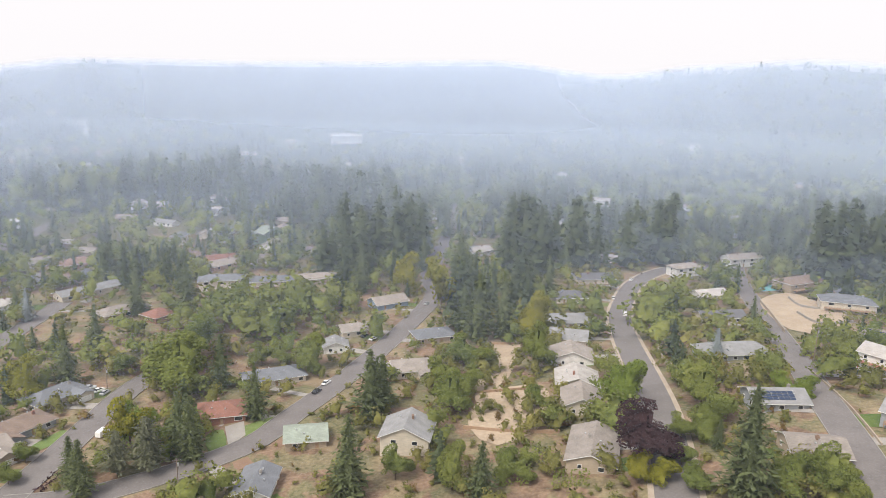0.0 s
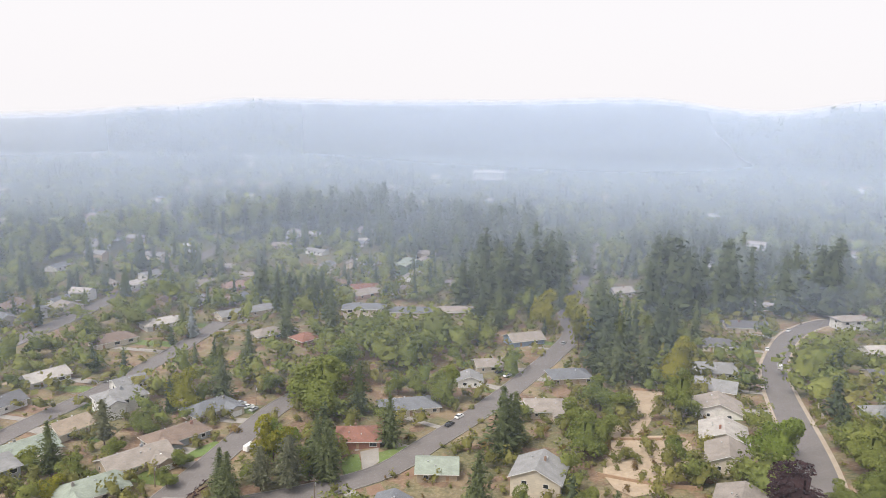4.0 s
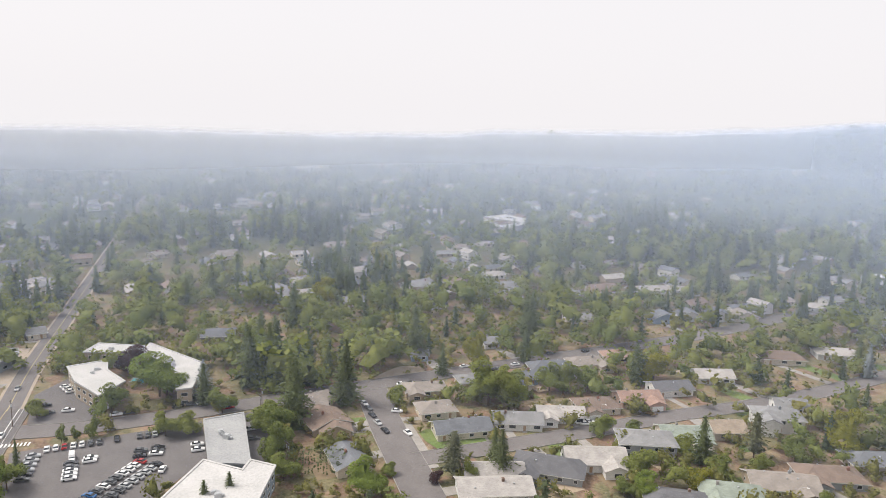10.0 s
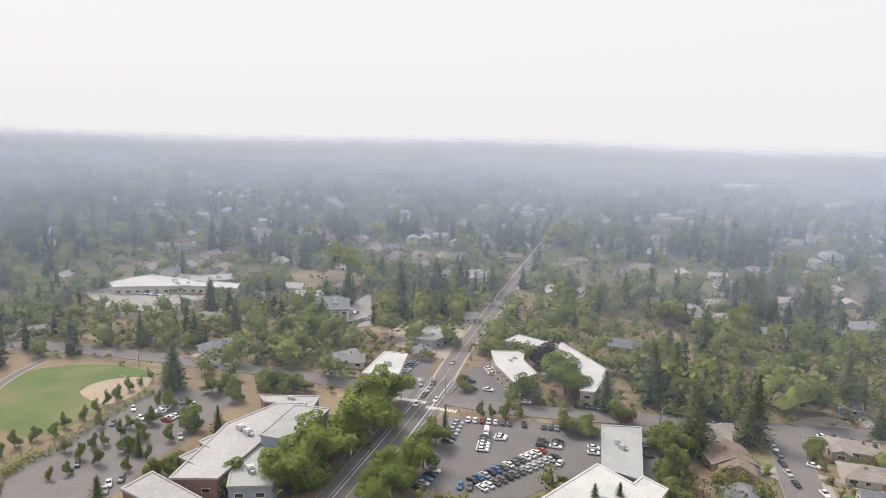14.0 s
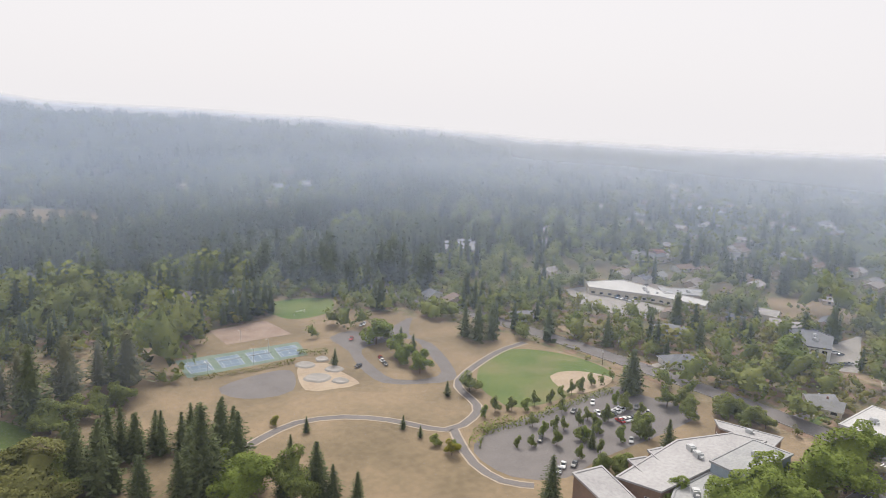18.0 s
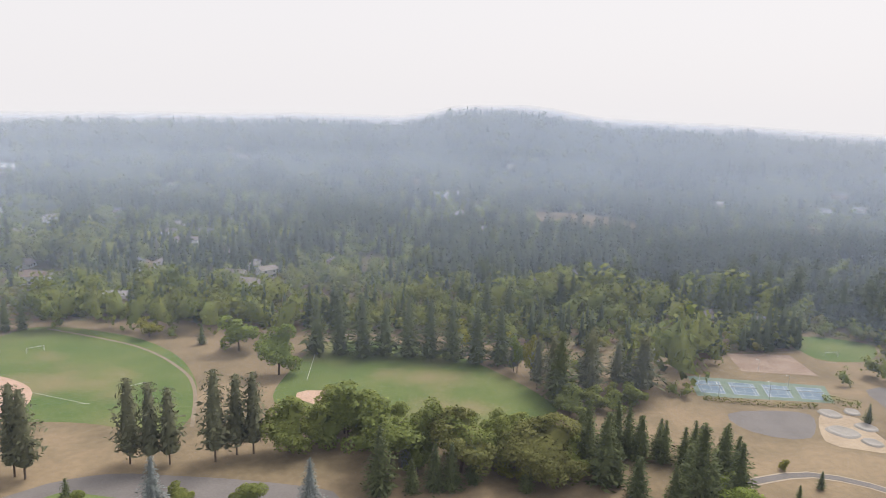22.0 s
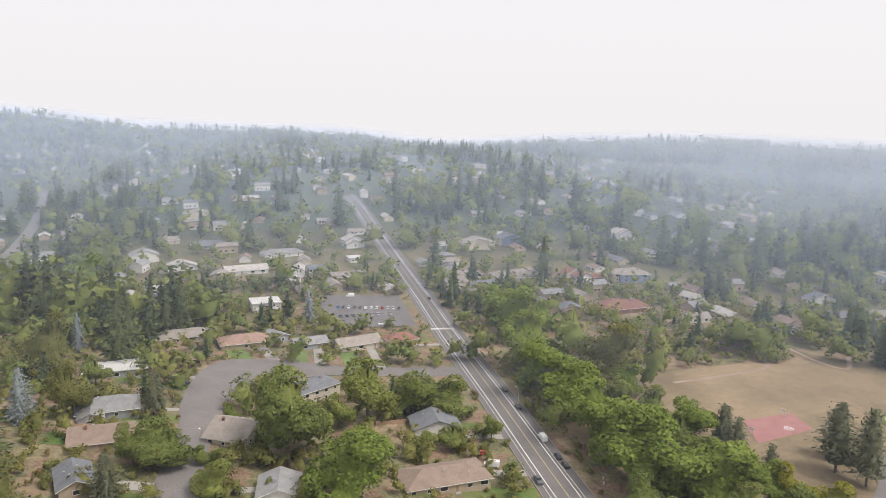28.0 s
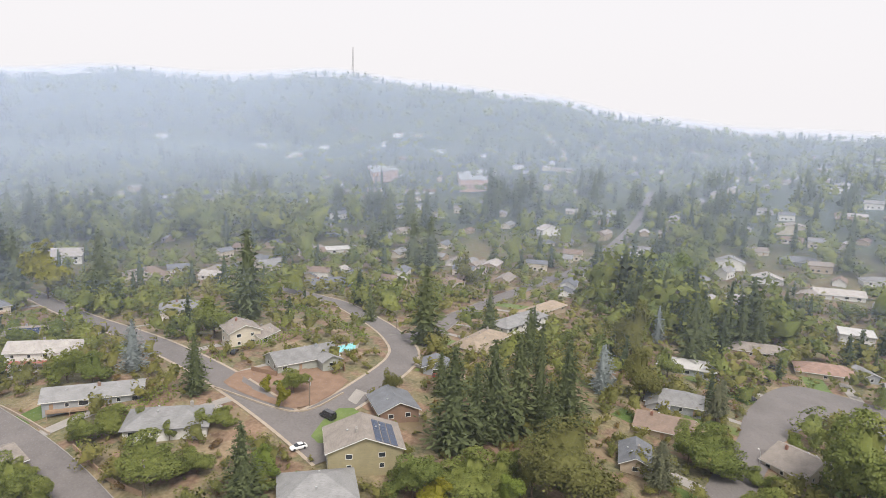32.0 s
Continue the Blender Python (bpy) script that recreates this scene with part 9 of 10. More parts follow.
low_wall([(155.1, 148.0), (153.6, 117.3), (171.7, 112.4)], 0.6, "gravel", "low stone edging of the planting bed")
low_wall([(184.8, 132.8), (195.0, 129.9), (187.4, 122.2)], 1.5, "bark_mulch", "reddish timber fence")
low_wall([(171.2, 147.4), (171.5, 137.4)], 1.6, "bark_mulch", "reddish timber fence")
low_wall([(131.9, 238.4), (123.3, 198.5), (116.4, 170.2)], 0.8, "gravel", "low rock wall along the street")
low_wall([(12.7, 235.7), (36.9, 236.3)], 1.2, "timber", "weathered garden fence")
low_wall([(8.0, 207.2), (21.8, 201.5), (36.9, 197.8)], 1.2, "timber", "weathered garden fence")
low_wall([(113.8, 157.4), (107.5, 137.3), (106.5, 125.0)], 1.2, "timber", "weathered garden fence")
low_wall([(-219.5, 46.4), (-207.2, 54.1)], 1.6, "timber", "weathered garden fence")
low_wall([(22.3, 292.6), (32.2, 292.6)], 1.2, "timber", "weathered garden fence")
low_wall([(189.0, 73.3), (190.2, 60.0)], 1.4, "timber", "weathered garden fence")
low_wall([(236.1, -64.9), (237.3, -78.3)], 1.5, "timber", "weathered garden fence")
low_wall([(319.0, -252.3), (309.4, -283.8)], 1.2, "timber", "weathered garden fence")
courts([(-135.6, -303.9), (-193.7, -293.4), (-187.2, -275.3), (-131.6, -284.0)], 4)
chalk([(192.1, -266.7), (188.0, -298.0)])
chalk([(183.5, -257.5), (160.2, -258.6), (146.6, -254.3)])
chalk([(146.7, -280.9), (120.9, -270.0)])
chalk([(39.1, -338.4), (38.5, -297.5)])
chalk([(124.5, -269.5), (119.3, -270.3)])
chalk([(-275.0, -176.0), (-271.5, -160.9)])
for bx, by, rad in ((-178.3, -263.6, 4.0), (-173.1, -246.5, 5.0), (-185.1, -250.6, 3.6), (-188.8, -265.2, 3.0), (-178.6, -237.2, 3.2)):
    bowl(bx, by, rad)
crosswalk((354.6, -135.0), 80)
crosswalk((-266.4, -32.2), 80)
crosswalk((-273.0, -45.6), 80)
mast(1433, 914, 70)

def ring_mark(x, y, r):
    """A painted ring and spokes in the middle of the ball court."""
    for k, (r0, r1) in enumerate(((r, r * 0.82), (r * 0.45, r * 0.28))):
        v = [(x + q * math.cos(a * math.pi / 16), y + q * math.sin(a * math.pi / 16), height(x, y) + 0.30) for a in range(32) for q in (r0, r1)]
        f = [(2 * a, 2 * ((a + 1) % 32), 2 * ((a + 1) % 32) + 1, 2 * a + 1) for a in range(32)]
        tagged(new("court_mark", mesh_of("court_mark", v, f, ["road_white"])), "white painted ring on the red court", "mark", kind="structure")


# belts of trees round the park and along the main road
tree("dec", 27.3, -236.0, 14.0, 12.0)
tree("dec", 18.1, -244.2, 16.0, 13.0)
tree("dec", 9.8, -241.5, 15.0, 12.0)
tree("dec", -0.4, -229.1, 13.0, 10.0)
tree("dec", -7.9, -214.0, 10.0, 8.0)
tree("dec", -23.6, -227.1, 14.0, 11.0)
tree("dec", -46.6, -225.0, 14.0, 12.0)
tree("yel", -42.3, -210.2, 10.0, 5.0)
tree("fir", -5.8, -202.4, 12.0, 7.0)
tree("fir", -25.5, -208.0, 13.0, 7.0)
tree("fir", -41.7, -202.4, 12.0, 7.0)
tree("fir", -65.4, -230.2, 17.0, 9.0)
tree("fir", -69.4, -216.3, 18.0, 9.0)
tree("fir", -81.1, -225.4, 15.0, 7.0)
tree("fir", -92.2, -225.4, 13.0, 8.0)
tree("fir", -75.8, -200.4, 14.0, 9.0)
tree("fir", -98.4, -218.8, 15.0, 8.0)
tree("fir", -102.1, -214.4, 18.0, 10.0)
tree("fir", -109.9, -214.5, 17.0, 9.0)
tree("fir", -110.6, -206.0, 18.0, 10.0)
tree("lime", -107.2, -200.9, 9.0, 8.0)
tree("fir", -107.9, -209.4, 20.0, 10.0)
tree("fir", -74.6, -223.2, 18.0, 9.0)
tree("fir", -85.3, -225.8, 16.0, 9.0)
tree("fir", -118.5, -169.2, 16.0, 9.0)
tree("fir", -118.3, -160.4, 12.0, 7.0)
tree("fir", -107.8, -171.5, 14.0, 8.0)
tree("lime", -102.3, -181.5, 13.0, 11.0)
tree("dec", -51.5, -220.8, 15.0, 14.0)
tree("dec", -56.9, -214.0, 14.0, 12.0)
tree("fir", -91.7, -200.6, 15.0, 9.0)
tree("fir", -72.1, -207.5, 15.0, 9.0)
tree("dec", 23.7, -253.4, 14.0, 13.0)
tree("dec", 17.3, -253.1, 14.0, 12.0)
tree("dec", -0.7, -240.9, 13.0, 12.0)
tree("dec", 7.4, -237.6, 13.0, 12.0)
tree("fir", -13.0, -233.1, 17.0, 9.0)
tree("dec", -27.4, -232.0, 13.0, 11.0)
tree("spruce", -4.7, -217.7, 14.0, 8.0)
tree("dec", 195.0, -154.7, 14.0, 14.0)
tree("dec", 192.5, -165.1, 14.0, 13.0)
tree("dec", 202.9, -181.5, 13.0, 10.0)
tree("dec", 174.2, -161.2, 14.0, 13.0)
tree("dec", 163.2, -163.8, 13.0, 12.0)
tree("dec", 141.5, -166.4, 14.0, 12.0)
tree("dec", 133.4, -172.1, 12.0, 10.0)
tree("willow", 121.8, -173.1, 10.0, 12.0)
tree("pine", 192.3, -186.4, 15.0, 7.0)
tree("lime", 320.2, -164.6, 17.0, 14.0)
tree("lime", 275.0, -153.9, 17.0, 14.0)
tree("lime", 240.6, -149.0, 17.0, 14.0)
tree("dec", 176.3, -140.4, 16.0, 14.0)
tree("lime", 166.0, -146.7, 15.0, 14.0)
tree("dec", 144.4, -151.6, 14.0, 13.0)
tree("dec", 145.4, -129.1, 13.0, 13.0)
tree("lime", 136.2, -138.8, 12.0, 12.0)
tree("dec", 158.3, -126.4, 14.0, 13.0)
tree("dec", 228.8, -163.5, 15.0, 12.0)
tree("dec", 215.3, -170.8, 15.0, 11.0)
tree("dec", 272.9, -178.3, 16.0, 13.0)
tree("lime", 372.1, -180.7, 18.0, 15.0)
tree("lime", 339.8, -188.5, 17.0, 14.0)
tree("pine", -61.4, -288.3, 24.2, 9.0)
tree("pine", -66.3, -282.0, 26.9, 10.0)
tree("pine", -81.5, -279.2, 28.9, 11.0)
tree("pine", -96.6, -288.9, 23.0, 10.0)
tree("dec", -106.8, -289.1, 25.6, 12.0)
tree("dec", -153.0, -335.3, 23.5, 12.0)
tree("dec", -70.0, -261.7, 10.6, 12.0)
tree("dec", -98.1, -270.5, 9.7, 11.0)
tree("dec", 90.9, 147.3, 14.0, 10.0)
tree("dec", 92.5, 141.7, 9.0, 8.0)
tree("lime", 124.3, 103.3, 9.0, 6.0)
tree("lime", 148.2, 49.7, 10.0, 7.0)
tree("yel", 135.8, 63.9, 9.0, 8.0)
# young trees of the centre lot
tree("lime", -198.2, -170.6, 5.5, 3.0)
tree("dec", -204.9, -170.7, 6.7, 4.0)
tree("dec", -211.1, -167.4, 6.2, 3.8)
tree("lime", -215.3, -163.7, 5.7, 3.7)
tree("dec", -221.8, -163.9, 6.8, 3.5)
tree("dec", -229.8, -161.7, 6.3, 3.3)
tree("lime", -236.6, -161.6, 5.8, 3.2)
tree("dec", -243.7, -161.2, 7.0, 3.0)
tree("dec", -250.4, -161.2, 6.5, 4.0)
tree("lime", -259.4, -161.6, 6.0, 3.8)
tree("dec", -264.9, -159.6, 5.5, 3.7)
tree("dec", -271.7, -159.5, 6.7, 3.5)
tree("lime", -279.9, -156.6, 6.2, 3.3)
tree("dec", -210.5, -145.5, 5.7, 3.2)
tree("dec", -219.5, -141.1, 6.8, 3.0)
tree("lime", -210.6, -131.5, 6.3, 4.0)
tree("dec", -219.2, -132.7, 5.8, 3.8)
tree("dec", -231.4, -135.4, 7.0, 3.7)
tree("lime", -202.0, -144.5, 6.5, 3.5)
tree("dec", -225.0, -152.8, 6.0, 3.3)
tree("dec", -247.7, -130.1, 5.5, 3.2)
tree("lime", -248.2, -142.7, 6.7, 3.0)
tree("dec", -236.5, -125.3, 6.2, 4.0)
tree("dec", -229.4, -116.5, 5.7, 3.8)
tree("lime", -219.5, -122.8, 6.8, 3.7)
tree("dec", -205.1, -152.0, 6.3, 3.5)
ring_mark(194.8, -219.8, 1.8)

# ---- the woods and suburbs beyond ----


def lite_tree(rng, form, fine):
    """A far tree one unit high, of few faces."""
    if form == "c":
        c, o = conifer_cards(rng, 9 if fine else 5, 6 if fine else 4, 1, 0.24 if fine else 0.2, 0.75, 0.35, 0.06)
        return joined(cone_core(rng, 0.24, 0.75, 0.05, (6, 5) if fine else (5, 3)), leaf_cards(c, o, (0.066 if fine else 0.10) * (1.25 - 0.8 * c[:, 2]), rng, 0.5))
    c, o, skin = broadleaf_cards(rng, 14 if fine else 8, 32 if fine else 9, 0.42, core=(6, 4) if fine else (5, 4))
    return joined(skin, leaf_cards(c, o, 0.084 if fine else 0.15, rng, 0.7))


def woods(name, spots, forms, mat, label):
    """Many far trees in one mesh. spots: x, y, height, width."""
    vs, fs, ns, n = [], [], [], 0
    for i, (x, y, h, w) in enumerate(spots):
        v, f, nn = forms[i % len(forms)]
        a = i * 2.4
        ca, sa = math.cos(a), math.sin(a)
        q = np.empty_like(v)
        q[:, 0] = (v[:, 0] * ca - v[:, 1] * sa) * w + x
        q[:, 1] = (v[:, 0] * sa + v[:, 1] * ca) * w + y
        q[:, 2] = v[:, 2] * h + height(x, y)
        g = nn.copy()
        g[:, 0], g[:, 1] = nn[:, 0] * ca - nn[:, 1] * sa, nn[:, 0] * sa + nn[:, 1] * ca
        vs.append(q)
        ns.append(g)
        fs.append(f + n)
        n += len(v)
    if vs:
        tagged(new(name, quick_mesh(name, np.concatenate(vs), np.concatenate(fs), 4, mat, np.concatenate(ns))), label, "trees", kind="stuff")


wood_rng = np.random.default_rng(11)
LITE_C, LITE_B = [lite_tree(wood_rng, "c", True) for _ in range(6)], [lite_tree(wood_rng, "b", True) for _ in range(6)]
LEAST_C, LEAST_B = [lite_tree(wood_rng, "c", False) for _ in range(6)], [lite_tree(wood_rng, "b", False) for _ in range(6)]
road_pts = np.array([(*p, w) for line, w in ROAD_LINES for p in line])
GLADES = [([(-190, -800), (-215, -800), (-240, -790), (-262, -760), (-250, -730), (-15, -936), (-73, -822), (-100, -880), (-150, -905), (179, -605), (136, -553), (294, -597), (333, -700), (92, -497)], 7.0)]
kept_pts = np.array([(*p, w) for line, w in ROAD_LINES + HEDGE_LINES + GLADES for p in line])
house_pts = np.array(HOUSES)
tree_pts = np.array(TREES)


def free(x, y, gap, tree_gap=3.0):
    if (np.hypot(kept_pts[:, 0] - x, kept_pts[:, 1] - y) < kept_pts[:, 2] + gap + 1).any():
        return False
    if (np.hypot(house_pts[:, 0] - x, house_pts[:, 1] - y) < house_pts[:, 2] + gap).any():
        return False
    if (np.hypot(tree_pts[:, 0] - x, tree_pts[:, 1] - y) < tree_gap).any():
        return False
    return not any(inside(p, x, y) for p in CLEAR)


def hides_road(x, y, h):
    """Whether a tree there would stand before a street as seen from above the place."""
    for u in (0.3, 0.65):
        k = 1 + u * h / (EYE[2] - h)
        if (np.hypot(kept_pts[:, 0] - x * k, kept_pts[:, 1] - y * k) < kept_pts[:, 2] + 2).any():
            return True
    return False


rr = random.Random(5)
# driveways, lawns and planting beds round the houses
yv, yf, ym = [], [], []
yard_mats = ["concrete", "lawn", "turf_dry", "bark_mulch", "turf_green", "sand_dirt"]


def plot(x, y, way, a0, a1, s0, s1, mat, lift):
    """A strip of ground from a0 to a1 along a heading and from s0 to s1 across it, laid on the slope."""
    k, m = len(yv), 4
    for i in range(m + 1):
        a = a0 + (a1 - a0) * i / m
        for q in (s0, s1):
            e = q + (rr.uniform(-0.5, 0.5) if mat else 0.0)
            px, py = x + way[0] * a - way[1] * e, y + way[1] * a + way[0] * e
            yv.append((px, py, height(px, py) + lift))
    for i in range(m):
        j = k + 2 * i
        yf.append((j, j + 1, j + 3, j + 2))
        ym.append(mat)


for x, y, rad in HOUSES:
    gap = np.hypot(road_pts[:, 0] - x, road_pts[:, 1] - y)
    i = int(gap.argmin())
    if gap[i] > 45 or gap[i] < 6 or math.hypot(x, y) > 430:
        continue
    way = ((road_pts[i, 0] - x) / gap[i], (road_pts[i, 1] - y) / gap[i])
    edge = gap[i] - road_pts[i, 2]
    side = rr.choice((-1, 1))
    w = rr.uniform(1.4, 2.6)
    if edge > 6:
        plot(x, y, way, 4.0, edge + 0.5, side * rad * 0.55 - w, side * rad * 0.55 + w, 0, 0.14)
        plot(x, y, way, 5.0, edge - 0.6, -side * rad * 0.15 + (0 if side < 0 else -rad * 0.75), -side * rad * 0.15 + (rad * 0.75 if side < 0 else 0), rr.choice((1, 2, 2, 3, 4, 4)), 0.10)
    plot(x, y, way, -rr.uniform(11, 17), -5.0, -rad * rr.uniform(0.3, 0.9), rad * rr.uniform(0.3, 0.9), rr.choice((2, 2, 3, 4, 4, 5)), 0.09)
tagged(new("yards", mesh_of("yards", yv, yf, yard_mats, index=ym)), "concrete driveways, small lawns and mulched beds round houses", "yards", kind="structure")
# distant houses among the trees
hv, hf, hm, far_spots = [], [], [], []
far_mats = ["wall_white", "wall_cream", "wall_tan", "roof_grey", "roof_pale", "roof_taupe", "roof_slate", "roof_brown", "glass_dark"]
while len(far_spots) < 1000:
    a, r = rr.uniform(0, 2 * math.pi), 440 + 900 * rr.random() ** 1.3
    x, y = r * math.sin(a), r * math.cos(a)
    yaw = math.degrees(math.atan2(-x, y))
    settled = 1.0 if 12 < yaw < 122 or -135 < yaw < -50 else 0.35 if yaw < -135 and yaw > -168 else 0.22
    if rr.random() > settled or (r < 760 and not free(x, y, 7.0, 6.0)):
        continue
    far_spots.append((x, y, 8.0))
    z, t = height(x, y), radians(rr.choice((0, 90, 8, 98, -12)) + rr.uniform(-8, 8))
    l, d, h, e = rr.uniform(6, 9.5), rr.uniform(4, 5.5), rr.choice((3.0, 3.0, 5.6)), rr.uniform(1.6, 2.6)
    k = len(hv)
    loc = [(-l, -d, -2), (l, -d, -2), (l, d, -2), (-l, d, -2), (-l, -d, h), (l, -d, h), (l, d, h), (-l, d, h), (-l, 0, h + e), (l, 0, h + e)]
    o = 0.6
    loc += [(-l - o, -d - o, h - 0.2), (l + o, -d - o, h - 0.2), (l + o, d + o, h - 0.2), (-l - o, d + o, h - 0.2), (-l - o, 0, h + e + 0.1), (l + o, 0, h + e + 0.1)]
    for s in (-1, 1):
        for u in (-0.5, 0.15, 0.6):
            loc += [(u * l - 0.8, s * (d + 0.05), 1.0), (u * l + 0.8, s * (d + 0.05), 1.0), (u * l + 0.8, s * (d + 0.05), 2.3), (u * l - 0.8, s * (d + 0.05), 2.3)]
    hv += [(x + p[0] * math.cos(t) - p[1] * math.sin(t), y + p[0] * math.sin(t) + p[1] * math.cos(t), z + p[2]) for p in loc]
    w, m = rr.randrange(3), 3 + rr.randrange(5)
    for f, q in (((0, 1, 5, 4), w), ((1, 2, 6, 9, 5), w), ((2, 3, 7, 6), w), ((3, 0, 4, 8, 7), w), ((10, 11, 15, 14), m), ((12, 13, 14, 15), m)):
        hf.append(tuple(k + i for i in f))
        hm.append(q)
    for s in range(6):
        hf.append(tuple(k + 16 + 4 * s + i for i in range(4)))
        hm.append(8)
tagged(new("far_houses", mesh_of("far_houses", hv, hf, far_mats, index=hm)), "small distant houses with grey and pale roofs among trees", "houses", kind="stuff")
house_pts = np.array(HOUSES + far_spots)
shrubs, fir_spots, dec_spots, fir_far, dec_far = [], [], [], [], []
# shrubs and small trees in the yards
for _ in range(23000):
    a, r = rr.uniform(0, 2 * math.pi), math.sqrt(rr.uniform(90 ** 2, 500 ** 2))
    x, y = r * math.sin(a), r * math.cos(a)
    if not free(x, y, -1.5, 2.0):
        continue
    u = rr.random()
    leafy_side = noise.noise((x / 45, y / 45, 5.0)) > -0.05
    h = rr.uniform(1.0, 2.6) if u < 0.36 else rr.uniform(2.6, 5.0) if u < 0.66 or not leafy_side else rr.uniform(5, 9.5)
    if h < 2.6 and r > 290 and rr.random() < 0.6:
        continue
    if h > 3 and hides_road(x, y, h) and rr.random() < 0.85:
        continue
    shrubs.append((x, y, h, h * rr.uniform(1.0, 1.7) if h < 4 else h * rr.uniform(0.95, 1.3)))
FINE_B = []
for _ in range(8):
    c, o, skin = broadleaf_cards(wood_rng, 16, 105, 0.42, 0.04, core=(7, 5))
    FINE_B.append(joined(skin, leaf_cards(c, o, 0.055, wood_rng, 0.8)))
FINEST_B = []
for _ in range(8):
    c, o, skin = broadleaf_cards(wood_rng, 20, 320, 0.42, 0.04, core=(8, 5))
    FINEST_B.append(joined(skin, leaf_cards(c, o, 0.032, wood_rng, 0.8)))
near_by = [q for q in shrubs if math.hypot(q[0], q[1]) < 190]
woods("garden_trees", [q for k, q in enumerate(near_by) if k % 6 and q[2] >= 3.2], FINEST_B, "leaves_shrub", "small leafy garden trees and tall shrubs beside the houses")
woods("near_shrubs", [q for k, q in enumerate(near_by) if k % 6 and q[2] < 3.2], FINE_B, "leaves_shrub", "mixed green garden shrubs and small trees beside the houses")
woods("dry_shrubs", [(x, y, min(h, 2.5), w * 0.7) for x, y, h, w in near_by[::6]], FINE_B, "leaves_russet", "rust and ochre garden shrubs dried by summer")
close = [q for q in shrubs if 190 <= math.hypot(q[0], q[1]) < 290]
woods("garden_shrubs", [q for k, q in enumerate(close) if k % 7], FINE_B, "leaves_shrub", "mixed green garden shrubs and small trees between the houses")
woods("russet_shrubs", [(x, y, min(h, 2.5), w * 0.7) for x, y, h, w in close[::7]], FINE_B, "leaves_russet", "rust and ochre garden shrubs dried by summer")
woods("shrubs", [q for q in shrubs if math.hypot(q[0], q[1]) >= 290], LEAST_B, "leaves_shrub", "mixed green shrubs and small trees farther off")
# denser growth farther out, thinner on the near side of the houses
sight = np.array([(x * (1 - 13 / math.hypot(x, y)), y * (1 - 13 / math.hypot(x, y))) for x, y, w in far_spots])
for _ in range(34000):
    a, r = rr.uniform(0, 2 * math.pi), 330 + 1395 * rr.random() ** 0.9
    x, y = r * math.sin(a), r * math.cos(a)
    yaw = math.degrees(math.atan2(-x, y))
    wooded = 130 < yaw or yaw < -168
    if _ > 28500:
        # the crowded woods south of the park
        a = radians(rr.uniform(125, 205))
        r = rr.uniform(360, 1000)
        x, y = -r * math.sin(a), r * math.cos(a)
        wooded = True
    east = -130 < yaw < -40 and r < 900
    if r < 420 and (not wooded or rr.random() < 0.3) or east and rr.random() < 0.32:
        continue
    if r < 950 and not free(x, y, 0.0, 4.0):
        continue
    if r < 1000 and (np.hypot(sight[:, 0] - x, sight[:, 1] - y) < 9).any() and rr.random() < 0.8:
        continue
    clump = noise.noise((x / 120, y / 120, 3.0)) + 0.5 * noise.noise((x / 45, y / 45, 7.0))
    if clump < -0.20 and rr.random() < 0.55:
        continue
    conifer = rr.random() < (0.45 if wooded else 0.12 if east else 0.26) + 1.1 * clump
    big = (1.0 if r > 520 else 0.8) + 0.40 * clump
    if conifer:
        h = rr.uniform(14, 27) * big * (1.0 - 0.35 * ease(1100, 1500, r))
        (fir_spots if r < 850 else fir_far).append((x, y, h, h * rr.uniform(1.15, 1.65) * (1.0 + 0.5 * ease(1100, 1500, r))))
    else:
        h = rr.uniform(8, 17) * big
        (dec_spots if r < 850 else dec_far).append((x, y, h, h * rr.uniform(1.0, 1.45)))
# garden and street trees between the houses of the middle distance
mid_fir, mid_dec = [], []
front = np.array([(x * (1 - g / math.hypot(x, y)), y * (1 - g / math.hypot(x, y))) for x, y, w in HOUSES for g in (12, 24)])
for _ in range(4600):
    a, r = rr.uniform(0, 2 * math.pi), 165 + 365 * rr.random() ** 0.75
    x, y = r * math.sin(a), r * math.cos(a)
    yaw = math.degrees(math.atan2(-x, y))
    if r < 250 and not -40 < yaw < 75 or -130 < yaw < -40 and rr.random() < 0.45:
        continue
    if not free(x, y, 0.5, 5.0) or (np.hypot(front[:, 0] - x, front[:, 1] - y) < 8).any():
        continue
    grove = noise.noise((x / 60, y / 60, 1.0))
    if grove < -0.25:
        continue
    if rr.random() < (0.05 if -130 < yaw < -40 else 0.14) + 0.6 * grove:
        h = rr.uniform(9, 19)
        if hides_road(x, y, h):
            continue
        mid_fir.append((x, y, h, h * rr.uniform(1.2, 1.8)))
    else:
        h = rr.uniform(6, 14) * (1 + 0.3 * grove)
        if hides_road(x, y, h):
            continue
        mid_dec.append((x, y, h, h * rr.uniform(1.0, 1.4)))
FIRM_C = []
for _ in range(6):
    c, o = conifer_cards(wood_rng, 15, 7, 2, 0.22, 0.75, 0.35, 0.06)
    FIRM_C.append(joined(cone_core(wood_rng, 0.20, 0.8, 0.06, (8, 10)), leaf_cards(c, o, 0.050 * (1.25 - 0.8 * c[:, 2]), wood_rng, 0.5)))
stand_fir, stand_dec = [], list(FAR_DEC)


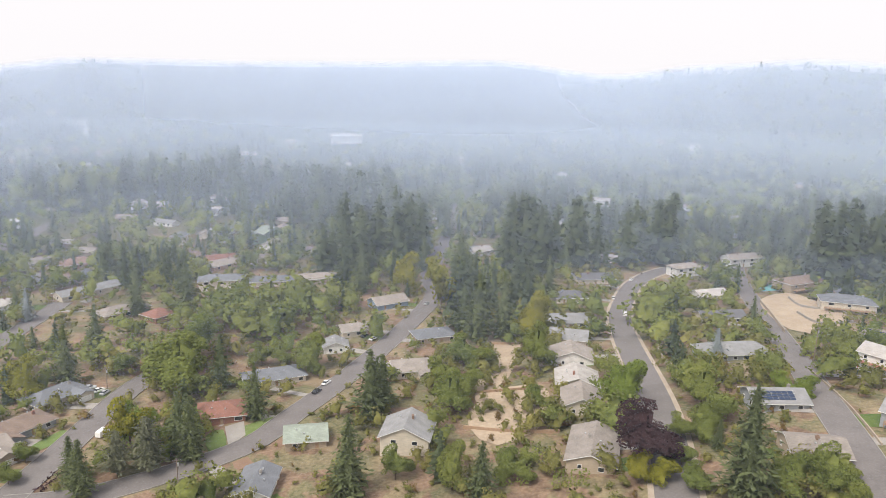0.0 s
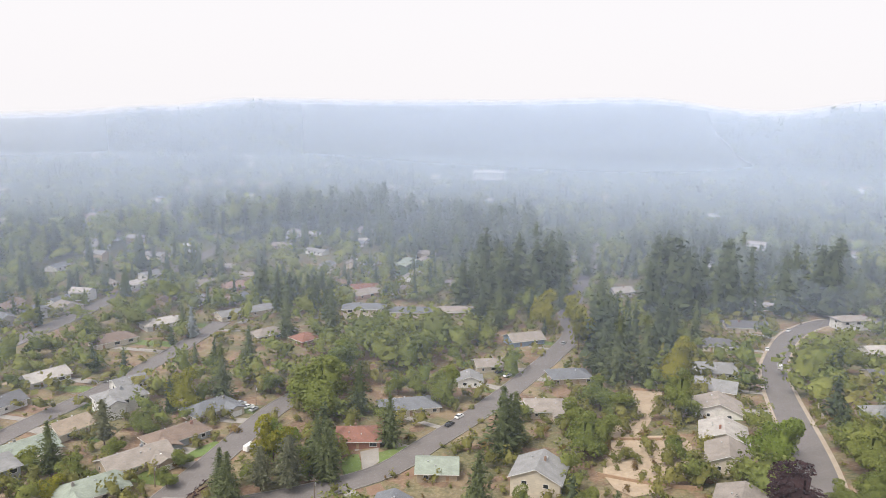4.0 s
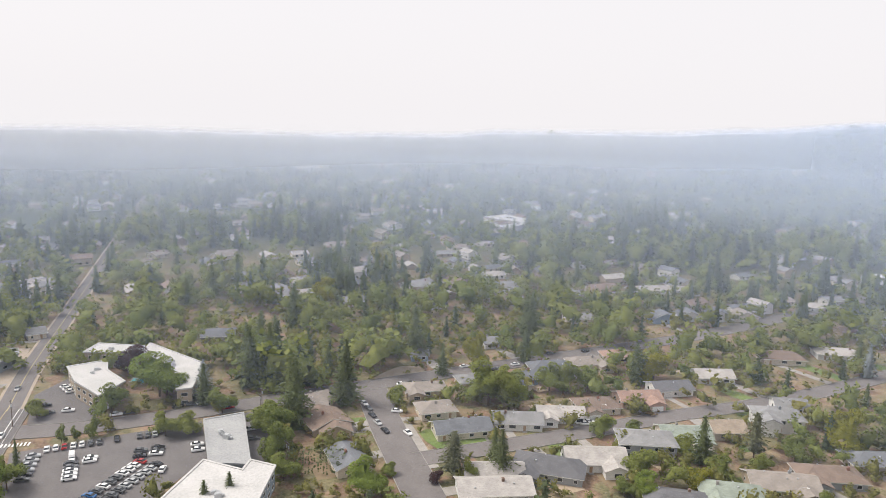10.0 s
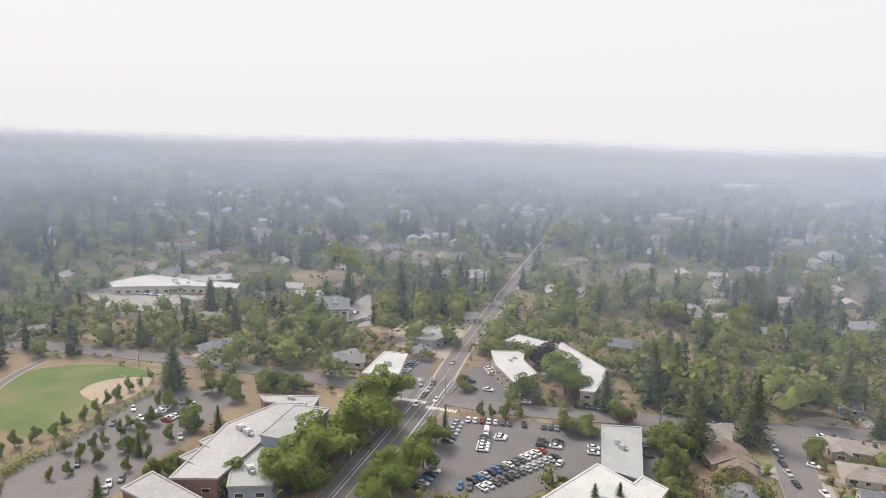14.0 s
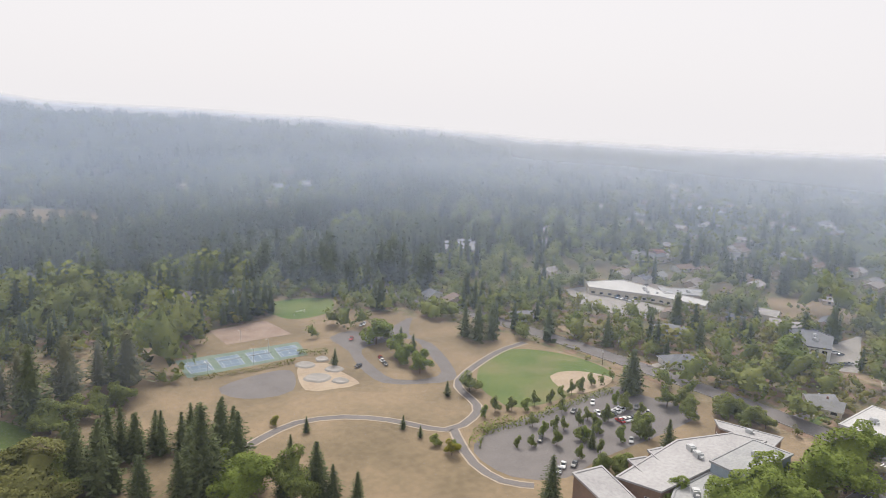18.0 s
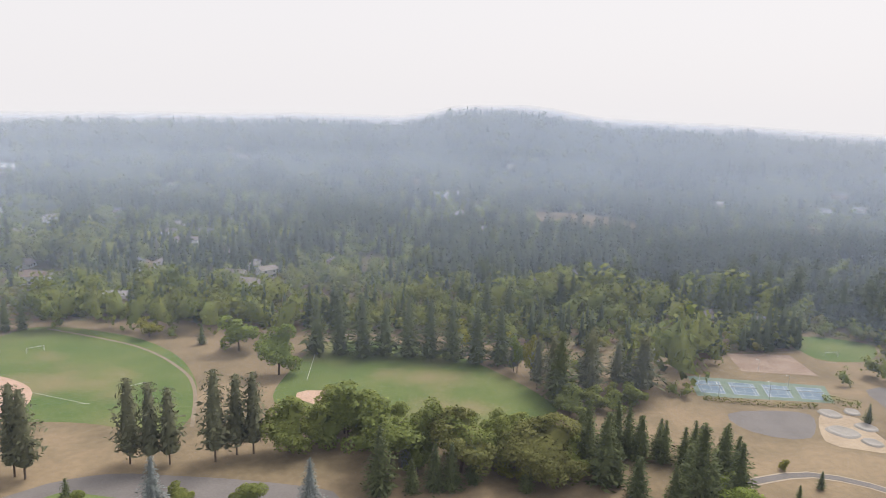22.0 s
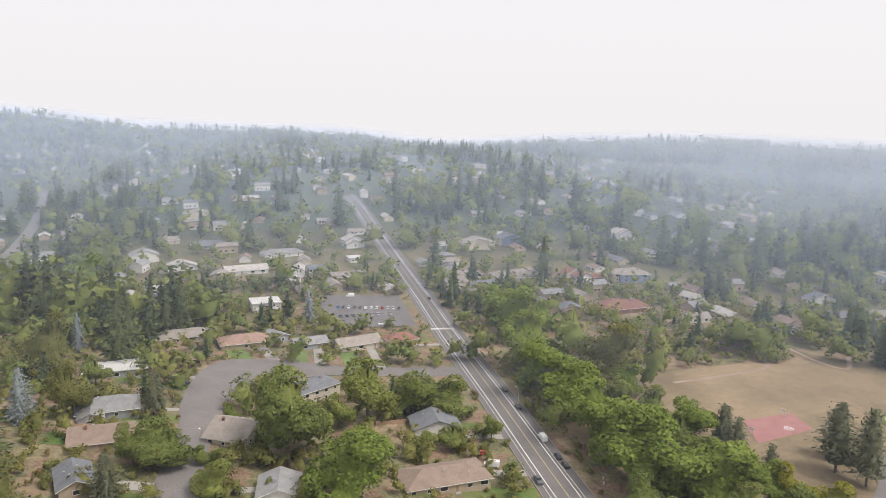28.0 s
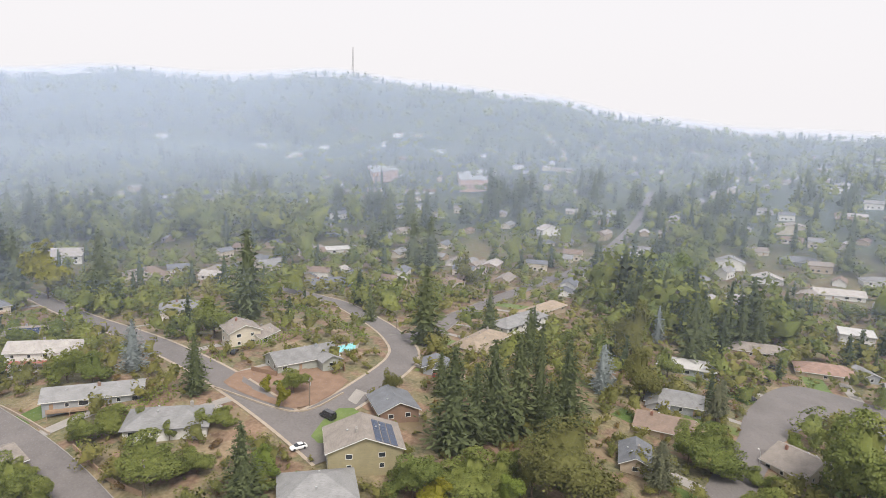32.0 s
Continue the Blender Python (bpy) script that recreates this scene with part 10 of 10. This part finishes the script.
def stand(x0, y0, x1, y1, high, count, kind):
    """A stand of trees along a line, a few deep: c conifers, b broadleaves, m mixed."""
    d = max(14.0, 0.06 * math.hypot(x0 + x1, y0 + y1))
    for _ in range(count):
        t, back = rr.uniform(-0.03, 1.03), rr.uniform(-0.15, 1.0) * d
        x, y = x0 + (x1 - x0) * t, y0 + (y1 - y0) * t
        k = 1 + back / math.hypot(x, y)
        x, y = x * k, y * k
        if not free(x, y, 0.5, 2.5):
            continue
        if kind == "c" or kind == "m" and rr.random() < 0.4:
            h = high * rr.uniform(0.70, 1.06)
            stand_fir.append((x, y, h, h * rr.uniform(1.1, 1.6)))
        else:
            h = high * rr.uniform(0.55, 0.9)
            stand_dec.append((x, y, h, h * rr.uniform(1.0, 1.4)))


stand(-179, 725, -56, 719, 32, 60, "c")
stand(286, 563, 362, 571, 32, 34, "c")
stand(36, 600, 113, 624, 32, 26, "c")
stand(102, 530, 160, 536, 32, 14, "c")
stand(155, 517, 276, 550, 30, 34, "m")
stand(-431, 680, -299, 764, 32, 44, "c")
stand(-40, 577, 35, 565, 30, 20, "m")
stand(-190, 417, -60, 443, 20, 26, "m")
stand(-71, 378, -8, 433, 32, 14, "c")
stand(-129, 546, -16, 537, 32, 44, "c")
stand(-470, 301, -397, 499, 32, 70, "m")
stand(-398, 535, -281, 667, 32, 40, "m")
stand(-377, 134, -335, 247, 20, 16, "m")
stand(-443, 323, -383, 575, 32, 40, "m")
stand(-665, 9, -645, 183, 29, 40, "m")
stand(57, -345, -46, -349, 20, 46, "b")
stand(49, -347, 17, -347, 27, 12, "c")
stand(195, -381, 71, -397, 20, 44, "b")
stand(275, -498, 190, -527, 32, 44, "m")
stand(56, -667, -225, -641, 24, 80, "c")
stand(-98, -394, -231, -388, 32, 70, "m")
stand(-177, -499, -409, -557, 32, 120, "c")
stand(-217, -431, -316, -328, 32, 80, "c")
stand(-184, -467, -354, -550, 32, 120, "c")
stand(573, 386, 591, 295, 32, 18, "c")
stand(678, 269, 686, 214, 32, 9, "c")
stand(782, 198, 779, 121, 32, 10, "c")
stand(545, 80, 497, 31, 32, 8, "m")
stand(669, -205, 706, -385, 32, 44, "m")
stand(345, 67, 354, 16, 25, 12, "m")
stand(-376, -86, -405, -35, 19, 26, "m")
stand(-448, -101, -459, -19, 25, 34, "m")
stand(-451, 61, -469, 143, 23, 20, "m")
stand(-521, -215, -512, -137, 23, 24, "c")
stand(219, 419, 263, 417, 52, 34, "c")
stand(163, 497, 271, 527, 31, 30, "c")
stand(36, 423, 149, 463, 46, 34, "c")
stand(-64, 440, -10, 446, 46, 16, "c")
stand(-110, 589, -42, 574, 46, 26, "c")
stand(-268, 811, -203, 696, 45, 8, "c")
stand(-351, 608, -230, 692, 45, 30, "m")
stand(-187, 377, -153, 364, 26, 8, "c")
stand(-155, 374, -135, 371, 21, 6, "c")
stand(4, 319, 44, 338, 34, 14, "c")
stand(-101, 296, -51, 331, 22, 20, "b")
stand(-300, 643, -170, 692, 43, 36, "c")
stand(-620, 399, -589, 448, 21, 12, "m")
stand(-301, 58, -265, 70, 28, 10, "m")
stand(-267, 82, -259, 92, 22, 5, "c")
stand(-327, 107, -299, 130, 15, 8, "b")
stand(-392, 196, -376, 217, 18, 5, "b")
stand(395, 81, 367, 45, 40, 10, "m")
stand(384, 42, 361, -9, 34, 14, "m")
stand(593, -350, 555, -389, 46, 10, "m")
stand(458, -366, 390, -482, 40, 30, "m")
stand(375, 568, 384, 467, 46, 20, "m")
stand(451, 457, 472, 336, 46, 26, "b")
stand(727, 643, 713, 566, 33, 8, "c")
stand(698, 277, 691, 224, 46, 8, "c")
stand(829, 207, 842, 190, 46, 3, "c")
stand(48, -470, -27, -417, 23, 22, "b")
stand(-39, -412, -135, -403, 27, 26, "b")
stand(-95, -611, -195, -554, 36, 30, "c")
stand(-174, -492, -268, -420, 29, 30, "c")
stand(523, 91, 478, 40, 22, 20, "m")
stand(730, 134, 714, 33, 28, 34, "c")
stand(760, 96, 600, 10, 24, 16, "m")
stand(406, 72, 396, 34, 16, 8, "b")
stand(191, -396, 59, -378, 27, 40, "b")

woods("garden_conifers", mid_fir, FIRM_C, "leaves_far_fir", "dark firs standing between the houses")
woods("leafy_garden_trees", [q for q in mid_dec if math.hypot(q[0], q[1]) < 270], FINEST_B, "leaves_far_dec", "rounded green garden trees close to the houses")
woods("garden_broadleaves", [q for q in mid_dec if math.hypot(q[0], q[1]) >= 270], FINE_B, "leaves_far_dec", "rounded green broadleaf trees between the houses")
woods("conifer_stands", stand_fir, FIRM_C, "leaves_far_fir", "stands of tall dark firs among the houses")
woods("broadleaf_stands", stand_dec, FINE_B, "leaves_far_dec", "belts of dull green broadleaf trees round the park")
woods("far_conifers", fir_spots, LITE_C, "leaves_far_fir", "dark conifer woods fading into the haze")
woods("far_broadleaves", dec_spots, LITE_B, "leaves_far_dec", "dull green broadleaf woods among distant houses")
woods("ridge_conifers", fir_far, LEAST_C, "leaves_far_fir", "dark conifers covering the distant ridges")
woods("ridge_broadleaves", dec_far, LEAST_B, "leaves_far_dec", "dull green woods covering the distant slopes")
